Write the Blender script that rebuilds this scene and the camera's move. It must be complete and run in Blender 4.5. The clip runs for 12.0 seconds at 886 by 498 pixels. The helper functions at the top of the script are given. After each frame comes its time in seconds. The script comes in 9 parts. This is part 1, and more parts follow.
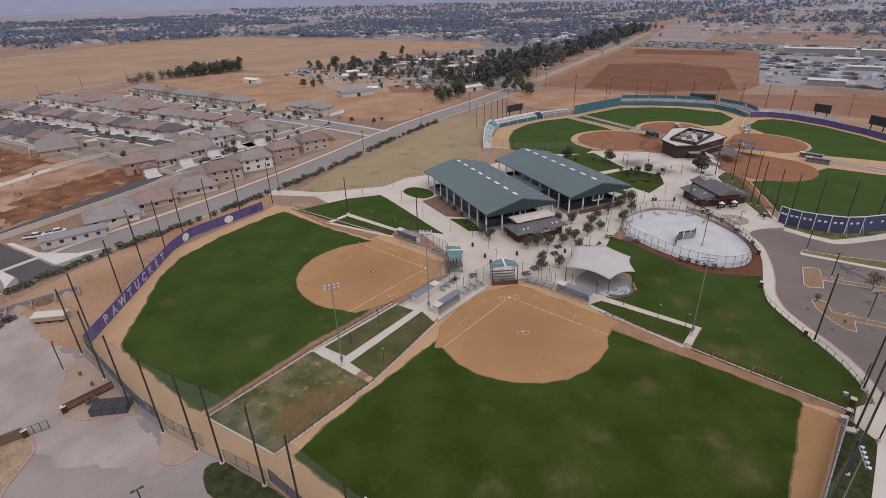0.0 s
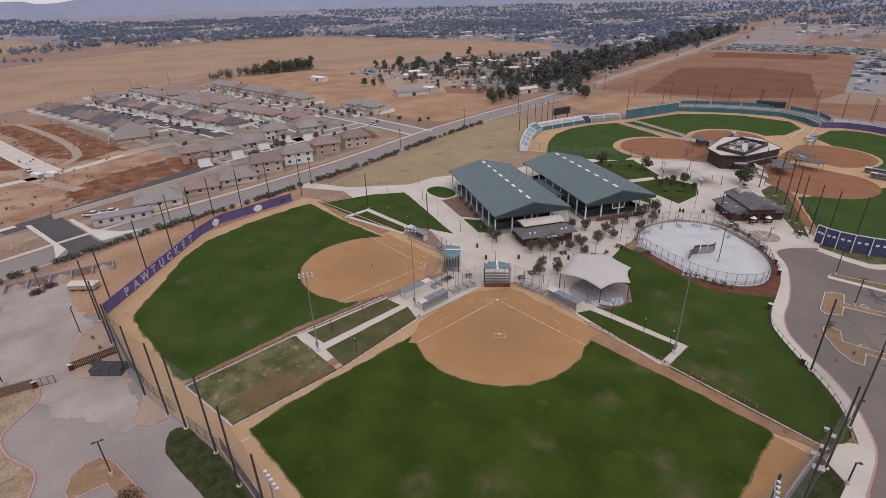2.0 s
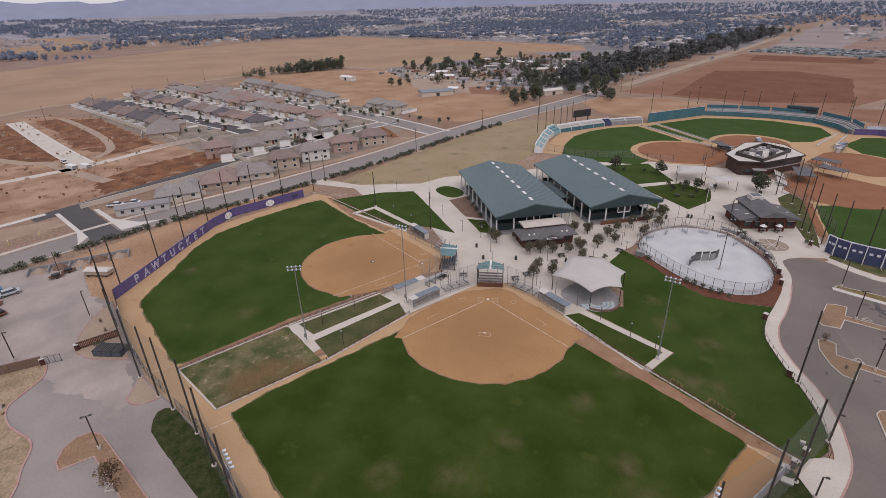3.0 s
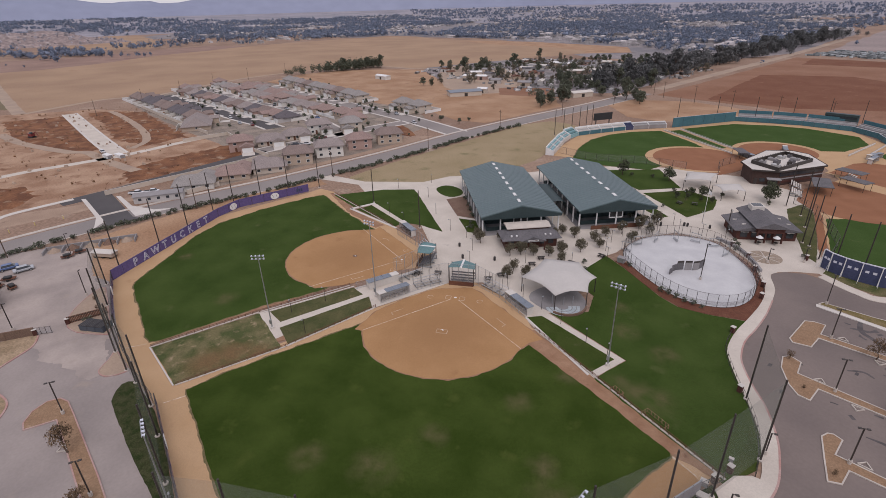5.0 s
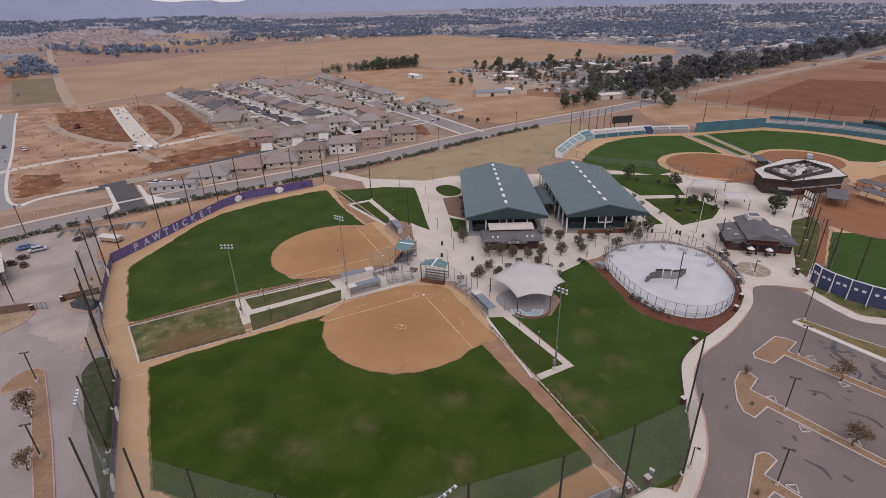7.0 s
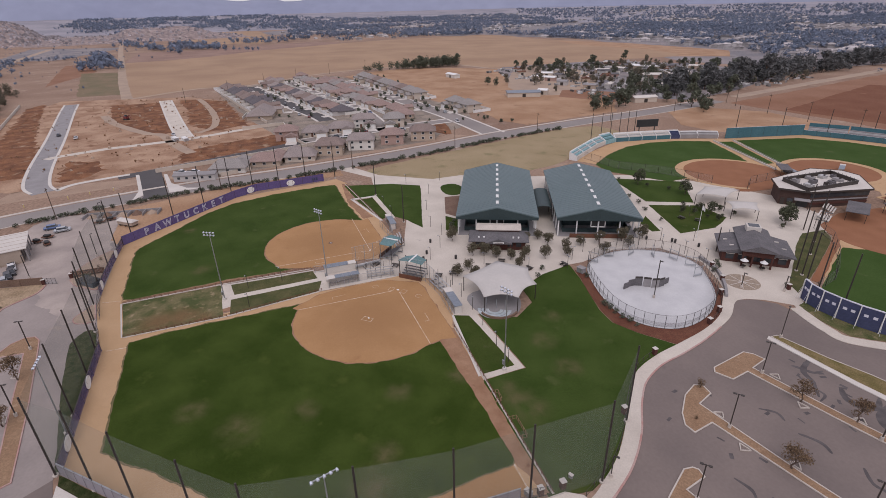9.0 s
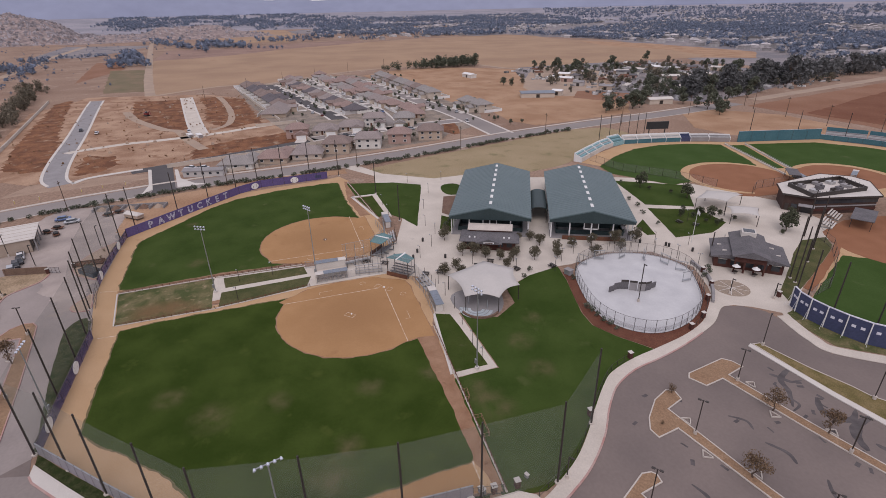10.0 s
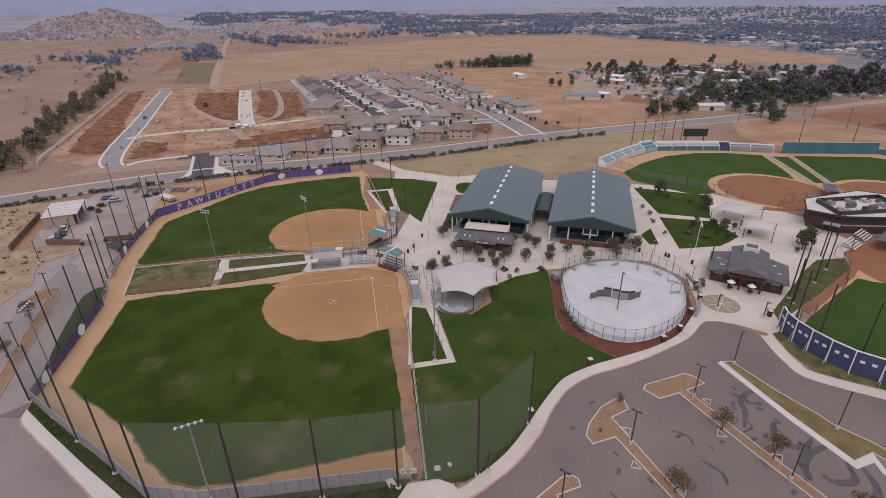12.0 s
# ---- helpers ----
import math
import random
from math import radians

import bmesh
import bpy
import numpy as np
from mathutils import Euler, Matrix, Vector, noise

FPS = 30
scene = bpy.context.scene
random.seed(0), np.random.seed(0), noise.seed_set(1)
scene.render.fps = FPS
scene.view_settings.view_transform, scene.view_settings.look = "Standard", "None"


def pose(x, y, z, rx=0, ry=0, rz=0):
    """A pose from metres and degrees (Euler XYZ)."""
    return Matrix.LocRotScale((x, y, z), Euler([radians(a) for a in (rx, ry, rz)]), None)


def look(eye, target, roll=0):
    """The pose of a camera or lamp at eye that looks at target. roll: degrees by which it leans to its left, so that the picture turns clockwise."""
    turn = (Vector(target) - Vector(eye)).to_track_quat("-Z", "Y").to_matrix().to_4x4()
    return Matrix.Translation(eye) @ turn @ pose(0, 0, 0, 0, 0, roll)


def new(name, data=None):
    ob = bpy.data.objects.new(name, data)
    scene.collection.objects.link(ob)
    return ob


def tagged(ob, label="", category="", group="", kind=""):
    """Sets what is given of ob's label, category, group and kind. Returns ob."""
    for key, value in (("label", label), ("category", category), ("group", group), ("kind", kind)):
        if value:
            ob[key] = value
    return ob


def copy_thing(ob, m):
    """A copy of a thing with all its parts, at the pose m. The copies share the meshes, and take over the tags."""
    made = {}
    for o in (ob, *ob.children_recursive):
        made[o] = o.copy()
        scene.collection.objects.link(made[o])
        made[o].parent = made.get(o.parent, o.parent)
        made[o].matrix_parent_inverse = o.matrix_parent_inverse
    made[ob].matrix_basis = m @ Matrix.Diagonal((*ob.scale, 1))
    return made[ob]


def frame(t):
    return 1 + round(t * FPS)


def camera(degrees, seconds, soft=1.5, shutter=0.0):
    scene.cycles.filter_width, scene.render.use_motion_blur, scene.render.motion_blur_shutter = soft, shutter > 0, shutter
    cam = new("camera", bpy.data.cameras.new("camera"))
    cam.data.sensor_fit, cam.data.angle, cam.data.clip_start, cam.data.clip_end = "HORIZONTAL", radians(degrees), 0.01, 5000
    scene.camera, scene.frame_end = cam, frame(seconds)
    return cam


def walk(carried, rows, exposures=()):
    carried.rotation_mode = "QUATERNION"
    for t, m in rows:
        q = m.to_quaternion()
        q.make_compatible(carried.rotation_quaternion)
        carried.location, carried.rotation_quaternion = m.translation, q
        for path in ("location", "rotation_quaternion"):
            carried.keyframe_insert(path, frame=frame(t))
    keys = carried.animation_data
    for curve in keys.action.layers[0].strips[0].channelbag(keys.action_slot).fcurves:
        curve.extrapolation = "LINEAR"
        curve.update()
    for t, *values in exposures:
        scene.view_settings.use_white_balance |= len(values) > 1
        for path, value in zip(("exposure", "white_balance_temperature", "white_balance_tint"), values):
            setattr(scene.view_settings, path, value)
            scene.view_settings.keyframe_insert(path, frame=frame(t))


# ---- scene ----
cam = camera(82.3, 12.0, soft=0.8)
PATH = [
    (0, (52.576, -83.945, 60.608), (51.407, -82.583, 59.725), -1.6),
    (0.5, (56.058, -81.257, 60.588), (54.84, -79.938, 59.706), -1.6),
    (1, (59.533, -78.555, 60.562), (58.267, -77.281, 59.682), -1.7),
    (1.5, (62.941, -75.846, 60.548), (61.626, -74.62, 59.671), -1.8),
    (2, (66.342, -73.135, 60.558), (64.979, -71.96, 59.684), -1.8),
    (2.5, (69.772, -70.385, 60.61), (68.366, -69.261, 59.738), -1.8),
    (3, (73.142, -67.582, 60.677), (71.702, -66.501, 59.808), -1.7),
    (5, (84.604, -54.817, 60.714), (83.064, -53.88, 59.849), -1.6),
    (5.5, (87.144, -51.379, 60.695), (85.582, -50.478, 59.83), -1.6),
    (6, (89.597, -47.943, 60.696), (88.015, -47.077, 59.832), -1.5),
    (6.5, (91.996, -44.51, 60.716), (90.392, -43.685, 59.852), -1.5),
    (7, (94.296, -40.989, 60.74), (92.674, -40.198, 59.877), -1.5),
    (9, (102.761, -26.331, 60.76), (101.066, -25.711, 59.899), -1.4),
    (9.5, (104.717, -22.573, 60.798), (103.007, -21.993, 59.937), -1.3),
    (10, (106.527, -18.598, 60.893), (104.804, -18.059, 60.032), -1.3),
    (10.5, (108.307, -14.608, 61.027), (106.571, -14.113, 60.165), -1.3),
    (11, (110.105, -10.612, 61.187), (108.355, -10.17, 60.325), -1.2),
    (11.5, (111.943, -6.619, 61.374), (110.179, -6.239, 60.511), -1.0),
    (12, (113.786, -2.654, 61.565), (112.01, -2.334, 60.702), -0.8),
]
walk(cam, [(t, look(eye, target, roll)) for t, eye, target, roll in PATH], ((0, -0.15, 6350, 16), (12, -0.16, 6300, 20)))

# world, sun and exposure: a bright overcast day
SUN_EL, SUN_AZ = 55.0, 110.0
world = bpy.data.worlds.new("overcast_sky")
scene.world = world
world.use_nodes = True
wn, wl = world.node_tree.nodes, world.node_tree.links
sky = wn.new("ShaderNodeTexSky")
sky.sky_type, sky.sun_disc = "NISHITA", False
sky.sun_elevation, sky.sun_rotation = radians(SUN_EL), radians(SUN_AZ)
sky.air_density, sky.dust_density, sky.ozone_density = 1.0, 2.0, 0.8
wn["Background"].inputs["Strength"].default_value = 0.14
cloud = wn.new("ShaderNodeMix")
cloud.data_type = "RGBA"
cloud.inputs[0].default_value = 0.8
cloud.inputs[7].default_value = (6.0, 5.9, 6.1, 1)
wl.new(sky.outputs["Color"], cloud.inputs[6])
wl.new(cloud.outputs[2], wn["Background"].inputs["Color"])
sun = new("sun", bpy.data.lights.new("sun", "SUN"))
sun.data.energy, sun.data.angle, sun.data.color = 1.15, radians(40), (1.0, 0.95, 0.9)
az = radians(SUN_AZ)
sun.matrix_world = look((0, 0, 0), (-math.sin(az), -math.cos(az), -math.tan(radians(SUN_EL))))


# materials
def surf(name, base, alt, size=8.0, rough=0.9, grain=0.15, fine=6.0, bump=0.3, lump=0.03, metal=0.0, contrast=0.22,
         spots=(), spot_col=None, per_object=0.0, per_island=0.0, dots=None, sheen=None, spot_size=2.2, spot_edge=(0.36, 0.66)):
    """A weathered surface: base and alt blend in patches of about `size` metres, with fine grain of 1/fine metres.
    spots: (x, y, radius) of worn places; dots: (colour, size in metres, share) of a finer second tint."""
    m = bpy.data.materials.new(name)
    m.use_nodes = True
    n, l = m.node_tree.nodes, m.node_tree.links
    bsdf = n["Principled BSDF"]
    geo = n.new("ShaderNodeNewGeometry")
    pos = geo.outputs["Position"]

    def noise_tex(scale, detail=5.0):
        t = n.new("ShaderNodeTexNoise")
        t.inputs["Scale"].default_value, t.inputs["Detail"].default_value = scale, detail
        l.new(pos, t.inputs["Vector"])
        return t.outputs["Fac"]

    def ramp(v, lo, hi):
        r = n.new("ShaderNodeMapRange")
        r.inputs["From Min"].default_value, r.inputs["From Max"].default_value = lo, hi
        l.new(v, r.inputs["Value"])
        return r.outputs["Result"]

    def mix(fac, a, b, kind="MIX"):
        x = n.new("ShaderNodeMix")
        x.data_type, x.blend_type = "RGBA", kind
        if isinstance(fac, float):
            x.inputs[0].default_value = fac
        else:
            l.new(fac, x.inputs[0])
        for k, v in ((6, a), (7, b)):
            if isinstance(v, tuple):
                x.inputs[k].default_value = (*v, 1)
            else:
                l.new(v, x.inputs[k])
        return x.outputs[2]

    def maths(op, a, b=None):
        x = n.new("ShaderNodeMath")
        x.operation = op
        for k, v in ((0, a), (1, b)):
            if v is None:
                continue
            if isinstance(v, float):
                x.inputs[k].default_value = v
            else:
                l.new(v, x.inputs[k])
        return x.outputs[0]

    col = mix(ramp(noise_tex(1.0 / size), 0.5 - contrast, 0.5 + contrast), base, alt)
    if dots:
        dcol, dsize, share = dots
        col = mix(ramp(noise_tex(1.0 / dsize, 3.0), 0.62 - share, 0.78 - share), col, dcol)
    if spots:
        total = None
        for sx, sy, sr in spots:
            d = n.new("ShaderNodeVectorMath")
            d.operation = "DISTANCE"
            l.new(pos, d.inputs[0])
            d.inputs[1].default_value = (sx, sy, 0)
            v = n.new("ShaderNodeMapRange")
            v.interpolation_type = "SMOOTHSTEP"
            v.inputs["From Min"].default_value, v.inputs["From Max"].default_value = sr, sr * 0.1
            l.new(d.outputs["Value"], v.inputs["Value"])
            total = v.outputs["Result"] if total is None else maths("MAXIMUM", total, v.outputs["Result"])
        worn = maths("MULTIPLY", total, ramp(noise_tex(1.0 / spot_size, 8.0), *spot_edge))
        col = mix(worn, col, spot_col)
    grainv = noise_tex(fine, 6.0)
    tone = n.new("ShaderNodeMapRange")
    tone.inputs["To Min"].default_value, tone.inputs["To Max"].default_value = 1 - grain, 1 + grain
    tone.inputs["From Min"].default_value, tone.inputs["From Max"].default_value = 0.3, 0.7
    l.new(grainv, tone.inputs["Value"])
    value = tone.outputs["Result"]
    for amount, socket in ((per_object, "obj"), (per_island, "isl")):
        if amount:
            src = n.new("ShaderNodeObjectInfo").outputs["Random"] if socket == "obj" else geo.outputs["Random Per Island"]
            k = n.new("ShaderNodeMapRange")
            k.inputs["To Min"].default_value, k.inputs["To Max"].default_value = 1 - amount, 1 + amount
            l.new(src, k.inputs["Value"])
            value = maths("MULTIPLY", value, k.outputs["Result"])
    hsv = n.new("ShaderNodeHueSaturation")
    l.new(col, hsv.inputs["Color"])
    l.new(value, hsv.inputs["Value"])
    l.new(hsv.outputs["Color"], bsdf.inputs["Base Color"])
    bsdf.inputs["Roughness"].default_value, bsdf.inputs["Metallic"].default_value = rough, metal
    bsdf.inputs["Specular IOR Level"].default_value = sheen if sheen is not None else 0.2 if rough > 0.6 else 0.5
    if bump:
        b = n.new("ShaderNodeBump")
        b.inputs["Strength"].default_value, b.inputs["Distance"].default_value = bump, lump
        l.new(grainv, b.inputs["Height"])
        l.new(b.outputs["Normal"], bsdf.inputs["Normal"])
    return m


def veil(name, colour, cover):
    """A net or woven-wire sheet: threads of that colour that cover a share of the view."""
    m = bpy.data.materials.new(name)
    m.use_nodes = True
    n, l = m.node_tree.nodes, m.node_tree.links
    d, t, x = n["Principled BSDF"], n.new("ShaderNodeBsdfTransparent"), n.new("ShaderNodeMixShader")
    d.inputs["Base Color"].default_value, d.inputs["Roughness"].default_value = (*colour, 1), 0.8
    x.inputs[0].default_value = cover
    l.new(t.outputs[0], x.inputs[1])
    l.new(d.outputs[0], x.inputs[2])
    l.new(x.outputs[0], n["Material Output"].inputs["Surface"])
    return m


TURF_SPOTS = ((52, -19, 5.5), (47, -16, 3.5), (33.4, -36.6, 5), (34.6, -10.3, 3.5), (33, -26.3, 3.5), (26, -44, 4), (34.3, 1.5, 3.5), (44, 8.4, 4.5), (47, 8.8, 5), (41, 7.6, 3.5), (40, 20.7, 4), (31, 21, 4), (24, 27, 3), (30, 3, 2.5), (-60, -50, 3), (-30, -45, 4))
MAT = {
    "sand": surf("tan_bed_soil", (0.30, 0.195, 0.12), (0.245, 0.15, 0.09), 3, fine=4, grain=0.2, dots=((0.36, 0.25, 0.165), 2, 0.0)),
    "scrubland": surf("scrubby_tan_soil", (0.38, 0.28, 0.185), (0.27, 0.195, 0.122), 5, contrast=0.14, dots=((0.18, 0.15, 0.085), 1.6, 0.05), fine=2.5, grain=0.25, lump=0.1),
    "plot": surf("orange_tan_plot_soil", (0.3922, 0.2491, 0.1537), (0.3021, 0.1749, 0.1007), 20, contrast=0.14, dots=((0.23, 0.135, 0.08), 7, 0.0), fine=1.5, grain=0.15, lump=0.1),
    # suburb soil, its colour greyed and cooled to stand in for haze
    "suburb": surf("haze_greyed_suburb_ground", (0.1785, 0.168, 0.1785), (0.2588, 0.2256, 0.2217), 45, contrast=0.12, dots=((0.135, 0.13, 0.125), 22, 0.03), fine=0.5, grain=0.25, lump=0.1),
    # brown soil greyed in its base colour to imitate haze
    "plain_dun": surf("haze_dulled_brown_plain", (0.31, 0.25, 0.232), (0.25, 0.20, 0.19), 90, contrast=0.13, dots=((0.20, 0.175, 0.17), 40, 0.02), fine=0.3, bump=0),
    # mauve soil colour carries the haze of the far distance
    "plain": surf("haze_tinted_far_plain", (0.3, 0.2805, 0.3074), (0.235, 0.2244, 0.2544), 260, contrast=0.12, dots=((0.17, 0.17, 0.19), 120, 0.03), fine=0.1, bump=0),
    "soil": surf("dry_soil", (0.30, 0.205, 0.148), (0.23, 0.147, 0.104), 60, contrast=0.14, dots=((0.35, 0.265, 0.205), 14, 0.03), fine=1.0, grain=0.25, lump=0.1),
    "farm": surf("mown_wheat_field", (0.36, 0.24, 0.152), (0.30, 0.195, 0.125), 60, contrast=0.13, dots=((0.30, 0.185, 0.11), 26, -0.02), fine=0.7, grain=0.08, lump=0.1),
    "ploughed": surf("ploughed_red_soil", (0.2185, 0.1058, 0.06072), (0.2651, 0.1426, 0.09016), 30, contrast=0.16, dots=((0.20, 0.095, 0.055), 12, 0.0), fine=1.0, lump=0.1),
    "ploughed_dark": surf("fresh_ploughed_soil", (0.1443, 0.05304, 0.0264), (0.1872, 0.0819, 0.0448), 18, dots=((0.275, 0.135, 0.078), 7, -0.02), fine=1.0, lump=0.1),
    "tract": surf("graded_building_land", (0.4015, 0.264, 0.176), (0.275, 0.1595, 0.099), 14, contrast=0.1, dots=((0.17, 0.078, 0.04), 8, 0.03), fine=1.5, lump=0.1),
    "tract_red": surf("weedy_red_land", (0.13, 0.055, 0.028), (0.235, 0.105, 0.05), 7, contrast=0.12, dots=((0.33, 0.23, 0.155), 6, 0.035), fine=1.5, grain=0.25, lump=0.1),
    "dry_grass": surf("dry_grass", (0.33, 0.255, 0.155), (0.265, 0.205, 0.115), 14, dots=((0.19, 0.165, 0.085), 7, 0.03), fine=2.0, grain=0.2),
    "turf": surf("outfield_turf", (0.0284, 0.04782, 0.006791), (0.04713, 0.07042, 0.01301), 9, contrast=0.15, dots=((0.066, 0.084, 0.018), 5, -0.01), fine=7, grain=0.2, sheen=0.06,
                 spots=TURF_SPOTS, spot_col=(0.10, 0.092, 0.04), spot_size=3.0, spot_edge=(0.32, 0.68)),
    "worn_edge": surf("worn_grass_edge", (0.20, 0.145, 0.078), (0.12, 0.105, 0.045), 2, fine=4, grain=0.25),
    "tan_lawn": surf("dry_tan_lawn", (0.135, 0.11, 0.045), (0.21, 0.158, 0.078), 3, contrast=0.14, sheen=0.06, fine=5, grain=0.25, dots=((0.085, 0.085, 0.034), 3, 0.0)),
    "olive_lawn": surf("olive_worn_lawn", (0.062, 0.071, 0.028), (0.105, 0.098, 0.045), 4, contrast=0.16, sheen=0.06, fine=5, grain=0.25, dots=((0.17, 0.135, 0.07), 3, -0.02)),
    "leaf_green": surf("deep_green_leaves", (0.060, 0.068, 0.040), (0.10, 0.105, 0.066), 2, fine=3, grain=0.3, bump=0, per_island=0.35),
    "rough_lawn": surf("rough_dark_grass", (0.028, 0.040, 0.013), (0.058, 0.060, 0.028), 1.6, contrast=0.12, sheen=0.06, fine=5, grain=0.3, dots=((0.10, 0.085, 0.05), 1.5, -0.03)),
    "ploughed_dun": surf("dun_ploughed_soil", (0.235, 0.15, 0.118), (0.29, 0.19, 0.15), 40, contrast=0.14, dots=((0.20, 0.125, 0.10), 18, 0.0), fine=0.8, lump=0.1),
    "weedy": surf("weedy_dun_soil", (0.20, 0.145, 0.09), (0.15, 0.125, 0.07), 22, contrast=0.12, dots=((0.27, 0.19, 0.125), 9, 0.0), fine=1.0, lump=0.1),
    # lighter turf: haze painted in for the second field; lawns share the green
    "turf_mid": surf("green_field_turf", (0.03266, 0.05632, 0.01019), (0.0508, 0.07757, 0.01755), 9, contrast=0.16, sheen=0.06, fine=6, grain=0.18, dots=((0.075, 0.09, 0.03), 5, -0.02),
                     spots=TURF_SPOTS, spot_col=(0.10, 0.092, 0.04), spot_size=3.0, spot_edge=(0.32, 0.68)),
    "hub_brick": surf("dark_brown_brick", (0.058, 0.036, 0.031), (0.08, 0.05, 0.042), 2, fine=6, grain=0.2, bump=0.3),
    # far turf: same grass, its colour paled to imitate haze
    "turf_far": surf("haze_paled_outfield_turf", (0.036, 0.068, 0.014), (0.052, 0.088, 0.023), 10, sheen=0.06, fine=4, grain=0.15, dots=((0.085, 0.10, 0.04), 5, -0.03)),
    "lawn": surf("lawn", (0.032, 0.054, 0.009), (0.056, 0.072, 0.018), 5, sheen=0.06, fine=7, grain=0.2, dots=((0.10, 0.095, 0.045), 4, -0.02)),
    "worn_lawn": surf("worn_lawn", (0.066, 0.08, 0.026), (0.15, 0.13, 0.062), 4, contrast=0.1, fine=4, grain=0.25, dots=((0.29, 0.225, 0.135), 1.8, 0.03), spots=((-6.5, -52.5, 7), (-7.0, -48, 6), (-4.6, -44, 4)), spot_col=(0.155, 0.098, 0.045), spot_size=3.0, spot_edge=(0.22, 0.5)),
    "clay": surf("infield_clay", (0.345, 0.19, 0.084), (0.40, 0.228, 0.106), 6, spots=((9, -9.5, 17), (-34, -11.5, 17)), spot_col=(0.315, 0.172, 0.077), spot_size=5.0, spot_edge=(0.1, 0.45), dots=((0.285, 0.148, 0.068), 4, -0.02), fine=5, grain=0.08, bump=0.15, lump=0.01),
    "clay_red": surf("red_infield_clay", (0.231, 0.1003, 0.0504), (0.286, 0.1311, 0.0693), 7, fine=5, grain=0.05, bump=0.15),
    "track": surf("warning_track_grit", (0.441, 0.2814, 0.1522), (0.4883, 0.3234, 0.1869), 7, fine=5, grain=0.08, bump=0.2, lump=0.01, dots=((0.33, 0.19, 0.10), 5, -0.03)),
    "track_red": surf("foul_ground_clay", (0.24, 0.13, 0.075), (0.33, 0.20, 0.125), 2.5, dots=((0.15, 0.072, 0.04), 1.6, -0.02), fine=5, grain=0.12, bump=0.2),
    "yard_grit": surf("pale_yard_grit", (0.40, 0.30, 0.22), (0.31, 0.235, 0.185), 12, fine=3, grain=0.1),
    "asphalt_pale": surf("sandy_yard_asphalt", (0.3332, 0.2849, 0.2617), (0.2512, 0.2164, 0.2012), 11, contrast=0.2, fine=2, grain=0.05, rough=0.85, bump=0.1, dots=((0.34, 0.28, 0.235), 7, 0.0)),
    "yard_pale": surf("dusty_pale_yard", (0.4081, 0.3444, 0.3066), (0.2915, 0.2467, 0.2247), 9, contrast=0.16, fine=2, grain=0.05, dots=((0.33, 0.275, 0.235), 4, 0.0)),
    "asphalt_mid": surf("dusty_grey_asphalt", (0.268, 0.229, 0.209), (0.215, 0.184, 0.171), 13, contrast=0.18, fine=2, grain=0.05, rough=0.85, bump=0.1, dots=((0.18, 0.157, 0.148), 5, -0.04)),
    "asphalt": surf("car_park_asphalt", (0.2112, 0.1703, 0.1517), (0.1648, 0.1346, 0.1229), 15, contrast=0.16, fine=2, grain=0.05, rough=0.85, bump=0.1, dots=((0.125, 0.11, 0.108), 5, -0.06),),
    "road": surf("road_asphalt", (0.2754, 0.2441, 0.2268), (0.2268, 0.2009, 0.189), 20, fine=4, grain=0.08, rough=0.85, bump=0.1),
    "new_asphalt": surf("new_dark_asphalt", (0.075, 0.068, 0.070), (0.095, 0.088, 0.088), 10, fine=4, grain=0.08, rough=0.8, bump=0.1),
    "stain": surf("damp_dark_asphalt", (0.078, 0.068, 0.068), (0.115, 0.10, 0.098), 1.6, contrast=0.14, fine=3, grain=0.08, rough=0.7, bump=0.1),
    "skip_steel": surf("painted_skip_steel", (0.05, 0.065, 0.085), (0.07, 0.08, 0.095), 2, rough=0.5, grain=0.1, bump=0.05),
    "shed_tan": surf("tan_rendered_wall", (0.40, 0.325, 0.265), (0.34, 0.27, 0.215), 4, rough=0.85, grain=0.06, bump=0.1),
    "brown_block": surf("brown_block_wall", (0.19, 0.128, 0.095), (0.145, 0.098, 0.074), 2, fine=5, grain=0.2, bump=0.3),
    "garden_soil": surf("mixed_garden_ground", (0.20, 0.168, 0.14), (0.29, 0.235, 0.19), 7, contrast=0.12, dots=((0.085, 0.088, 0.05), 5, 0.02), fine=1.5, grain=0.2, lump=0.1),
    "concrete": surf("plaza_concrete", (0.59, 0.53, 0.46), (0.485, 0.43, 0.37), 7, fine=4, grain=0.07, bump=0.1, dots=((0.40, 0.35, 0.315), 3, -0.05)),
    "verge": surf("bare_tan_verge", (0.3685, 0.264, 0.1925), (0.2915, 0.2035, 0.1485), 6, fine=3, grain=0.15, dots=((0.22, 0.15, 0.105), 3, -0.01)),
    "concrete_pale": surf("pale_concrete", (0.60, 0.56, 0.51), (0.53, 0.49, 0.45), 5, fine=5, grain=0.06, bump=0.1),
    "concrete_grey": surf("grey_concrete", (0.30, 0.285, 0.285), (0.24, 0.225, 0.225), 4, fine=5, grain=0.08, bump=0.1),
    "oval_stone": surf("tan_paving_stone", (0.33, 0.265, 0.205), (0.27, 0.21, 0.16), 1.2, fine=3, grain=0.2),
    "rink": surf("white_rink_floor", (0.56, 0.555, 0.55), (0.455, 0.45, 0.455), 5, fine=3, grain=0.04, rough=0.6, bump=0.05),
    "kerb": surf("kerb_concrete", (0.55, 0.49, 0.43), (0.44, 0.39, 0.345), 3, fine=5, grain=0.1, bump=0.1),
    "red_kerb": surf("red_painted_kerb", (0.40, 0.21, 0.185), (0.44, 0.33, 0.295), 2, fine=5, grain=0.1, bump=0.1),
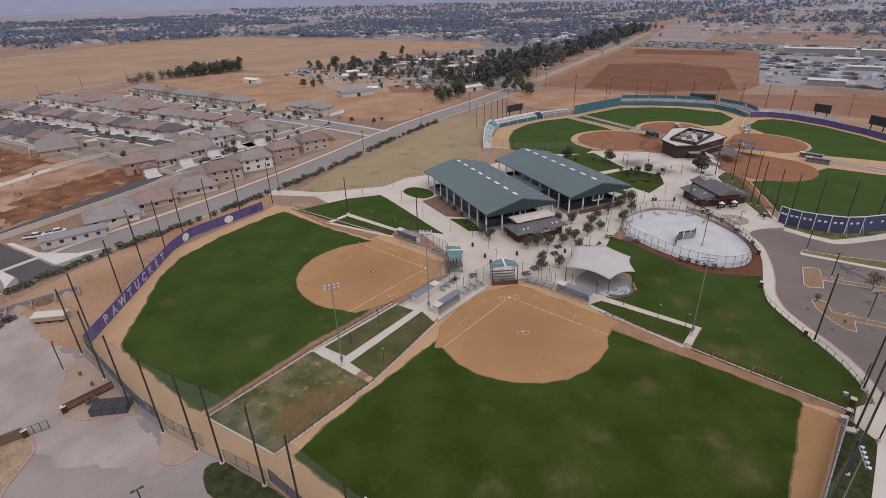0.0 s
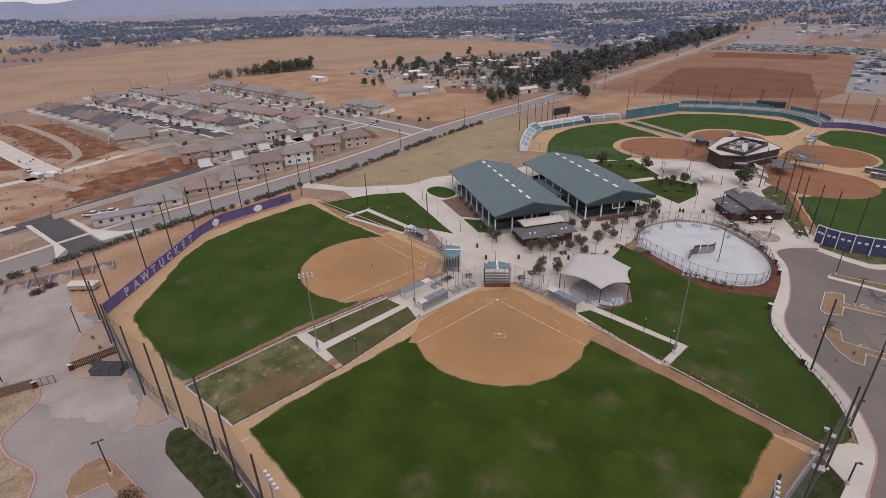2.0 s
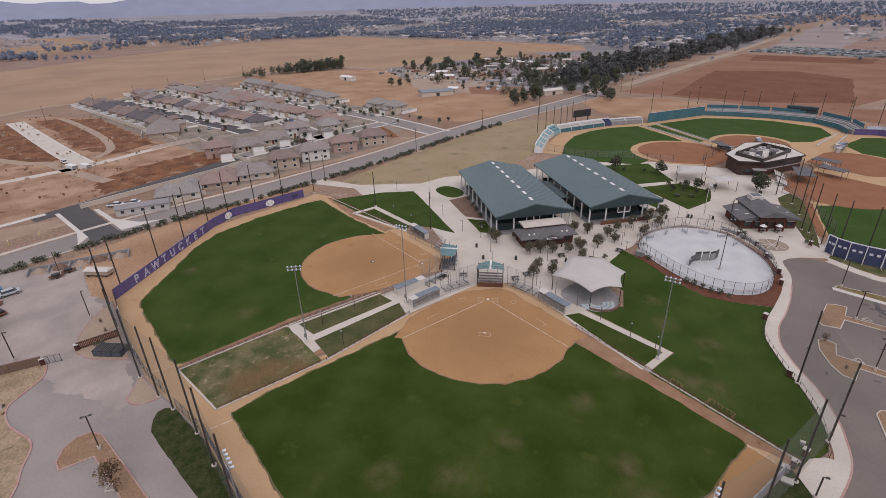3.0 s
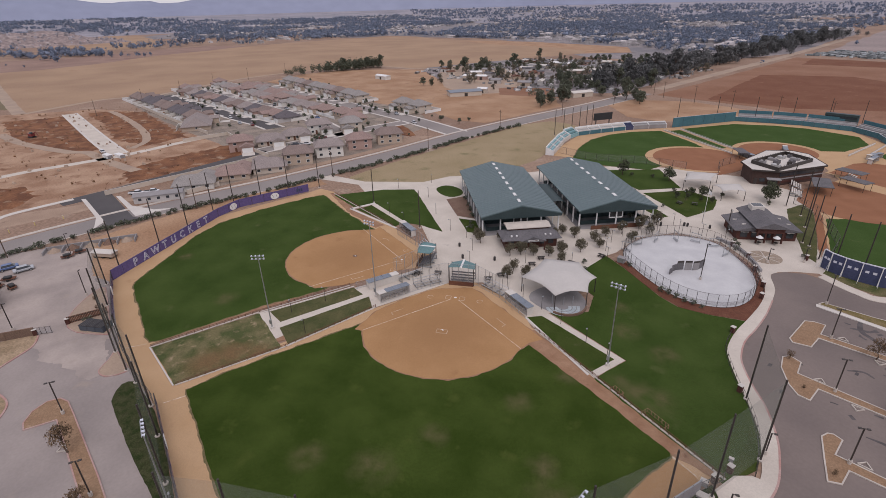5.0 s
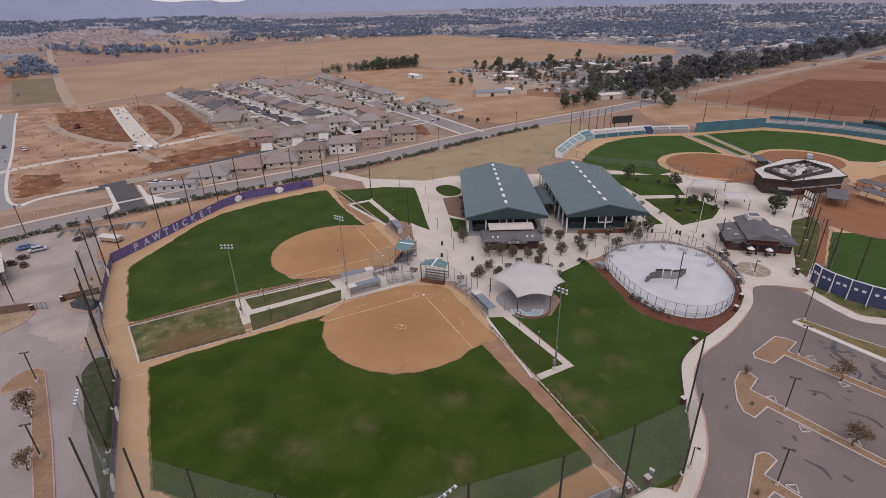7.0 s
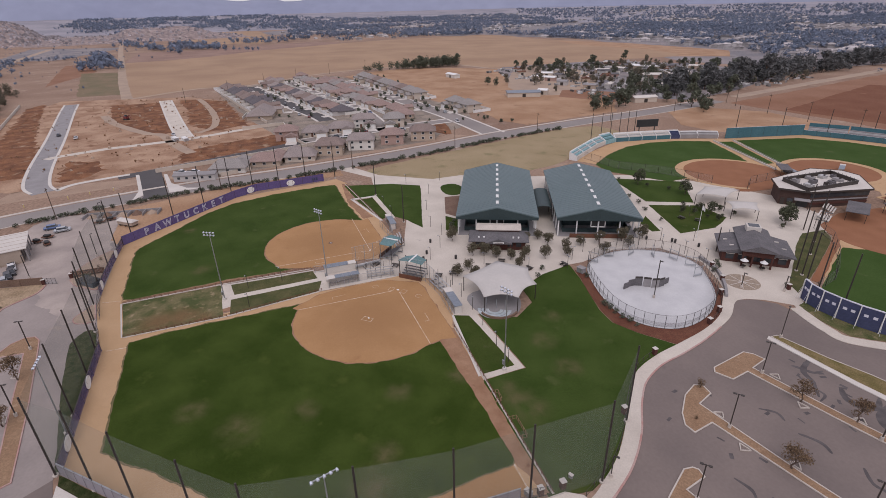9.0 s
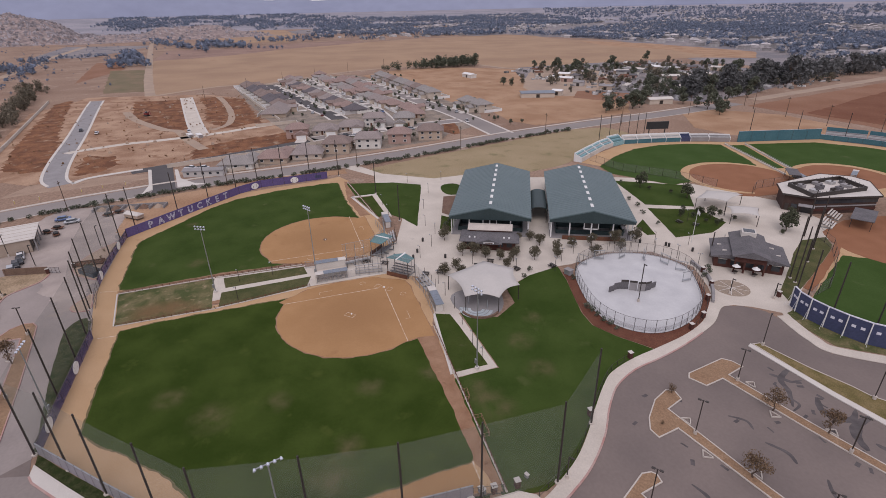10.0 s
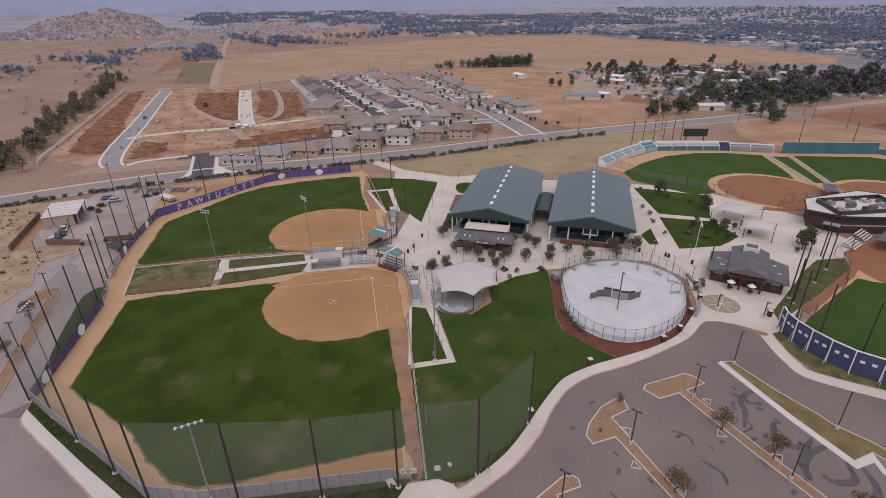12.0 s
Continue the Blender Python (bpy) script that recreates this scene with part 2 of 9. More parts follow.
    "mulch": surf("red_brown_mulch", (0.115, 0.042, 0.026), (0.15, 0.065, 0.04), 3, fine=5, grain=0.3, lump=0.06),
    "bed": surf("brown_planting_bed", (0.155, 0.095, 0.07), (0.20, 0.13, 0.095), 3, fine=5, grain=0.25),
    "chalk": surf("chalk_line", (0.70, 0.61, 0.51), (0.47, 0.32, 0.20), 0.9, contrast=0.14, fine=6, grain=0.2, bump=0.1),
    "white": surf("white_paint", (0.74, 0.73, 0.71), (0.66, 0.65, 0.63), 3, fine=4, grain=0.05, rough=0.55, bump=0),
    "steel": surf("galvanised_steel", (0.42, 0.43, 0.44), (0.34, 0.35, 0.36), 1.5, fine=8, grain=0.08, rough=0.45, metal=0.7, bump=0),
    "dark_steel": surf("dark_brown_steel", (0.030, 0.024, 0.021), (0.045, 0.035, 0.03), 2, fine=5, rough=0.5, bump=0),
    "bleacher": surf("bleacher_aluminium", (0.50, 0.49, 0.48), (0.42, 0.41, 0.40), 2, fine=4, rough=0.5, metal=0.4, bump=0),
    "roof_teal": surf("teal_grey_metal_roof", (0.092, 0.135, 0.142), (0.108, 0.152, 0.158), 9, fine=2, grain=0.05, rough=0.42, metal=0.25, bump=0),
    "fascia": surf("dark_green_gable_cladding", (0.022, 0.040, 0.042), (0.03, 0.05, 0.052), 4, fine=3, rough=0.6, bump=0),
    "roof_grey": surf("grey_shingle_roof", (0.11, 0.105, 0.11), (0.15, 0.14, 0.145), 3, fine=3, grain=0.2, bump=0.4),
    "brick_dark": surf("dark_red_brick", (0.068, 0.02888, 0.0234), (0.096, 0.0418, 0.03354), 2, fine=6, grain=0.2, bump=0.3),
    "teal": surf("teal_canvas", (0.115, 0.20, 0.205), (0.14, 0.235, 0.24), 2, fine=3, rough=0.8, bump=0),
    "teal_wall": surf("teal_wall_panel", (0.052, 0.135, 0.165), (0.07, 0.16, 0.19), 5, fine=2, rough=0.7, bump=0),
    "teal_pale": surf("pale_teal_seating", (0.20, 0.36, 0.39), (0.27, 0.42, 0.44), 4, fine=2, rough=0.7, bump=0),
    "purple": surf("purple_wall_vinyl", (0.102, 0.0744, 0.1924), (0.126, 0.096, 0.2236), 6, fine=2, rough=0.65, bump=0.05),
    "navy": surf("navy_windscreen", (0.052, 0.060, 0.118), (0.068, 0.076, 0.138), 5, fine=2, rough=0.75, bump=0.05),
    "vinyl_white": surf("pale_vinyl_panel", (0.58, 0.58, 0.66), (0.66, 0.66, 0.72), 3, fine=2, rough=0.6, bump=0.05),
    "canvas": surf("pale_grey_canvas", (0.51, 0.48, 0.45), (0.475, 0.45, 0.42), 5, fine=2, grain=0.03, rough=0.85, bump=0),
    "splash": surf("blue_grey_splash_pad", (0.34, 0.40, 0.43), (0.50, 0.53, 0.54), 3, fine=3, rough=0.5, bump=0),
    "blue_roof": surf("blue_grey_dugout_roof", (0.175, 0.20, 0.235), (0.22, 0.245, 0.28), 3, fine=3, rough=0.5, metal=0.2, bump=0),
    "black": surf("black_plastic", (0.022, 0.021, 0.022), (0.03, 0.028, 0.028), 1, fine=5, rough=0.6, bump=0),
    "rust": surf("rusty_steel", (0.16, 0.075, 0.045), (0.11, 0.05, 0.035), 2, fine=5, rough=0.7, bump=0),
    "glass": surf("dark_window_glass", (0.03, 0.035, 0.042), (0.045, 0.05, 0.058), 3, fine=1, rough=0.15, bump=0),
    "lamp_white": surf("lamp_head_white", (0.62, 0.66, 0.74), (0.55, 0.58, 0.66), 1, fine=3, rough=0.4, bump=0),
    "bark": surf("brown_bark", (0.085, 0.06, 0.045), (0.13, 0.095, 0.075), 0.8, fine=9, grain=0.25),
    "leaf": surf("olive_leaves", (0.095, 0.084, 0.056), (0.145, 0.125, 0.085), 1.2, fine=4, grain=0.3, bump=0, per_island=0.35),
    "leaf_dark": surf("dark_green_leaves", (0.08296, 0.0936, 0.0648), (0.1281, 0.1344, 0.0984), 3, fine=2, grain=0.3, bump=0, per_island=0.35),
    "leaf_brown": surf("brown_autumn_leaves", (0.13, 0.082, 0.05), (0.17, 0.118, 0.072), 1, fine=4, grain=0.3, bump=0, per_island=0.35),
    # eucalyptus leaves with haze mixed into the colour as blue-grey
    "leaf_haze": surf("haze_greyed_eucalyptus_leaves", (0.0943, 0.09784, 0.0959), (0.1403, 0.1398, 0.14), 9, fine=1.5, grain=0.3, bump=0, per_island=0.35),
    # distance haze is put into this leaf colour as a pale blue tint
    "leaf_far": surf("haze_tinted_far_trees", (0.1203, 0.1458, 0.1966), (0.1708, 0.1973, 0.2604), 120, fine=0.3, grain=0.3, bump=0, per_island=0.3),
    "leaf_grey": surf("grey_green_leaves", (0.1288, 0.113, 0.0836), (0.1848, 0.158, 0.1187), 5, fine=1.5, grain=0.3, bump=0, per_island=0.35),
    # air haze over the mountains is painted in as a pale blue base
    "hill": surf("haze_tinted_hills", (0.273, 0.2948, 0.3864), (0.2352, 0.2552, 0.345), 700, fine=0.01, grain=0.05, bump=0),
    "hill_rock": surf("boulder_strewn_hill", (0.30, 0.235, 0.22), (0.225, 0.18, 0.172), 24, fine=0.12, grain=0.35, bump=0, dots=((0.34, 0.30, 0.28), 9, 0.05)),
    "net": veil("black_netting", (0.22, 0.24, 0.21), 0.22),
    "wire": veil("chain_link", (0.30, 0.29, 0.29), 0.15),
    "purple_mesh": veil("purple_woven_screen", (0.10, 0.075, 0.17), 0.62),
    "pale_mesh": veil("pale_woven_screen", (0.36, 0.34, 0.38), 0.62),
    "gauze": veil("grey_windscreen_mesh", (0.30, 0.30, 0.31), 0.42),
}


# mesh helpers
def part(name, bm, material, parent=None, label="", smooth=False):
    me = bpy.data.meshes.new(name)
    bm.to_mesh(me)
    bm.free()
    me.materials.append(material)
    if smooth:
        me.shade_smooth()
    ob = new(name, me)
    if parent is not None:
        ob.parent = parent
    if label:
        tagged(ob, label)
    return ob


def data_part(name, verts, faces, material, parent=None, label=""):
    me = bpy.data.meshes.new(name)
    me.from_pydata(verts, [], faces)
    me.materials.append(material)
    ob = new(name, me)
    if parent is not None:
        ob.parent = parent
    if label:
        tagged(ob, label)
    return ob


def shared(name, me, parent, m=None):
    """One more piece on a mesh that alike pieces share."""
    ob = new(name, me)
    ob.parent = parent
    if m is not None:
        ob.matrix_basis = m
    return ob


def thing(name, x, y, z, rz, label, category, group="", kind=""):
    e = new(name)
    e.empty_display_size = 0.3
    e.matrix_basis = pose(x, y, z, 0, 0, rz)
    return tagged(e, label, category, group, kind)


def box(bm, x0, x1, y0, y1, z0, z1, bevel=0.0):
    m = Matrix.LocRotScale(((x0 + x1) / 2, (y0 + y1) / 2, (z0 + z1) / 2), None, (x1 - x0, y1 - y0, z1 - z0))
    r = bmesh.ops.create_cube(bm, size=1.0, matrix=m)
    if bevel:
        es = list({e for v in r["verts"] for e in v.link_edges})
        bmesh.ops.bevel(bm, geom=es, offset=bevel, segments=1, affect="EDGES", profile=0.5)


def rod(bm, a, b, r0, r1=None, sides=8):
    a, b = Vector(a), Vector(b)
    d = b - a
    m = Matrix.Translation((a + b) / 2) @ d.to_track_quat("Z", "Y").to_matrix().to_4x4()
    bmesh.ops.create_cone(bm, cap_ends=True, segments=sides, radius1=r0, radius2=r0 if r1 is None else r1, depth=d.length, matrix=m)


def bm_box(*a, **k):
    bm = bmesh.new()
    box(bm, *a, **k)
    return bm


def bm_rod(*a, **k):
    bm = bmesh.new()
    rod(bm, *a, **k)
    return bm


def soften(pts, times):
    """Rounds the corners of a closed outline."""
    for _ in range(times):
        out = []
        for i, p in enumerate(pts):
            q = pts[(i + 1) % len(pts)]
            out += [(p[0] * 0.75 + q[0] * 0.25, p[1] * 0.75 + q[1] * 0.25), (p[0] * 0.25 + q[0] * 0.75, p[1] * 0.25 + q[1] * 0.75)]
        pts = out
    return pts


def ragged(pts, step, amount):
    """Breaks a closed outline into short pieces and frays it."""
    out = []
    for i, p in enumerate(pts):
        q = pts[(i + 1) % len(pts)]
        n = max(1, int(math.dist(p, q) / step))
        for k in range(n):
            x, y = p[0] + (q[0] - p[0]) * k / n, p[1] + (q[1] - p[1]) * k / n
            v = noise.noise_vector(Vector((x * 0.35, y * 0.35, 3.1))) + 0.5 * noise.noise_vector(Vector((x * 1.3, y * 1.3, 7.7)))
            out.append((x + amount * v.x, y + amount * v.y))
    return out


def slab(bm, pts, z0, z1):
    """A flat plate with that outline, with sides."""
    from_top = [bm.verts.new((x, y, z1)) for x, y in pts]
    low = [bm.verts.new((x, y, z0)) for x, y in pts]
    from mathutils.geometry import tessellate_polygon
    for tri in tessellate_polygon([[Vector((x, y, 0)) for x, y in pts]]):
        a, b, c = (from_top[i] for i in tri)
        if len({a, b, c}) == 3:
            f = bm.faces.new((a, b, c))
            f.normal_update()
            if f.normal.z < 0:
                f.normal_flip()
    n = len(pts)
    for i in range(n):
        bm.faces.new((from_top[i], low[i], low[(i + 1) % n], from_top[(i + 1) % n]))


def sheet(name, pts, top, material, label, category, round_off=0, fray=0.0, step=1.2, kind="structure", parent=None):
    pts = soften(pts, round_off) if round_off else list(pts)
    if fray:
        pts = ragged(pts, step, fray)
    bm = bmesh.new()
    slab(bm, pts, -0.03, top)
    ob = part(name, bm, material, parent)
    if parent is None:
        tagged(ob, label, category, kind=kind)
    return ob


def ribbon(line, width):
    """The outline of a band of that width along a line."""
    left, right = [], []
    for i, p in enumerate(line):
        a, b = Vector(line[max(0, i - 1)]), Vector(line[min(len(line) - 1, i + 1)])
        d = (b - a).normalized()
        nrm = Vector((-d.y, d.x)) * width / 2
        left.append((p[0] + nrm.x, p[1] + nrm.y))
        right.append((p[0] - nrm.x, p[1] - nrm.y))
    return left + right[::-1]


def curve_line(pts, steps=6):
    """A smooth line through points."""
    out = []
    for i in range(len(pts) - 1):
        p0, p1, p2, p3 = (Vector(pts[max(0, min(len(pts) - 1, k))]) for k in (i - 1, i, i + 1, i + 2))
        for k in range(steps):
            t = k / steps
            v = 0.5 * (2 * p1 + (p2 - p0) * t + (2 * p0 - 5 * p1 + 4 * p2 - p3) * t * t + (3 * p1 - p0 - 3 * p2 + p3) * t ** 3)
            out.append((v.x, v.y))
    out.append(tuple(pts[-1]))
    return out


def arc(cx, cy, r, a0, a1, n=24):
    return [(cx + r * math.cos(radians(a0 + (a1 - a0) * k / n)), cy + r * math.sin(radians(a0 + (a1 - a0) * k / n))) for k in range(n + 1)]


def along(line, gap, start=0.0):
    """Places every `gap` metres along a line, each with its heading in degrees."""
    out, s = [], start
    for p, q in zip(line, line[1:]):
        d = math.dist(p, q)
        while s <= d:
            out.append((p[0] + (q[0] - p[0]) * s / d, p[1] + (q[1] - p[1]) * s / d, math.degrees(math.atan2(q[1] - p[1], q[0] - p[0]))))
            s += gap
        s -= d
    return out

# ---- the ground: one sheet to the horizon, with the far land on it ----
gm = bmesh.new()
rings = (0, 60, 150, 300, 600, 1200, 2400, 4850)
loops = []
for r in rings[1:]:
    loops.append([gm.verts.new((r * math.cos(k * math.pi / 24), r * math.sin(k * math.pi / 24), 0)) for k in range(48)])
mid = gm.verts.new((0, 0, 0))
for k in range(48):
    gm.faces.new((mid, loops[0][k], loops[0][(k + 1) % 48]))
    for a, b in zip(loops, loops[1:]):
        gm.faces.new((a[k], b[k], b[(k + 1) % 48], a[(k + 1) % 48]))
tagged(part("ground", gm, MAT["soil"]), "dry sandy brown soil plain reaching to the hills", "ground", kind="structure")

# far plain and the ground of the suburbs
def rise(x, y):
    """Height of the plain, which lifts gently towards the mountains."""
    return 44.0 * max(0.0, (math.hypot(x, y) - 2000) / 2300) ** 1.4


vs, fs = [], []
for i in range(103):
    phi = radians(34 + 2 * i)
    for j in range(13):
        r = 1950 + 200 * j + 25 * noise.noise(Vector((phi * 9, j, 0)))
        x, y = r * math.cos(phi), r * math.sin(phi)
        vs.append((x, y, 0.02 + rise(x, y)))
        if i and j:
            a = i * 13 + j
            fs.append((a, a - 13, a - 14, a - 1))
# the plain's mauve imitates haze in the air above it
tagged(data_part("far_plain", vs, fs, MAT["plain"]), "dry plain lifting to the mountains, coloured mauve for haze", "plain", kind="structure")
for pts in ([(-560, 560), (-880, 600), (-1080, 400), (-1500, 420), (-1950, 900), (-1700, 1650), (-700, 1750), (-350, 1100), (-300, 880), (-215, 560), (-330, 420), (-470, 480)],
            [(-1500, 60), (-1750, 20), (-2050, 300), (-1800, 520), (-1400, 460)]):
    sheet("suburb_ground", pts, 0.025, MAT["suburb"], "dusty ground of the far suburbs, greyed for haze", "ground", 1, 8, 30)
sheet("smallholding_ground", [(-165, 262), (-188, 236), (-222, 238), (-262, 196), (-330, 196), (-430, 235), (-450, 300), (-380, 420), (-240, 440)], 0.028, MAT["suburb"], "dusty grey ground of smallholdings", "ground", 1, 2, 8)
sheet("vacant_land", [(-200, 112), (-250, 100), (-330, 90), (-430, 68), (-462, 110), (-470, 150), (-440, 200), (-400, 235), (-330, 196), (-262, 196), (-252, 150), (-222, 118)], 0.027, MAT["plot"], "dry orange-tan land between estate and wheat", "vacant land", 0, 1.5, 6)
sheet("field", [(-500, -205), (-760, -250), (-760, -215), (-640, -190)], 0.035, MAT["ploughed"], "narrow red-brown field", "field", 0, 2, 10)
sheet("field", [(-900, -380), (-1250, -430), (-1180, -240), (-880, -290)], 0.035, MAT["suburb"], "dull grey-brown field below the rocky hill", "field", 0, 3, 14)

# farmland and building land
sheet("field", WHEAT := [(-372, -114), (-607, -157), (-755, -176), (-762, -130), (-797, -68), (-890, 12), (-945, 106), (-1000, 180), (-1030, 300), (-1055, 400), (-1080, 520), (-985, 545), (-880, 522), (-740, 548), (-640, 580), (-508, 588), (-440, 586), (-380, 522), (-418, 472), (-424, 375), (-424, 300), (-420, 226), (-478, 212), (-492, 165), (-485, 100), (-466, 45), (-422, -10), (-405, -34), (-410, -64)],
      0.03, MAT["farm"], "wide mown golden wheat field", "field", 0, 2.0, 12)
sheet("field", [(-640, 580), (-508, 588), (-440, 586), (-380, 522), (-418, 472), (-440, 500), (-520, 520), (-640, 500), (-760, 520), (-740, 548)], 0.036, MAT["plot"], "orange-tan strip at the edge of the wheat", "field", 0, 3, 12)
sheet("field", [(-757, -178), (-975, -192), (-972, -106), (-1003, -49), (-1044, 25), (-1089, 132), (-1002, 177), (-947, 106), (-892, 12), (-799, -70), (-764, -131)], 0.03, MAT["ploughed_dun"], "dull brown ploughed field beyond the wheat", "field", 0, 2, 12)
sheet("field", [(-1400, -155), (-1150, -66), (-1112, 20), (-1240, 60), (-1420, 68), (-1900, 45), (-1960, -65), (-1660, -194)], 0.03, MAT["farm"], "pale tan stubble field beyond a farm", "field", 0, 4, 14)
sheet("field", [(-2300, -420), (-3300, -620), (-3500, -330), (-2700, -150)], 0.03, MAT["farm"], "distant pale tan slope", "field", 0, 8, 30)
sheet("field", [(-150, 268), (-212, 585), (-66, 600), (-17, 352), (-22, 300), (40, 330), (140, 330), (160, 262), (60, 262), (-10, 268), (-80, 275)],
      0.03, MAT["ploughed"], "bare red-brown ploughed field beside the road", "field", 0, 1.5, 10)
sheet("field", [(-176, 521), (-79, 552), (-88, 600), (-194, 580)], 0.06, MAT["ploughed_dark"], "narrow dark strip of a red field", "field", 0, 2, 8)
sheet("field", [(-118, 278), (-160, 420), (-107, 457), (-59, 433), (-24, 320), (-66, 286)], 0.06, MAT["ploughed_dark"], "dark freshly turned strip of a red field", "field", 0, 1.5, 8)
sheet("field", [(-150, 700), (-185, 900), (60, 1000), (190, 900), (150, 720)], 0.034, MAT["ploughed_dun"], "distant dull red ploughed field", "field", 0, 3, 20)
sheet("far_plain", [(-230, 700), (-420, 1500), (-100, 2050), (900, 1900), (700, 700), (220, 690), (150, 710)], 0.026, MAT["plain_dun"], "brown plain beyond the storage yard, dulled for haze", "plain", 0, 6, 30)
sheet("vacant_land", [(-137, -82), (-128, -117), (-150, -148), (-320, -182), (-390, -163), (-362, -70), (-335, -48), (-240, -46), (-222, -12), (-186, -8), (-155, -42)],
      0.03, MAT["tract"], "graded building land with bare tan and rusty soil", "vacant land", 0, 1.5, 6)
sheet("vacant_land", [(-216, -80), (-226, -86), (-262, -106), (-300, -114), (-347, -122), (-343, -89), (-280, -77), (-222, -68)], 0.06, MAT["tract_red"], "red weedy building plot", "vacant land", 0, 3.0, 2.5)
sheet("vacant_land", [(-212, -50), (-243, -62), (-300, -67), (-348, -76), (-344, -60), (-325, -42), (-280, -36), (-225, -29)], 0.06, MAT["tract_red"], "red weedy building plot", "vacant land", 0, 3.0, 2.5)
sheet("vacant_land", [(-136, -104), (-158, -108), (-174, -108), (-166, -95), (-150, -90), (-139, -96)], 0.06, MAT["tract_red"], "red weedy building plot", "vacant land", 0, 3.0, 2.5)
sheet("vacant_land", [(-147, -60), (-170, -60), (-181, -40), (-188, -14), (-174, -3), (-165, -10), (-158, -28), (-151, -46)], 0.06, MAT["tract_red"], "red weedy building plot", "vacant land", 0, 3.0, 2.5)
sheet("vacant_land", [(-150, 118), (-168, 110), (-200, 112), (-222, 118), (-252, 150), (-250, 190), (-215, 205), (-185, 205), (-160, 186)], 0.03, MAT["plot"], "dry orange-tan vacant plot", "vacant land", 0, 1.0, 5)
sheet("vacant_land", [(-150, -125), (-158, -138), (-205, -150), (-290, -166), (-362, -179), (-377, -172), (-290, -152), (-234, -138), (-185, -125), (-153, -117)], 0.06, MAT["tract_red"], "rusty weedy strip beside an unfinished street", "vacant land", 0, 3.0, 2.5)
sheet("vacant_land", [(-410, -159), (-628, -202), (-615, -161), (-406, -119)], 0.05, MAT["weedy"], "brown weedy field beyond the building land", "vacant land", 0, 2, 8)
sheet("vacant_land", [(-250, 205), (-224, 186), (-186, 209), (-196, 236), (-219, 236), (-246, 218)], 0.06, MAT["ploughed"], "small ploughed red-brown plot", "vacant land", 0, 0.6, 4)
sheet("vacant_land", [(-144, 70), (-160, 76), (-186, 80), (-188, 70), (-158, 64)], 0.05, MAT["tract_red"], "weedy corner plot beside the houses", "vacant land", 1, 0.6, 3)
sheet("verge", [(-114, -122), (-122, -62), (-121, -8), (-130, 40), (-141, 78), (-146, 72), (-139, 36), (-128, -8), (-127, -60), (-131, -95), (-129, -117)],
      0.03, MAT["verge"], "bare brown verge between road and houses", "verge", 0, 0.8, 4)
sheet("vacant_land", [(-100, 12), (-106, 28), (-122, 86), (-137, 148), (-112, 155), (-104, 140), (-86, 112), (-71, 82), (-75, 52), (-78, 34), (-88, 18)],
      0.03, MAT["dry_grass"], "open field of dry tan grass beside the road", "field", 1, 0.8, 4)
sheet("vacant_land", [(-26, -92), (-60, -88), (-80, -125), (-60, -170), (-10, -190), (40, -150), (12, -95), (-6, -88)], 0.03, MAT["plot"], "scrubby dry ground beside the yard", "vacant land", 1, 1.5, 5)

sheet("estate_ground", [(-118, -46), (-143, -34), (-160, -10), (-225, -24), (-300, -38), (-400, -52), (-436, 15), (-440, 62), (-330, 90), (-262, 97), (-200, 104), (-168, 94), (-150, 66), (-138, 58), (-128, 8)], 0.034, MAT["garden_soil"], "grey-brown garden ground of the housing estate", "ground", 0, 1.0, 5)

# the public road, its pavement and the streets of the housing estate
ROAD = curve_line([(-40, -215), (-66, -165), (-84, -129), (-98, -92), (-107, -50), (-111, -10), (-120, 40), (-133, 92), (-142, 145), (-150, 210), (-166, 300), (-185, 400), (-205, 500)], 6)
sheet("road", ribbon(ROAD[:59], 11.5), 0.05, MAT["road"], "grey asphalt two-lane public road", "road")
sheet("yard", [(-146, 214), (-150, 238), (-120, 262), (-60, 262), (-20, 262), (40, 256), (120, 262), (150, 250), (90, 232), (62, 232), (20, 252), (-24, 258), (-60, 244), (-82, 214), (-92, 196), (-112, 192)], 0.04, MAT["plot"], "bare tan ground behind the far field walls", "yard", 0, 0.8, 4)
sheet("track", ribbon(curve_line([(-166, 290), (-188, 400), (-228, 600), (-290, 880)], 6), 9), 0.07, MAT["yard_grit"], "pale unpaved track beside a tree row", "track", 0, 1.0, 6)
KERB_LINE = [(p[0] - 6.3, p[1] - 0.6) for p in ROAD[3:58]]
sheet("pavement", ribbon([(p[0] - 1.2, p[1]) for p in KERB_LINE], 1.7), 0.15, MAT["kerb"], "pale concrete pavement along the road", "pavement")
sheet("kerb", ribbon([(p[0] + 6.2, p[1] + 0.6) for p in ROAD[3:58]], 0.5), 0.14, MAT["kerb"], "concrete kerb along the road", "kerb")
sheet("street", [(-97, -69), (-103, -68.4), (-134, -74), (-136, -66), (-104, -60.6), (-100, -58)], 0.07, MAT["new_asphalt"], "new dark asphalt entrance to the estate", "street")
for pts in ([(-98.5, -72), (-101, -71.5), (-110, -71.0), (-135, -75.6), (-134.6, -74.2), (-104, -68.6)], [(-103.5, -59.8), (-131, -64.6), (-130.6, -63.2), (-116, -60.2), (-107, -54), (-104.6, -48)]):
    sheet("pavement", pts, 0.16, MAT["concrete_pale"], "pale new concrete pavement at the estate entrance", "pavement")
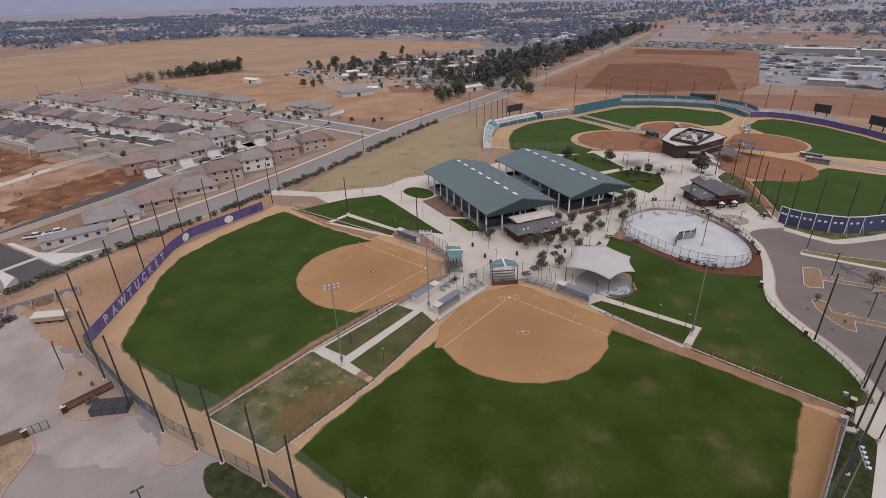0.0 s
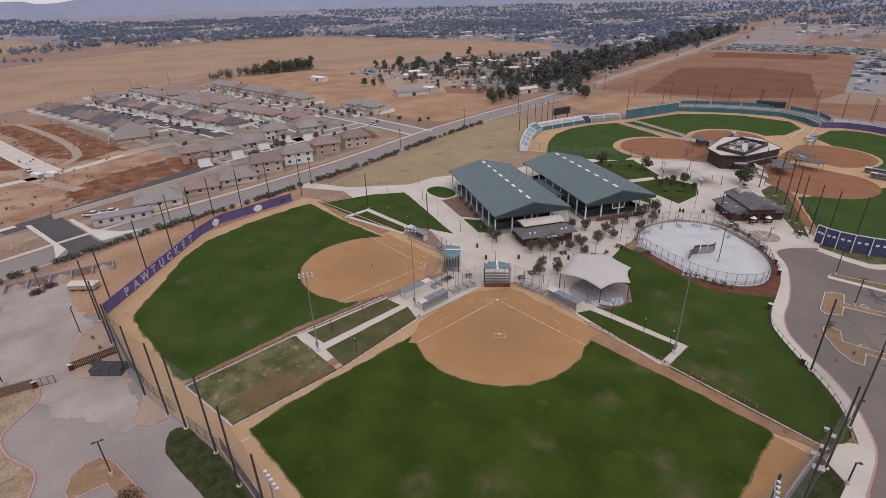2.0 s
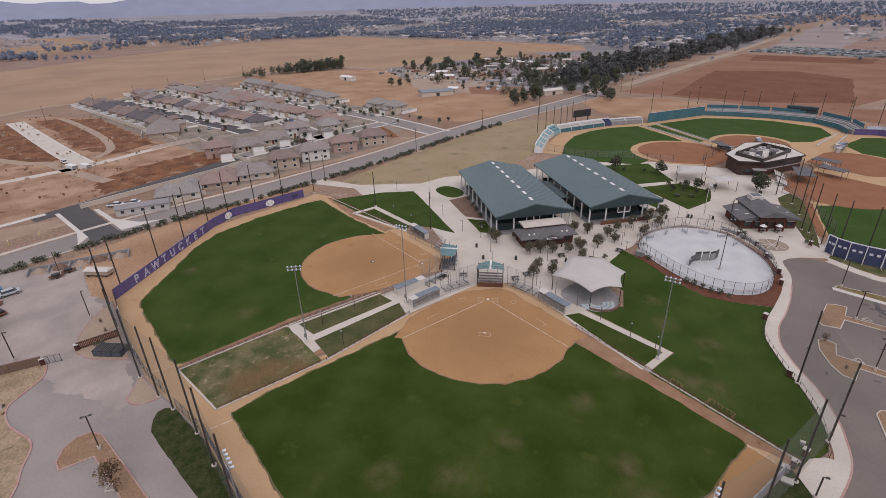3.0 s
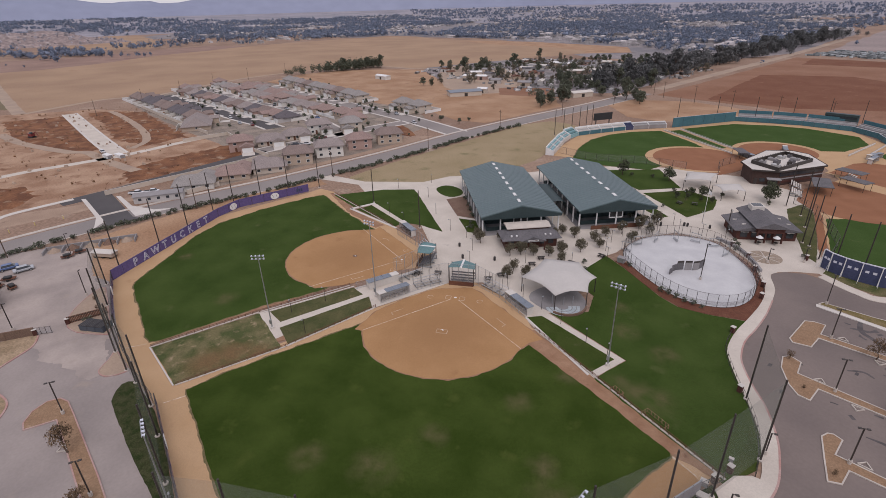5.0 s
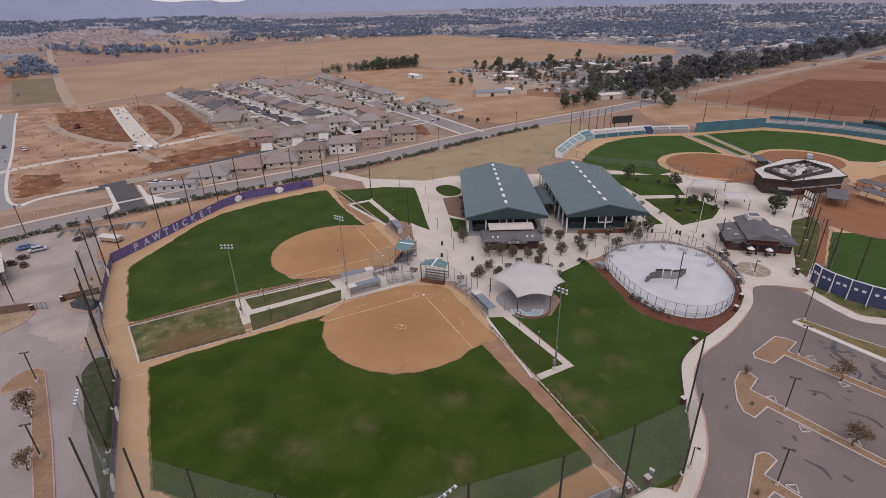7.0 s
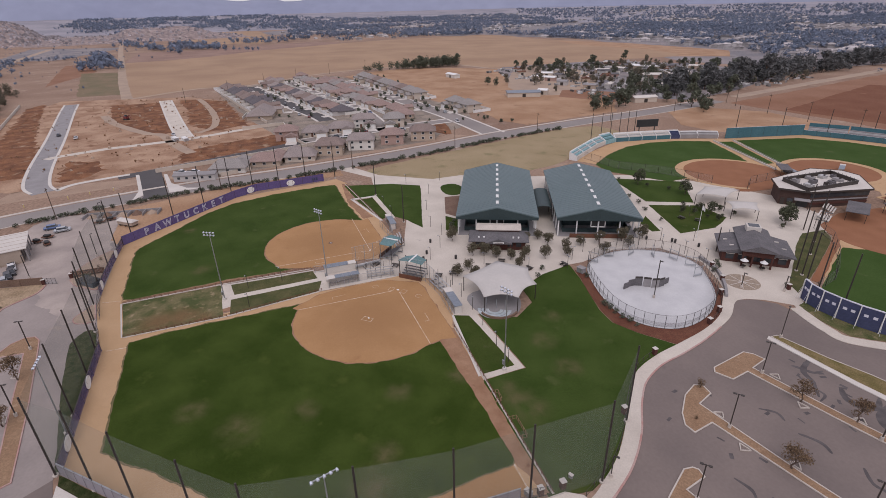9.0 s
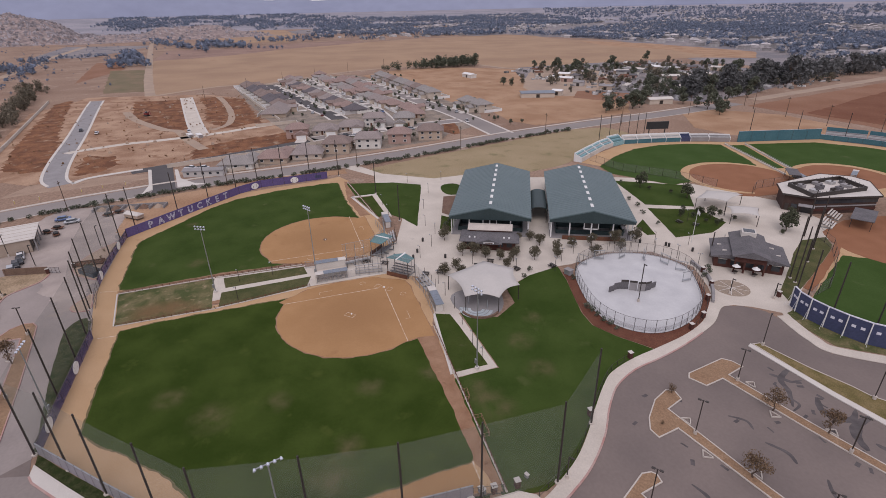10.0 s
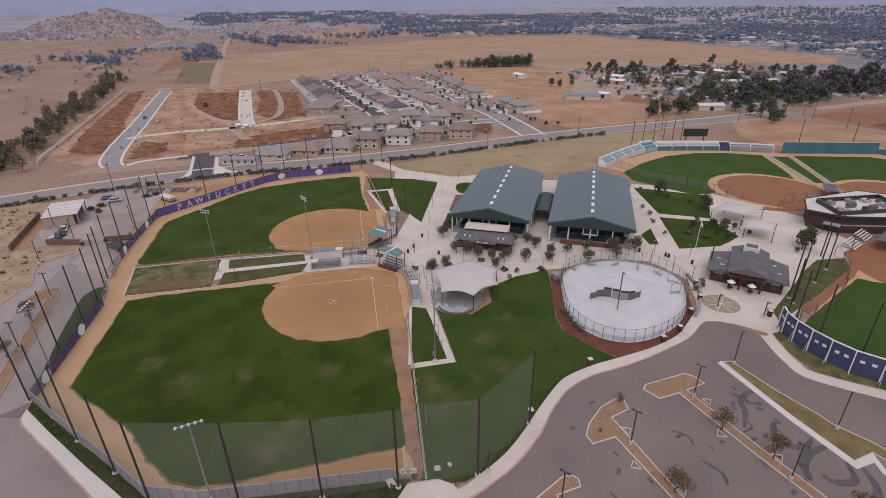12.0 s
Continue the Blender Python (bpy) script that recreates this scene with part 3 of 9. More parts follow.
for line, w in (([(-166, -4), (-176, 45), (-181, 84)], 8), ([(-134, -82), (-139, -66), (-146, -48), (-153, -30), (-160, -13), (-166, -2)], 7), ([(-214, 16.5), (-232, 13.5), (-264, 5.6), (-318, -5), (-372, -16.5), (-400, -22)], 9),
                ([(-172, 42), (-250, 42), (-330, 26), (-425, 12)], 8), ([(-139, 92), (-196, 89), (-250, 81), (-330, 70), (-432, 48)], 11)):
    dark = w in (7, 9)
    sheet("street", ribbon(curve_line(line), w), 0.068 if w < 9 else 0.07 if w == 9 else 0.055, MAT["new_asphalt" if dark else "road"], "dark new estate street" if dark else "grey estate street between houses", "street")
    for s in (-1, 1) if line[0][1] > -70 else ():
        o = [(p[0] + 0.1 * s, p[1] + s * (w / 2 + 0.9)) if abs(line[0][0] - line[-1][0]) > 60 else (p[0] + s * (w / 2 + 0.9), p[1]) for p in line]
        sheet("pavement", ribbon(curve_line(o), 1.4), 0.14, MAT["concrete_pale"], "pale concrete pavement of an estate street", "pavement")
for line, w in (([(-203, -61.5), (-250, -70), (-352, -86)], 7.5), ([(-124, -105), (-136, -111), (-168, -118), (-231, -128.3), (-318, -144), (-366, -152)], 8.5)):
    sheet("street", ribbon(curve_line(line), w), 0.07, MAT["concrete_grey" if w > 8 else "concrete"], "unfinished pale street with concrete kerbs", "street")
    for s in (-1, 1):
        sheet("kerb", ribbon(curve_line([(p[0], p[1] + s * (w / 2 + 0.3)) for p in line]), 1.2), 0.15, MAT["concrete_pale"], "new concrete kerb of an unfinished street", "kerb")
sheet("pavement", ribbon(curve_line([(-125, -101), (-131, -97), (-135, -86), (-137, -78)]), 2.4), 0.15, MAT["concrete_pale"], "pale new pavement across building land", "pavement")
sheet("track", ribbon(curve_line([(-182, -120), (-186, -115), (-193, -97), (-196, -76), (-199, -59), (-210, -33), (-217, -10)]), 5), 0.09, MAT["concrete"], "pale dirt track over building land", "track", 0, 0.5, 3)
sheet("track", ribbon(curve_line([(-212, -56), (-229, -47.5), (-272, -49), (-329, -58), (-345, -62)]), 4), 0.09, MAT["yard_grit"], "winding dirt track over a red plot", "track", 0, 0.5, 3)
sheet("track", ribbon(curve_line([(-300, -118), (-264, -105), (-226, -84), (-216, -74), (-190, -66), (-165, -56)]), 5), 0.09, MAT["yard_grit"], "pale dirt track between red plots", "track", 0, 0.5, 3)
sheet("track", ribbon(curve_line([(-376, -113), (-412, -66), (-405, -34), (-422, -10), (-466, 45), (-486, 95), (-490, 160), (-470, 208), (-424, 224), (-400, 250)]), 5), 0.06, MAT["yard_grit"], "pale farm track along the wheat field", "track", 0, 0.6, 5)
for line, w in (([(-376, -116), (-500, -139), (-673, -168), (-1093, -238), (-1521, -305)], 8), ([(-600, -306), (-664, -313), (-754, -324), (-898, -350), (-1219, -386)], 11)):
    sheet("track", ribbon(curve_line(line), w), 0.07, MAT["yard_grit"], "distant pale dirt road", "track", 0, 0.8, 8)
sheet("yard", [(-64, 600), (-18, 353), (54, 366), (160, 360), (200, 720), (42, 700)], 0.04, MAT["concrete_grey"], "grey paved storage yard full of goods", "yard")
sheet("yard", [(-240, 165), (-225, 205), (-265, 250), (-330, 290), (-400, 300), (-420, 255), (-300, 180)], 0.035, MAT["yard_grit"], "pale gravel smallholding yard", "yard", 1, 1.5, 8)

# service yard and car parks
sheet("car_park", [(-1, -63), (-20, -66), (-56, -68.4), (-62, -72), (-88, -72), (-92, -95), (-66, -104), (-42, -98), (-33, -90), (-14, -90), (-6, -92), (10, -100), (34, -118), (38, -92), (35, -84), (36.5, -74), (36, -66), (33.6, -62.2), (6, -63)],
      0.046, MAT["asphalt_pale"], "worn sandy grey asphalt yard and drive", "car park")
sheet("car_park", [(36, -66), (37.2, -61.4), (42.4, -57), (56, -43.2), (64.2, -34.4), (67.4, -24), (67.6, -12), (92, -40), (130, -62), (130, -118), (34, -118), (38, -92), (35, -84), (36.5, -74)], 0.043, MAT["asphalt_mid"], "grey asphalt car park beside the outfield", "car park")
sheet("yard", [(-22, -69.2), (-42, -69.4), (-60, -70.6), (-62, -72), (-88, -72), (-92, -95), (-66, -104), (-44, -98), (-38, -84), (-30, -82), (-20, -76), (-13, -73), (-14, -70.6)], 0.055, MAT["yard_pale"], "dusty pale asphalt yard by the gate", "yard", 1, 1.5, 0.6)
SCRUB_EDGE = [(-36.6, -81.6), (-33.9, -81.9), (-31.9, -82.7), (-29.7, -84.9), (-27, -87.4), (-24, -87.8), (-21, -87.3), (-18.3, -86.2), (-15.6, -84.9), (-13.6, -84.5), (-11.6, -84.8), (-8.6, -85.8), (-4, -86.8), (4, -91), (14, -99)]
sheet("vacant_land", SCRUB_EDGE + [(4, -140), (-60, -160), (-82, -128), (-79, -108), (-65, -106.6), (-37, -101.2), (-39.2, -92.4), (-37.4, -83)], 0.1, MAT["scrubland"], "scrubby tan ground with dry weeds beside the yard", "vacant land")
sheet("kerb", ribbon(curve_line(SCRUB_EDGE, 4), 0.32), 0.19, MAT["red_kerb"], "faded red kerb round scrubby ground", "kerb")
sheet("verge", [(-54, -69.5), (-88, -45), (-97, -25), (-98, 5), (-104, 5), (-104, -20), (-98, -50), (-88, -80), (-60, -79)], 0.035, MAT["plot"], "sandy ground outside the outfield wall", "verge", 0, 0.6, 3)
sheet("car_park", [(66, 0), (66.2, 7), (63.6, 13.4), (60.6, 17.8), (56.8, 22), (52.6, 25.4), (48.6, 29.6), (46.4, 33), (44.6, 37.6), (43.6, 43.4), (42, 50), (39.4, 57.6), (36.8, 63), (34.4, 68), (34.4, 69.6), (35.6, 72.5), (38.8, 75.4), (43, 75.8), (46.6, 74.8), (50, 74.2), (54.3, 74.6), (61.3, 83), (66, 90), (90, 120), (170, 110), (170, -130), (30, -130), (8, -104), (-6, -92), (-8, -70), (-3, -68.8), (33, -62.4), (37, -61.4), (42.4, -57), (56, -43.2), (64.2, -34.4), (67, -24)],
      0.04, MAT["asphalt"], "mauve-grey asphalt car park with dark tar marks", "car park")

# the park: concrete plaza under everything, then the lawns and fields on it
sheet("plaza", [(-6.5, -40.5), (-19.2, -40.5), (-17.2, -16), (-17, 0), (-25, 8.5), (-42, 14.5), (-68, 11), (-90, 14.5), (-107, 4), (-109, 10), (-92, 18), (-78, 36), (-78, 48), (-66, 70), (-57, 95), (-45, 118), (-28, 128), (-12, 136),
      (10, 134), (15, 127), (19, 114), (24, 104), (27, 98), (34, 92), (40.2, 81.5), (44, 76.2), (40.5, 78.2), (36.5, 74.2), (34.6, 71), (34, 67), (26, 72), (17, 76), (6, 72), (2, 60), (5, 48), (4.8, 44), (7, 34.5), (11, 26), (20.5, 20), (17, 12.6), (37.0, 13.3), (37.3, 3.9), (16, 7), (-2, 9), (-6.5, 2), (-6.5, -18)],
      0.05, MAT["concrete"], "pale concrete plaza between the buildings and fields", "plaza")
PATH_OUT = curve_line([(68.0, -2), (67.2, 7.5), (64.4, 14.0), (61.4, 18.5), (57.5, 22.8), (53.4, 26.2), (49.6, 30.0), (47.6, 33.2), (45.9, 37.5), (44.8, 43.4), (43.1, 50.2), (40.4, 58.0), (38.4, 62.4), (35.2, 66.8), (34.2, 69)])
PATH_IN = curve_line([(65.6, -2), (65.2, 7), (62.6, 12.4), (60.0, 16.4), (56.6, 20.2), (52.4, 24.2), (47.6, 29.2), (45.2, 32.6), (43.2, 38.6), (42.0, 45.0), (40.2, 53.2), (37.6, 59.8), (34.5, 63.9), (31.8, 67.1), (30.8, 68.2)])
sheet("pavement", PATH_OUT + PATH_IN[::-1], 0.15, MAT["concrete"], "curving pale concrete path round the car park", "pavement")
sheet("kerb", ribbon(PATH_OUT[:66], 0.3), 0.16, MAT["red_kerb"], "red painted kerb along the path", "kerb")
sheet("pavement", ribbon(curve_line([(41.5, 77.3), (46.5, 76), (50, 75.5), (53.8, 76), (61, 84.4), (66, 91.5), (90, 122)]), 2.6), 0.15, MAT["concrete"], "pale concrete path beside a blue fence", "pavement")
sheet("verge", [(41, 79), (47, 77.5), (52.8, 77.5), (59.5, 85.4), (85, 118), (80, 122), (58, 92), (54, 86), (46, 82.5), (40.5, 82)], 0.06, MAT["worn_lawn"], "strip of worn lawn below a blue fence", "verge", 0, 0.3, 1.5)
oval = thing("paving_circle", 28.6, 76.5, 0.05, 0, "oval of tan stone paving set in the plaza", "paving", kind="structure")
bm = bmesh.new()
slab(bm, [(3.9 * math.cos(k * math.pi / 20), 3.9 * math.sin(k * math.pi / 20)) for k in range(40)], 0, 0.03)
part("paving", bm, MAT["oval_stone"], oval)
bm = bmesh.new()
for k in range(4):
    c, s = math.cos(k * math.pi / 4), math.sin(k * math.pi / 4)
    slab(bm, [(3.6 * c - 0.08 * s, 3.6 * s + 0.08 * c), (-3.6 * c - 0.08 * s, -3.6 * s + 0.08 * c), (-3.6 * c + 0.08 * s, -3.6 * s - 0.08 * c), (3.6 * c + 0.08 * s, 3.6 * s - 0.08 * c)], 0.0, 0.034 + 0.001 * k)
part("paving_band", bm, MAT["concrete_pale"], oval)

# lawns beside the fields
sheet("lawn", [(4.9, 44), (6.8, 35), (11, 27), (17.5, 26), (21.5, 20), (17, 13.0), (37.2, 13.5), (37.5, 4.0), (62.6, 2.9), (63, 5), (62.6, 11), (60, 16.3), (55.2, 21.6), (49, 28.8), (44.9, 37.5), (42.4, 44.3), (36, 39.8), (31, 37.5), (26, 38), (19.5, 40), (12, 42.4)],
      0.07, MAT["turf_mid"], "large green lawn with worn patches", "lawn", 0, 0.12, 1.0)
sheet("lawn", [(15.5, 7.5), (35.8, 5.1), (35.7, 11.9), (22, 11.1), (17, 10.7)], 0.075, MAT["lawn"], "small lawn inside concrete paths", "lawn", 0, 0.05, 1)
sheet("lawn", [(-18.2, -38.0), (-12.7, -37.2), (-13.3, -17.6), (-17.6, -18.2)], 0.075, MAT["olive_lawn"], "worn lawn strip between paths", "lawn", 0, 0.05, 1)
sheet("lawn", [(-10.6, -38), (-3.7, -38.2), (-6.2, -18.4), (-11.6, -16.8)], 0.075, MAT["olive_lawn"], "olive lawn strip between paths", "lawn", 0, 0.05, 1)
sheet("lawn", [(-18.2, -61.6), (-3.2, -59.2), (-3.4, -39.6), (-18.7, -40.2)], 0.07, MAT["worn_lawn"], "patchy brown and green lawn", "lawn", 0, 0.25, 1)
sheet("lawn", [(-84, 2.5), (-79, 19.5), (-72.5, 29), (-68, 28), (-33.5, 17), (-42, 14.2), (-46, 11.5), (-66, 11), (-69, 3.5)], 0.07, MAT["turf_mid"], "green lawn beside a path", "lawn", 0, 0.15, 1)
sheet("lawn", [(-66, 3.5), (-45.5, 7.5), (-46.5, 10), (-66.4, 9.2)], 0.075, MAT["lawn"], "narrow green lawn inside concrete edging", "lawn", 0, 0.08, 1)
sheet("pavement", [(-67.8, 9.3), (-46.4, 10.05), (-44, 11.4), (-46, 11.6), (-67.2, 11.1)], 0.082, MAT["concrete"], "narrow concrete path between lawns", "pavement")
sheet("lawn", [(-69, 35), (-70, 42), (-62, 43.5), (-56.5, 40), (-57.5, 34)], 0.075, MAT["turf_mid"], "small round green lawn island", "lawn", 2, 0.06, 1)
sheet("planting_bed", [(-56.5, 33), (-55.5, 40), (-36, 31), (-41.5, 27.6)], 0.075, MAT["bed"], "bare brown planting bed beside a hall", "planting bed", 0, 0.1, 1)
sheet("lawn", [(-39.5, 26.8), (-34.6, 30.4), (-26, 25.5), (-29, 23)], 0.075, MAT["lawn"], "small dark lawn beside a hall", "lawn", 0, 0.1, 1)
sheet("lawn", [(-50, 99), (-24.5, 93.5), (-17.2, 107), (-36, 120)], 0.075, MAT["turf_mid"], "green lawn square beside a path", "lawn", 0, 0.1, 1)
sheet("lawn", [(-21.5, 92), (0.8, 84.4), (1.5, 97), (-3, 106), (-14.5, 106.5)], 0.075, MAT["lawn"], "dark green lawn with shrubs", "lawn", 0, 0.15, 1)
sheet("lawn", [(-14, 84.5), (-3, 80.5), (-3.5, 78), (-10, 79)], 0.075, MAT["lawn"], "small lawn triangle beside a path", "lawn", 0, 0.1, 1)
sheet("lawn", [(14.3, 115.5), (15, 123.5), (19.3, 120.2), (22, 116), (29.2, 101.8), (33.8, 92), (37.4, 83.6), (33.6, 85.6), (26, 97), (19, 107)], 0.075, MAT["olive_lawn"], "sloping worn lawn behind a ball field", "lawn", 0, 0.15, 1)
sheet("mulch_bed", [(8, 43.6), (12.5, 42.4), (19, 40.2), (26, 38.2), (31.2, 37.7), (36, 40), (42.2, 44.5), (43.0, 47.5), (41.5, 55), (38.8, 59.8), (35.2, 64.6), (30, 68.5), (24, 71.5), (22, 68), (30, 60), (34, 52), (30, 44), (22, 43), (12, 46)],
      0.08, MAT["mulch"], "curved bed of red-brown mulch round the rink", "mulch bed", 0, 0.12, 1)
sheet("rink", soften([(8, 46.5), (18.5, 42.5), (28.5, 40.3), (35.5, 43.2), (38.8, 49), (37.2, 57.5), (32, 65.5), (24, 71), (16, 75), (8, 71.5), (3, 63.5), (3.6, 53)], 3), 0.12, MAT["rink"], "pale white concrete roller rink floor", "rink")
sheet("lawn", [(-8.0, -64.8), (-9.0, -66.2), (-8.8, -67.3), (-7.4, -68.2), (-4.6, -69.0), (-1.0, -68.7), (4.9, -67.7), (12.8, -66.4), (20.7, -64.7), (27, -63.4), (32.6, -62.4), (33, -61.8), (27.9, -61.9), (10.5, -62.3), (2.4, -62.8)], 0.08, MAT["rough_lawn"], "dark lawn strip outside the outfield wall", "lawn", 0, 0.15, 1)
sheet("verge", [(33.0, -61.6), (44.0, -50.1), (52.0, -41.4), (57.9, -35.4), (60.4, -27.5), (61.1, -14), (61.8, 1.5), (65.8, -1.4), (65.8, -6.7), (65.7, -14), (64.9, -24), (62.1, -32.4), (57.3, -38.6), (50.2, -46.2), (41.5, -55.1), (35.2, -61.2)], 0.08, MAT["rough_lawn"], "dark lawn strip below the outfield wall", "lawn", 0, 0.12, 1)
OUTER = [(68.1, -1), (68.2, -6), (68.1, -15), (67.3, -25), (64.4, -34), (56.3, -43.0), (49.4, -49.8), (42.3, -57.0), (38.8, -60.5), (37.4, -61.3)]
sheet("pavement", [(35.1, -61.4), (41.4, -55.2), (50.1, -46.3), (57.2, -38.7), (62, -32.5), (64.8, -24), (65.6, -14), (65.7, -6.7), (65.7, -1.4)] + OUTER, 0.14, MAT["concrete_pale"], "pale concrete pavement outside the wall", "pavement")
sheet("kerb", ribbon(OUTER, 0.3), 0.15, MAT["red_kerb"], "red painted kerb", "kerb")
sheet("lawn", [(60.2, 4.3), (61.4, 8), (60.3, 12.7), (58.6, 16.6), (59.5, 17.6), (62.2, 13.4), (63.9, 9), (63.6, 7), (62.7, 5.2)], 0.085, MAT["lawn"], "dark lawn corner inside the curving path", "lawn", 0, 0.1, 1)
sheet("pavement", [(62.6, 1.0), (62.7, 5.3), (64.1, 7.4), (66.3, 8.3), (67.2, 4), (67.7, -0.6), (65.7, -1.4)], 0.155, MAT["concrete"], "concrete apron at the ball field gate", "pavement")

# fields: grit first, then clay and turf on it
sheet("warning_track", [(-6.4, 1.6), (-6.2, -19), (-3.6, -59), (-19.4, -62), (-25.5, -31), (-22, -15), (-17.5, 1), (-23, 7.5), (-46, 6.5), (-68, 2.4), (-87, 4), (-94, 1), (-92.2, -5), (-89.5, -22.6), (-86.8, -37), (-57, -68), (-20, -67.2), (-7.5, -64.6), (1, -62.6), (33, -61.3), (57.6, -34.8), (60, -28), (60.9, -13), (61.2, 0), (62.2, 3.4), (40, 4.6), (19, 6), (15, 7.7), (6, 8.8), (-3, 7.4)],
      0.06, MAT["track"], "tan grit warning track and foul ground round two ball fields", "warning track")
sheet("foul_ground", [(19.5, 1.5), (40, 1.8), (56.5, 1.5), (61.8, 2.6), (62.2, 3.4), (40, 4.5), (20, 5.8)], 0.087, MAT["track_red"], "strip of red-brown clay foul ground", "foul ground", 0, 0.28, 0.8)
sheet("foul_ground", [(56.0, 0.9), (61.0, 0.6), (60.6, -14), (59.9, -27.4), (58.0, -31), (57.4, -24), (56.9, -15), (56.0, -5)], 0.066, MAT["clay"], "strip of orange-brown clay beside the outfield", "foul ground", 0, 0.35, 1)
for pts in ([(-7.4, -18.5), (-3.9, -58.5), (-5.6, -58.2), (-8.4, -20)], [(-20.6, -27), (-19.8, -61), (-21.8, -58), (-22.6, -30)], [(-87, 2), (-66, 0.2), (-48, 2), (-48, 5.2), (-66, 2.2), (-86, 3.6)]):
    sheet("foul_ground", pts, 0.066, MAT["track_red"], "strip of red-brown clay foul ground", "foul ground", 0, 0.35, 1)


def diamond(name, hx, hy, ax, ay, radius, off, material, turf_pts, line=23.2, behind=6.0, small=False):
    """Infield, turf, lines and bases of one ball field. (ax, ay): the signs of the two foul lines' axes."""
    cx, cy = hx + ax * off, hy + ay * off
    mx, my = sum(p[0] for p in turf_pts) / len(turf_pts), sum(p[1] for p in turf_pts) / len(turf_pts)
    sheet("turf_fringe", [(p[0] + (p[0] - mx) / math.dist(p, (mx, my)) * 0.35, p[1] + (p[1] - my) / math.dist(p, (mx, my)) * 0.35) for p in turf_pts], 0.074, MAT["worn_edge"], "worn fringe of an outfield", "outfield", 0, 0.45, 0.5)
    # small far fields take the turf colour paled for haze
    sheet("outfield", turf_pts, 0.08, MAT["turf_far" if small else "turf_mid" if name == "second" else "turf"], "dark green mown outfield turf", "outfield", 0, 0.3, 0.5)
    base = math.degrees(math.atan2(ay, ax))
    e = behind
    turn = 1 if ax * ay > 0 else -1
    pts = arc(cx, cy, radius, base - 72 * turn, base + 72 * turn, 48)
    tail = [(-1.3, 24.2), (-e + 0.9, 17.5), (-e, 10.5), (-e, 1.6), (-1.5, 0.4 - e), (1.6, -e), (12.0, 0.1 - e), (23.4, 0.3 - e), (22.7, -2.6)]
    ordered = pts + [(hx + ax * u, hy + ay * v) for u, v in tail]
    sheet("infield_edge", [(hx + ax * 6 + (p[0] - hx - ax * 6) * 1.013, hy + ay * 6 + (p[1] - hy - ay * 6) * 1.013) for p in ordered], 0.09, MAT["track_red"], "ragged reddish rim where infield clay meets turf", "infield", 0, 0.32, 0.6)
    sheet("infield", ordered, 0.095, material, "smooth orange-brown clay infield" if material is MAT["clay"] else "red clay infield", "infield", 0, 0.10, 1.0)
    if small:
        return None
    marks = thing("field_markings", hx, hy, 0.095, 0, "white chalk lines and boxes on the infield clay", "markings", kind="structure")

    def mark(nm, a, b, w, mt="chalk", h=0.012):
        bm = bmesh.new()
        slab(bm, ribbon([(a[0] * ax, a[1] * ay), (b[0] * ax, b[1] * ay)], w), 0, h)
        part(nm, bm, MAT[mt], marks)

    mark("foul_line", (1.2, 0), (line, 0), 0.13)
    mark("foul_line", (0, 1.2), (0, line), 0.13)
    if name == "second":
        bm = bmesh.new()
        slab(bm, [(ax * (9.4 + r * math.cos(q)), ay * (9.4 + r * 0.8 * math.sin(q))) for q, r in ((k * 0.52, 0.75 + 0.18 * math.sin(k * 2.7)) for k in range(12))], 0, 0.02)
        part("pitching_mound", bm, MAT["bed"], marks)
    for a, b in () if name == "second" else (((8.4, 10.0), (10.0, 8.4)), ((10.0, 8.4), (10.9, 9.3)), ((10.9, 9.3), (9.3, 10.9)), ((9.3, 10.9), (8.4, 10.0))):
        mark("pitching_box", a, b, 0.09)
    for cx2, cy2 in ((1.3, -1.0), (-1.0, 1.3)):
        for a, b in (((-0.75, -0.6), (0.75, -0.6)), ((0.75, -0.6), (0.75, 0.6)), ((0.75, 0.6), (-0.75, 0.6)), ((-0.75, 0.6), (-0.75, -0.6))):
            q = math.sqrt(0.5)
            mark("batter_box", (cx2 + q * (a[0] + a[1]), cy2 + q * (a[0] - a[1])), (cx2 + q * (b[0] + b[1]), cy2 + q * (b[0] - b[1])), 0.06)
    for a, b in (((12.2, -2.6), (15.2, -2.6)), ((15.2, -2.6), (15.2, -1.6)), ((-2.6, 12.2), (-2.6, 15.2)), ((-2.6, 15.2), (-1.6, 15.2))):
        mark("coach_box", a, b, 0.08)
    for c in ((4.6, -3.6), (-3.6, 4.6)):
        ring = [(c[0] + 0.7 * math.cos(k), c[1] + 0.7 * math.sin(k)) for k in np.linspace(0, 5.2, 9)]
        for a, b in zip(ring, ring[1:]):
            mark("on_deck_circle", a, b, 0.07)
    bm = bmesh.new()
    slab(bm, [(ax * u, ay * v) for u, v in ((0.2, 0.2), (0.35, -0.05), (0.2, -0.3), (-0.2, -0.2), (-0.3, 0.2), (-0.05, 0.35))], 0, 0.04)
    part("home_plate", bm, MAT["white"], marks)
    part("pitching_plate", bm_box(ax * 9.3 - 0.3, ax * 9.3 + 0.3, ay * 9.3 - 0.1, ay * 9.3 + 0.1, 0, 0.03), MAT["white"], marks)
    return marks


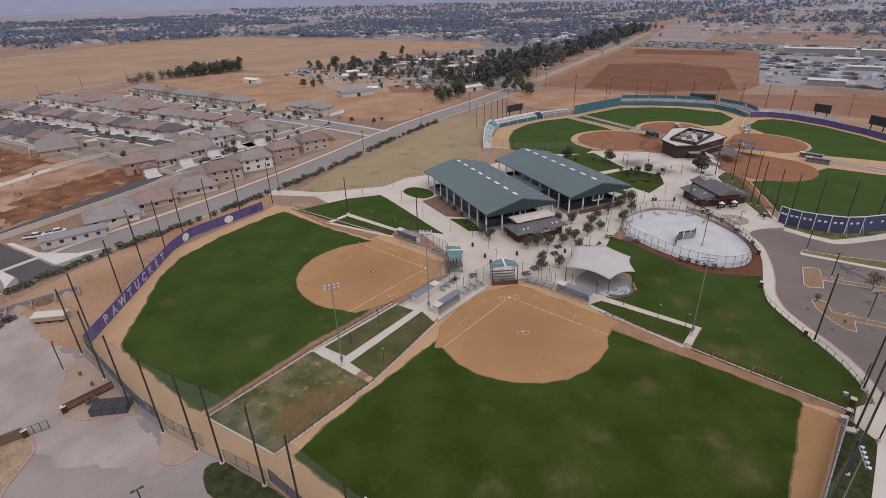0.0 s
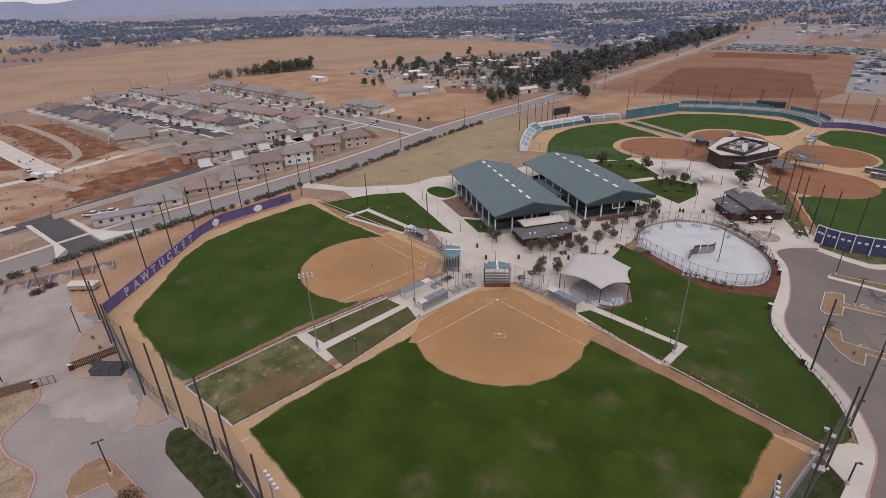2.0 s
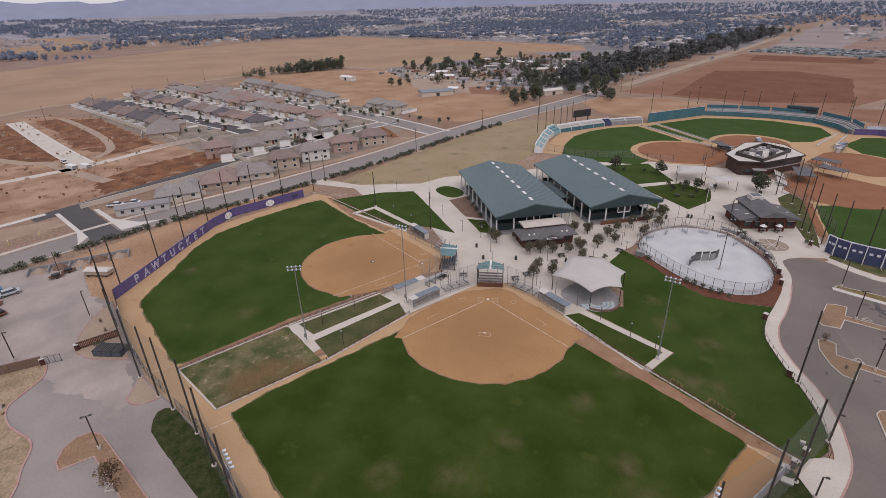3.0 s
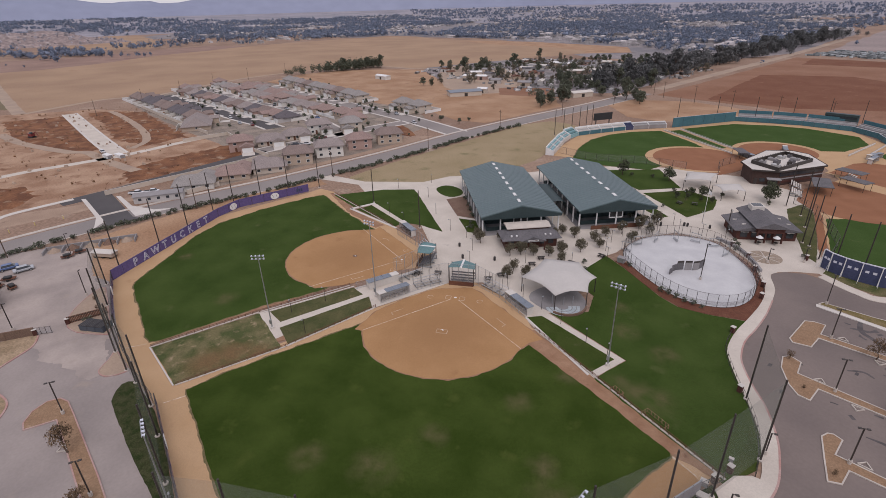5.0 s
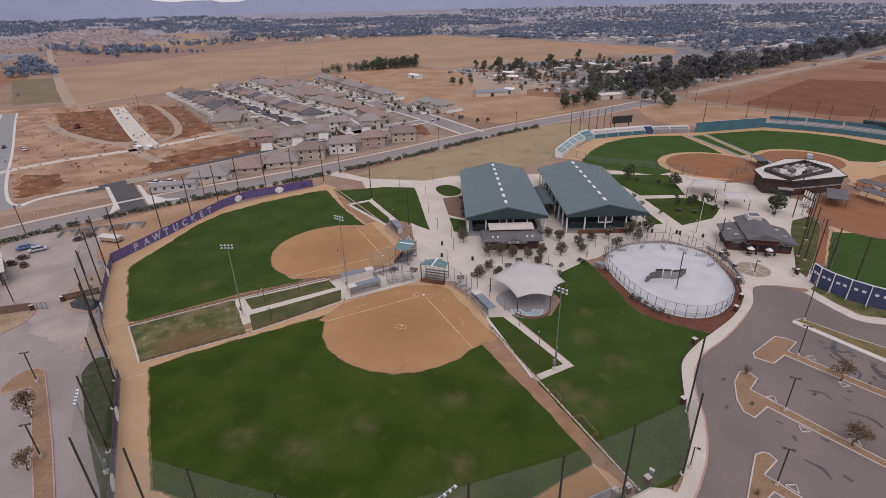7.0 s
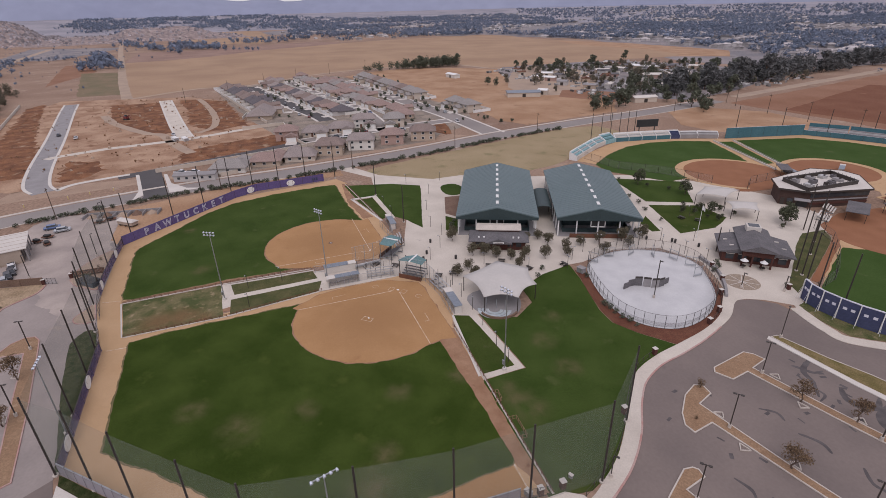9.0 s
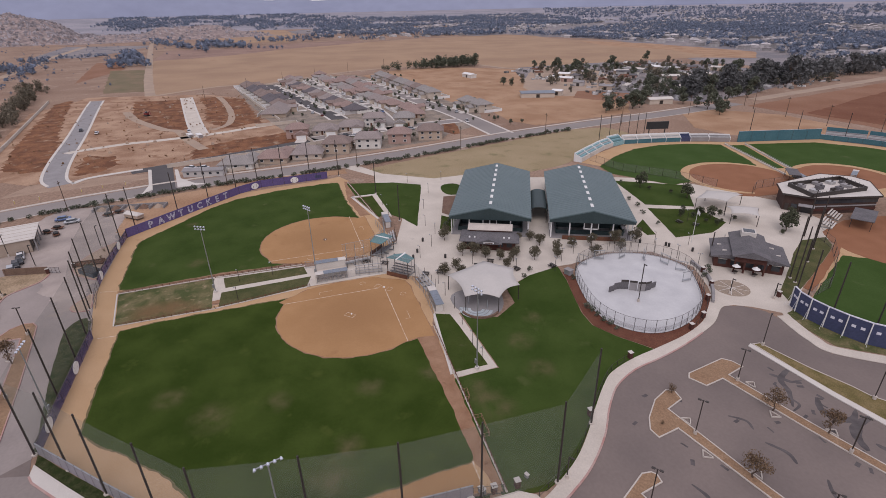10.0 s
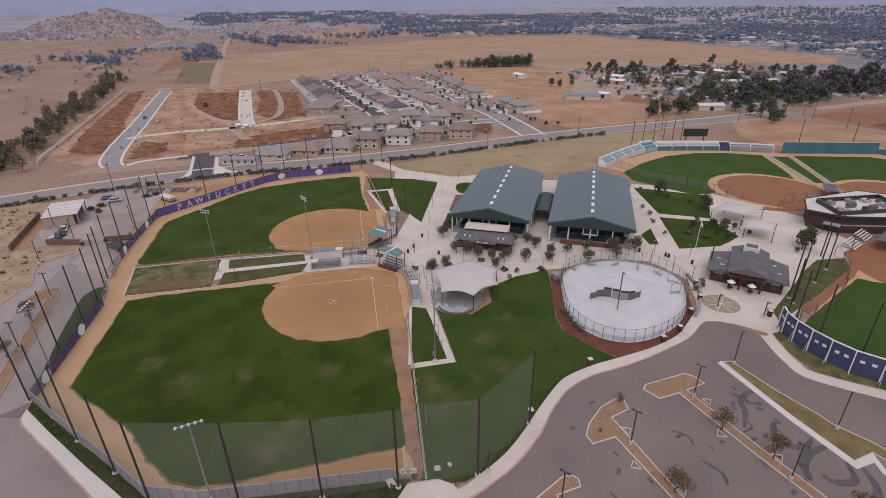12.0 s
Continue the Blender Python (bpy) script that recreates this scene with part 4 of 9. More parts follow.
diamond("near", 0.2, -0.5, 1, -1, 17.1, 8.0, MAT["clay"],
        [(-0.4, -57.6), (-1.6, -50), (-1.8, -40), (-2.2, -24), (-0.6, -12), (12, 0), (24.2, 2.6), (31, 2.3), (36, 3.0), (42, 2.9), (48, 2.4), (54.6, 2.0), (55.8, 1.0), (56.1, -5.5), (56.6, -11.2), (57.0, -18), (57.6, -25), (57.1, -29), (55.6, -32.4), (50.6, -37.4), (44.6, -41.3), (39.8, -46.4), (33.6, -53.2), (30.4, -56.6), (20.8, -56.9), (12, -57.2)], behind=6.0)
diamond("second", -24.0, -1.6, -1, -1, 17.4, 10.0, MAT["clay"],
        [(-20.2, -60), (-20.6, -61.9), (-23.5, -62.4), (-34.8, -62.6), (-48.6, -63.4), (-51.6, -62.6), (-56, -59.2), (-64, -52.8), (-73.6, -45.6), (-80, -37.8), (-84.7, -23.6), (-87, -6), (-86.4, -0.6), (-66, -0.6), (-46, 1), (-34, -4), (-24, -14), (-20.8, -26), (-21.6, -38)], behind=5.0, line=25.4)

# the four far fields round the central building
sheet("warning_track", [(-76, 101), (-86, 115.5), (-96, 136.5), (-90, 164), (-80.5, 184.5), (-79, 187), (-68.6, 226.5), (-42, 241.5), (-21, 246), (-1, 229.5), (9, 236), (19, 236), (34, 229.5), (51, 217.5), (76, 190), (84, 172), (85, 150), (75, 108), (58, 91), (50, 86), (40, 83), (37, 92), (25, 112), (18.5, 122), (15, 131), (11, 138), (10, 160), (0, 172), (-16, 172), (-28, 165), (-30, 130), (-45, 119)],
      0.06, MAT["track"], "tan grit warning tracks of the far ball fields", "warning track")
diamond("far_left", -23, 150, -1, -1, 1, 0.5, MAT["clay_red"], [(-38, 116), (-58, 103.5), (-68, 105), (-79, 120), (-86, 135), (-88, 150), (-85, 164), (-78, 176.5), (-55, 168), (-36, 158), (-40, 140)], small=True)
sheet("infield", arc(-37, 145, 20, 60, 330, 30) + [(-24, 140), (-22, 160)], 0.10, MAT["track"], "tan rim of a far infield", "infield", 0, 0.2, 1)
sheet("infield", arc(-36, 145.8, 18.2, 55, 335, 30) + [(-22, 141), (-22, 160)], 0.105, MAT["clay_red"], "red clay infield of a far ball field", "infield", 0, 0.2, 1)
sheet("outfield", [(-74, 189), (-65, 219), (-50, 231), (-36, 236.5), (-14, 236), (-5, 223), (-6, 203), (-14, 194), (-30, 192), (-38, 172), (-56, 181)], 0.08, MAT["turf_far"], "green outfield of a far ball field", "outfield", 0, 0.3, 1.5)
sheet("infield", arc(-23, 182, 17.6, -20, 200, 24) + [(-38, 170), (-12, 168)], 0.094, MAT["track"], "tan rim of a far infield", "infield", 0, 0.3, 1)
sheet("infield", arc(-23, 182, 15, -20, 200, 24) + [(-36, 170), (-14, 168)], 0.10, MAT["clay_red"], "red clay infield of a far ball field", "infield", 0, 0.2, 1)
sheet("outfield", [(5, 206), (6, 226), (12, 232), (20, 232), (34, 226), (50, 214), (60, 204), (73, 187), (78, 160), (62, 172), (34, 167), (20, 190)], 0.08, MAT["turf_far"], "green outfield of a far ball field", "outfield", 0, 0.3, 1.5)
sheet("infield", arc(17, 177, 18.4, -60, 130, 28) + [(3, 188), (3, 165)], 0.094, MAT["track"], "tan rim of a far infield", "infield", 0, 0.3, 1)
sheet("infield", arc(17, 177, 17.2, -60, 130, 28) + [(4, 186), (4, 166)], 0.10, MAT["clay_red"], "red clay infield of a far ball field", "infield", 0, 0.2, 1)
sheet("outfield", [(25, 116.6), (31, 104), (36.6, 93), (40, 86.5), (46, 85), (54, 88.5), (64, 102), (74, 124), (78, 152), (62, 151), (44, 150), (36, 130)], 0.08, MAT["turf_far"], "green outfield of the ball field behind a blue fence", "outfield", 0, 0.3, 1.5)
sheet("infield", arc(25, 138, 17.5, -130, 62, 28) + [(10, 156), (8, 140), (12, 126)], 0.10, MAT["clay_red"], "red clay infield of a far ball field", "infield", 0, 0.2, 1)
sheet("foul_ground", [(13, 131), (19.5, 120.6), (22.1, 116.2), (26, 108.5), (29.2, 102), (34.2, 92), (36, 92.6), (31.5, 102), (27.5, 109.5), (24.3, 116.4), (20, 123), (15.4, 132)], 0.105, MAT["clay_red"], "curved strip of red clay foul ground", "foul ground", 0, 0.2, 1)

# ---- buildings of the park ----
HALL_TURN = 63.9


def hall(x, y, planted):
    """An open sports hall: wide gabled metal roof on white posts, closed gables, boards inside."""
    h = thing("sports_hall", x, y, 0, HALL_TURN, "open-sided sports hall with teal-grey metal gable roof on white posts", "hall", "sports halls")
    W, L, E, R = 11.9, 46.3, 6.1, 9.0
    for s in (-1, 1):
        bm = bmesh.new()
        vs = [bm.verts.new(p) for p in ((0, 0, R), (s * W, 0, E), (s * W, L, E), (0, L, R), (0, 0, R - 0.3), (s * W, 0, E - 0.3), (s * W, L, E - 0.3), (0, L, R - 0.3))]
        for f in ((0, 1, 2, 3), (4, 7, 6, 5), (0, 4, 5, 1), (1, 5, 6, 2), (2, 6, 7, 3), (3, 7, 4, 0)):
            bm.faces.new([vs[i] for i in f])
        bmesh.ops.recalc_face_normals(bm, faces=bm.faces)
        part("roof_slope", bm, MAT["roof_teal"], h)
        rib = bmesh.new()
        a, b = Vector((0.1 * s, 0, R)), Vector((s * W, 0, E + 0.02))
        q = [rib.verts.new(p) for p in (a + Vector((0, -0.05, 0)), b + Vector((0, -0.05, 0)), b + Vector((0, 0.05, 0)), a + Vector((0, 0.05, 0)), a + Vector((0, 0, 0.06)), b + Vector((0, 0, 0.06)))]
        for f in ((0, 1, 5, 4), (2, 3, 4, 5), (1, 2, 5)):
            rib.faces.new([q[i] for i in f])
        bmesh.ops.recalc_face_normals(rib, faces=rib.faces)
        o = part("roof_seam", rib, MAT["roof_teal"], h)
        o.matrix_basis = pose(0, 0.3, 0)
        for k in range(1, 31):
            shared("roof_seam", o.data, h, pose(0, 0.3 + k * (L - 0.6) / 30, 0))
    for yy, d in ((0.05, 1), (L - 0.05, -1)):
        bm = bmesh.new()
        pts = [(-W + 0.1, yy, E - 0.9), (W - 0.1, yy, E - 0.9), (W - 0.1, yy, E - 0.2), (0, yy, R - 0.25), (-W + 0.1, yy, E - 0.2)]
        f = bm.faces.new([bm.verts.new(p) for p in pts])
        r = bmesh.ops.extrude_face_region(bm, geom=[f])
        bmesh.ops.translate(bm, vec=(0, 0.25 * d, 0), verts=[v for v in r["geom"] if isinstance(v, bmesh.types.BMVert)])
        bmesh.ops.recalc_face_normals(bm, faces=bm.faces)
        part("gable", bm, MAT["fascia"], h, "dark green gable cladding")
    light = part("ridge_skylight", bm_box(-0.42, 0.42, 3.2, 5.5, R - 0.1, R + 0.12, 0.04), MAT["white"], h, "white translucent ridge skylight")
    for k in range(1, 8):
        shared("ridge_skylight", light.data, h, pose(0, k * 5.45, 0))
    post = part("post", bm_box(-0.18, 0.18, -0.18, 0.18, 0, E - 0.5, 0.03), MAT["white"], h, "white steel post")
    post.matrix_basis = pose(-11.2, 1.2, 0)
    for px in (-6.0, 0, 6.0, 11.2):
        shared("post", post.data, h, pose(px, 1.2, 0))
    for k in range(1, 9):
        for px in (-11.2, 11.2):
            shared("post", post.data, h, pose(px, 1.2 + k * 5.4, 0))
    part("floor_slab", bm_box(-11.4, 11.4, 0.6, L - 0.6, 0.02, 0.12), MAT["concrete_grey"], h)
    for name, a in (("rink_board", (-9.6, -9.4, 4, L - 3)), ("rink_board", (9.4, 9.6, 4, L - 3)), ("rink_board", (-9.6, 9.6, 3.8, 4.0)), ("rink_board", (-9.6, 9.6, L - 3, L - 2.8))):
        part(name, bm_box(*a, 0.12, 1.35, 0.02), MAT["fascia"], h)
    part("inner_wall", bm_box(-9.2, 9.2, 9.0, 9.3, 0.12, 5.2), MAT["fascia"], h, "dark partition wall")
    board = part("scoreboard", bm_box(-1.9, 1.9, 1.6, 1.8, 3.0, 4.7, 0.03), MAT["black"], h, "scoreboard in a white frame")
    for a in ((-2.1, 2.1, 1.5, 1.62, 4.7, 4.95), (-2.1, 2.1, 1.5, 1.62, 2.7, 3.0), (-2.1, -1.85, 1.5, 1.62, 2.7, 4.95), (1.85, 2.1, 1.5, 1.62, 2.7, 4.95)):
        part("scoreboard_frame", bm_box(*a), MAT["white"], board)
    truss = bmesh.new()
    for s in (-1, 1):
        rod(truss, (s * W * 0.95, 0, E - 0.4), (0, 0, R - 0.5), 0.1, sides=4)
    rod(truss, (-W * 0.95, 0, E - 0.6), (W * 0.95, 0, E - 0.6), 0.1, sides=4)
    tr = part("truss", truss, MAT["white"], h)
    tr.matrix_basis = pose(0, 6.6, 0)
    for k in range(1, 7):
        shared("truss", tr.data, h, pose(0, 6.6 + k * 5.4, 0))
    if planted:
        part("front_fence", bm_box(-8, 8, -0.2, 0.0, 0.1, 1.3, 0.02), MAT["rust"], h, "brown front screen fence")
    return h


hall(-18.6, 34.8, False)
hall(-6.1, 60.8, True)
link = thing("shade_roof", -18.6, 34.8, 0, HALL_TURN, "dark teal curved shade roof between two halls", "shade roof")
bm = bmesh.new()
for k in range(10):
    a0, a1 = math.pi * k / 10, math.pi * (k + 1) / 10
    q = [bm.verts.new((14.45 - 2.5 * math.cos(a), yy, 4.0 + 1.1 * math.sin(a))) for a, yy in ((a0, 12), (a1, 12), (a1, 29), (a0, 29))]
    bm.faces.new(q)
r = bmesh.ops.extrude_face_region(bm, geom=bm.faces[:])
bmesh.ops.translate(bm, vec=(0, 0, 0.12), verts=[v for v in r["geom"] if isinstance(v, bmesh.types.BMVert)])
bmesh.ops.recalc_face_normals(bm, faces=bm.faces)
part("canopy", bm, MAT["fascia"], link)
for yy in (12.2, 20.5, 28.8):
    for xx in (12.2, 16.8):
        part("post", bm_rod((xx, yy, 0), (xx, yy, 4.1), 0.1, sides=8), MAT["dark_steel"], link)


def gable_roof(bm, x0, x1, y0, y1, eave, ridge, t=0.18, along_x=True, hip=0.0):
    """A ridged roof over a rectangle, hipped by that much at each end."""
    if along_x:
        yc = (y0 + y1) / 2
        top = [(x0 + hip, yc, ridge), (x1 - hip, yc, ridge)]
        base = [(x0, y0, eave), (x1, y0, eave), (x1, y1, eave), (x0, y1, eave)]
    else:
        xc = (x0 + x1) / 2
        top = [(xc, y0 + hip, ridge), (xc, y1 - hip, ridge)]
        base = [(x1, y0, eave), (x1, y1, eave), (x0, y1, eave), (x0, y0, eave)]
    v = [bm.verts.new(p) for p in base + top] + [bm.verts.new((p[0], p[1], p[2] - t)) for p in base]
    for f in ((0, 1, 5, 4), (2, 3, 4, 5), (1, 2, 5), (3, 0, 4), (0, 6, 7, 1), (1, 7, 8, 2), (2, 8, 9, 3), (3, 9, 6, 0), (6, 9, 8, 7)):
        bm.faces.new([v[i] for i in f])
    bmesh.ops.recalc_face_normals(bm, faces=bm.faces)


# snack bar in front of the first hall
snack = thing("snack_bar", -10.6, 31.4, 0, HALL_TURN, "low brick snack bar with grey hip roof and pale raised clerestory", "kiosk")
part("wall", bm_box(-7.2, 7.2, -0.4, 5.6, 0.05, 3.0, 0.03), MAT["brick_dark"], snack)
bm = bmesh.new()
gable_roof(bm, -8.2, 8.2, -1.6, 6.4, 3.0, 4.3, hip=2.2)
part("roof", bm, MAT["roof_grey"], snack)
bm = bmesh.new()
gable_roof(bm, -3.6, 3.6, -2.6, 2.4, 2.9, 4.2, along_x=False)
part("porch_roof", bm, MAT["roof_grey"], snack, "grey gabled porch roof")
bm = bmesh.new()
f = bm.faces.new([bm.verts.new(p) for p in ((-3.3, -2.45, 2.75), (3.3, -2.45, 2.75), (0, -2.45, 3.95))])
part("porch_gable", bm, MAT["brick_dark"], snack)
part("clerestory", bm_box(-5.6, 5.6, 2.6, 6.6, 3.6, 4.9, 0.04), MAT["brick_dark"], snack)
bm = bmesh.new()
gable_roof(bm, -6.2, 6.2, 2.2, 7.0, 4.9, 5.35)
part("clerestory_roof", bm, MAT["kerb"], snack, "pale clerestory roof")
part("sign", bm_box(-1.4, 1.4, -2.62, -2.5, 2.85, 3.35, 0.03), MAT["white"], snack, "white sign board on the gable")
part("sign_bar", bm_box(-1.1, 1.1, -2.66, -2.625, 3.0, 3.2), MAT["brick_dark"], snack)
for k in (-5.5, -3.2, 3.2, 5.5):
    part("service_window", bm_box(k - 0.7, k + 0.7, -0.47, -0.37, 1.1, 2.2), MAT["glass"], snack)
for k in (-5.4, -4.0, 4.0, 5.4):
    part("roof_vent", bm_box(k - 0.22, k + 0.22, -0.2, 0.25, 3.3, 3.85, 0.05), MAT["white"], snack)
for k in (-3.2, 3.2):
    part("porch_post", bm_box(k - 0.15, k + 0.15, -2.45, -2.15, 0.05, 2.9), MAT["brick_dark"], snack)

# brick club house
cabin = thing("club_house", 23.0, 86.8, 0, 49, "dark red brick club house with grey shingle roofs", "house")
part("wall", bm_box(-7.6, 7.6, 0, 9.6, 0.05, 3.3, 0.03), MAT["brick_dark"], cabin)
bm = bmesh.new()
gable_roof(bm, -8.6, 8.6, -0.9, 10.6, 3.1, 5.0, along_x=False)
part("roof", bm, MAT["roof_grey"], cabin)
bm = bmesh.new()
bm.faces.new([bm.verts.new(p) for p in ((-7.6, -0.02, 3.25), (7.6, -0.02, 3.25), (0, -0.02, 4.9))])
part("main_gable", bm, MAT["brick_dark"], cabin)
part("tower_wall", bm_box(-3.4, 3.4, -2.2, 11.6, 3.0, 4.9), MAT["brick_dark"], cabin)
bm = bmesh.new()
gable_roof(bm, -4.2, 4.2, -2.9, 12.6, 4.7, 6.2, along_x=False)
part("front_gable_roof", bm, MAT["roof_grey"], cabin)
bm = bmesh.new()
f = bm.faces.new([bm.verts.new(p) for p in ((-3.5, -2.24, 4.7), (3.5, -2.24, 4.7), (0, -2.24, 5.95))])
part("front_gable", bm, MAT["brick_dark"], cabin)
part("rear_wing", bm_box(-3.4, 3.4, 9.6, 12.2, 0.05, 4.7), MAT["brick_dark"], cabin)
for k in (-3.2, -1.1, 1.1, 3.2):
    part("porch_post", bm_box(k - 0.2, k + 0.2, -2.2, -1.8, 0.05, 3.1, 0.03), MAT["brick_dark"], cabin)
part("roof_light", bm_box(-1.7, 1.7, 8.2, 11.2, 5.5, 6.9, 0.05), MAT["concrete_pale"], cabin, "pale framed roof light")
part("roof_light_glass", bm_box(-1.3, 1.3, 8.6, 10.8, 6.88, 6.96), MAT["glass"], cabin)
part("sign", bm_box(-0.9, 0.9, -2.36, -2.24, 4.3, 4.9, 0.03), MAT["white"], cabin, "white sign on the gable")
for k, w in ((-5.8, 0.9), (-2.9, 1.0), (0.1, 1.0), (3.1, 1.0), (5.9, 0.9)):
    win = part("window", bm_box(k - w, k + w, -0.08, 0.03, 0.9, 2.3), MAT["glass"], cabin)
    part("awning", bm_box(k - w - 0.1, k + w + 0.1, -0.55, 0.0, 2.45, 2.6, 0.03), MAT["concrete_pale"], win)
part("side_window", bm_box(-7.68, -7.58, 2.5, 6.5, 0.9, 2.4), MAT["glass"], cabin)
for k in ((-5.5, 2.0, 3.85), (-6.5, 6.0, 3.6), (6.5, 3.5, 3.6), (5.4, 7.0, 3.9)):
    part("roof_vent", bm_box(k[0] - 0.5, k[0] + 0.5, k[1] - 0.15, k[1] + 0.15, k[2] - 0.3, k[2] + 0.12), MAT["concrete_pale"], cabin)
for px, py in ((23.4, 82.6), (26.2, 85.8)):
    um = thing("table_umbrella", px, py, 0.05, 0, "round white table umbrella on a dark pole", "umbrella", "umbrellas at the club house")
    part("pole", bm_rod((0, 0, 0), (0, 0, 2.5), 0.03), MAT["dark_steel"], um)
    part("canopy", bm_rod((0, 0, 2.1), (0, 0, 2.75), 0.95, 0.05, sides=12), MAT["white"], um)
    part("table", bm_rod((0, 0, 0.68), (0, 0, 0.74), 0.6, sides=12), MAT["dark_steel"], um)

# central building of the far fields
hub = thing("central_pavilion", -6.0, 146.0, 0, 0, "brown brick pavilion with white roof deck and plant screen", "pavilion")
HUB = [(-8.0, -9.4), (0.1, -16.3), (7.2, -10.8), (8.4, -6.6), (12.9, 9.5), (1.6, 20.0), (-4.5, 20.2), (-10.8, 13.0)]
bm = bmesh.new()
slab(bm, [(x * 0.93 + 0.1, y * 0.93) for x, y in HUB], 0.05, 5.24)
part("wall", bm, MAT["hub_brick"], hub)
bm = bmesh.new()
slab(bm, HUB, 5.22, 5.42)
part("roof_deck", bm, MAT["concrete_pale"], hub, "white roof deck")
for i, (a, b) in enumerate(zip(HUB, HUB[1:] + HUB[:1])):
    bm = bmesh.new()
    slab(bm, ribbon([a, b], 0.16), 5.0, 5.56)
    part("parapet", bm, MAT["dark_steel" if i in (1, 2, 3) else "hub_brick"], hub)
for i in (2, 3):
    a, b = Vector(HUB[i]) * 0.94, Vector(HUB[i + 1]) * 0.94
    for z0, z1, mt in ((1.0, 1.7, "brick_dark"), (2.3, 2.7, "concrete_grey"), (3.4, 4.9, "glass")):
        bm = bmesh.new()
        slab(bm, ribbon([tuple(a), tuple(b)], 0.24), z0, z1)
        part("gallery_band", bm, MAT[mt], hub)
a, b = Vector(HUB[1]) * 0.945, Vector(HUB[2]) * 0.945
for u0, u1, z0, z1, mt in ((0.62, 0.97, 0.1, 2.7, "black"), (0.1, 0.22, 0.1, 2.3, "dark_steel"), (0.3, 0.5, 1.2, 2.4, "glass")):
    bm = bmesh.new()
    slab(bm, ribbon([tuple(a.lerp(b, u0)), tuple(a.lerp(b, u1))], 0.2), z0, z1)
    part("doorway", bm, MAT[mt], hub)
bm = bmesh.new()
slab(bm, [(4.2, -13.6), (7.4, -10.9), (9.0, -12.8), (5.6, -15.4)], 2.9, 3.15)
part("porch_roof", bm, MAT["concrete_grey"], hub, "flat grey porch roof")
for x, y in ((8.6, -12.7), (5.7, -15.0)):
    part("porch_post", bm_rod((x, y, 0), (x, y, 2.9), 0.1), MAT["dark_steel"], hub)
SCR = [(-4.6, -8.6), (6.2, -11.2), (7.4, 10.0), (-3.6, 12.6)]
for i in range(4):
    a, b = SCR[i], SCR[(i + 1) % 4]
    bm = bmesh.new()
    slab(bm, ribbon([a, b], 0.3), 5.42, 6.7)
    part("plant_screen", bm, MAT["dark_steel"], hub)
    n = round(math.dist(a, b) / 1.6)
    for k in range(1, n):
        x, y = a[0] + (b[0] - a[0]) * k / n, a[1] + (b[1] - a[1]) * k / n
        part("screen_post", bm_rod((x, y, 5.42), (x, y, 7.05), 0.09, sides=6), MAT["concrete_grey"], hub)
for x, y, w, d, hh, mt in ((-2, -6, 1.0, 0.8, 1.2, "concrete_grey"), (3.0, -6.5, 1.4, 0.9, 1.0, "bleacher"), (1.0, -2, 0.8, 1.2, 1.3, "roof_grey"), (-2.2, 1, 1.3, 0.9, 1.0, "concrete_grey"), (4.0, 2.5, 0.9, 0.9, 1.2, "roof_grey"),
                           (-1.5, 6, 1.1, 1.0, 1.0, "bleacher"), (2.6, 7.6, 1.5, 0.9, 0.9, "concrete_grey"), (5.0, -1.5, 0.6, 0.6, 1.5, "dark_steel"), (-0.4, 9.6, 0.7, 0.6, 1.1, "roof_grey")):
    part("air_handler", bm_box(x - w, x + w, y - d, y + d, 5.42, 5.42 + hh, 0.06), MAT[mt], hub)
    part("air_duct", bm_rod((x + w * 0.4, y, 5.42 + hh), (x + w * 0.4, y, 5.62 + hh), 0.35, sides=10), MAT["dark_steel"], hub)
for x, y, w, d, rz in ((12.0, 141.4, 11.5, 5.7, 120), (17.5, 153.0, 9, 4.5, -12), (12.0, 163.0, 9, 5, -5), (-27, 160, 9, 4, -40)):
    aw = thing("dugout_roof", x, y, 0, rz, "dark grey shade roof on posts beside the pavilion", "shelter", "shelters at the pavilion")
    part("roof", bm_box(-w / 2, w / 2, -d / 2, d / 2, 3.0, 3.2, 0.04), MAT["roof_grey"], aw)
    for sx in (-1, 1):
        for sy in (-1, 1):
            part("post", bm_rod((sx * w * 0.45, sy * d * 0.42, 0), (sx * w * 0.45, sy * d * 0.42, 3.0), 0.07, sides=6), MAT["dark_steel"], aw)
for x, y, n, rz in ((10.6, 132.4, 5, 116), (6.6, 140.2, 5, 116), (13, 165, 4, 100)):
    st = thing("bleacher", x, y, 0.05, rz, "small pale aluminium bleacher beside a far field", "bleacher", "bleachers of the far fields")
    for k in range(n):
        part("seat_plank", bm_box(-3, 3, k * 0.7, k * 0.7 + 0.45, 0.3 + k * 0.3, 0.42 + k * 0.3), MAT["concrete_pale"], st)
    for sx in (-2.7, 0, 2.7):
        part("frame", bm_box(sx - 0.05, sx + 0.05, 0, n * 0.7, 0, 0.3), MAT["steel"], st)


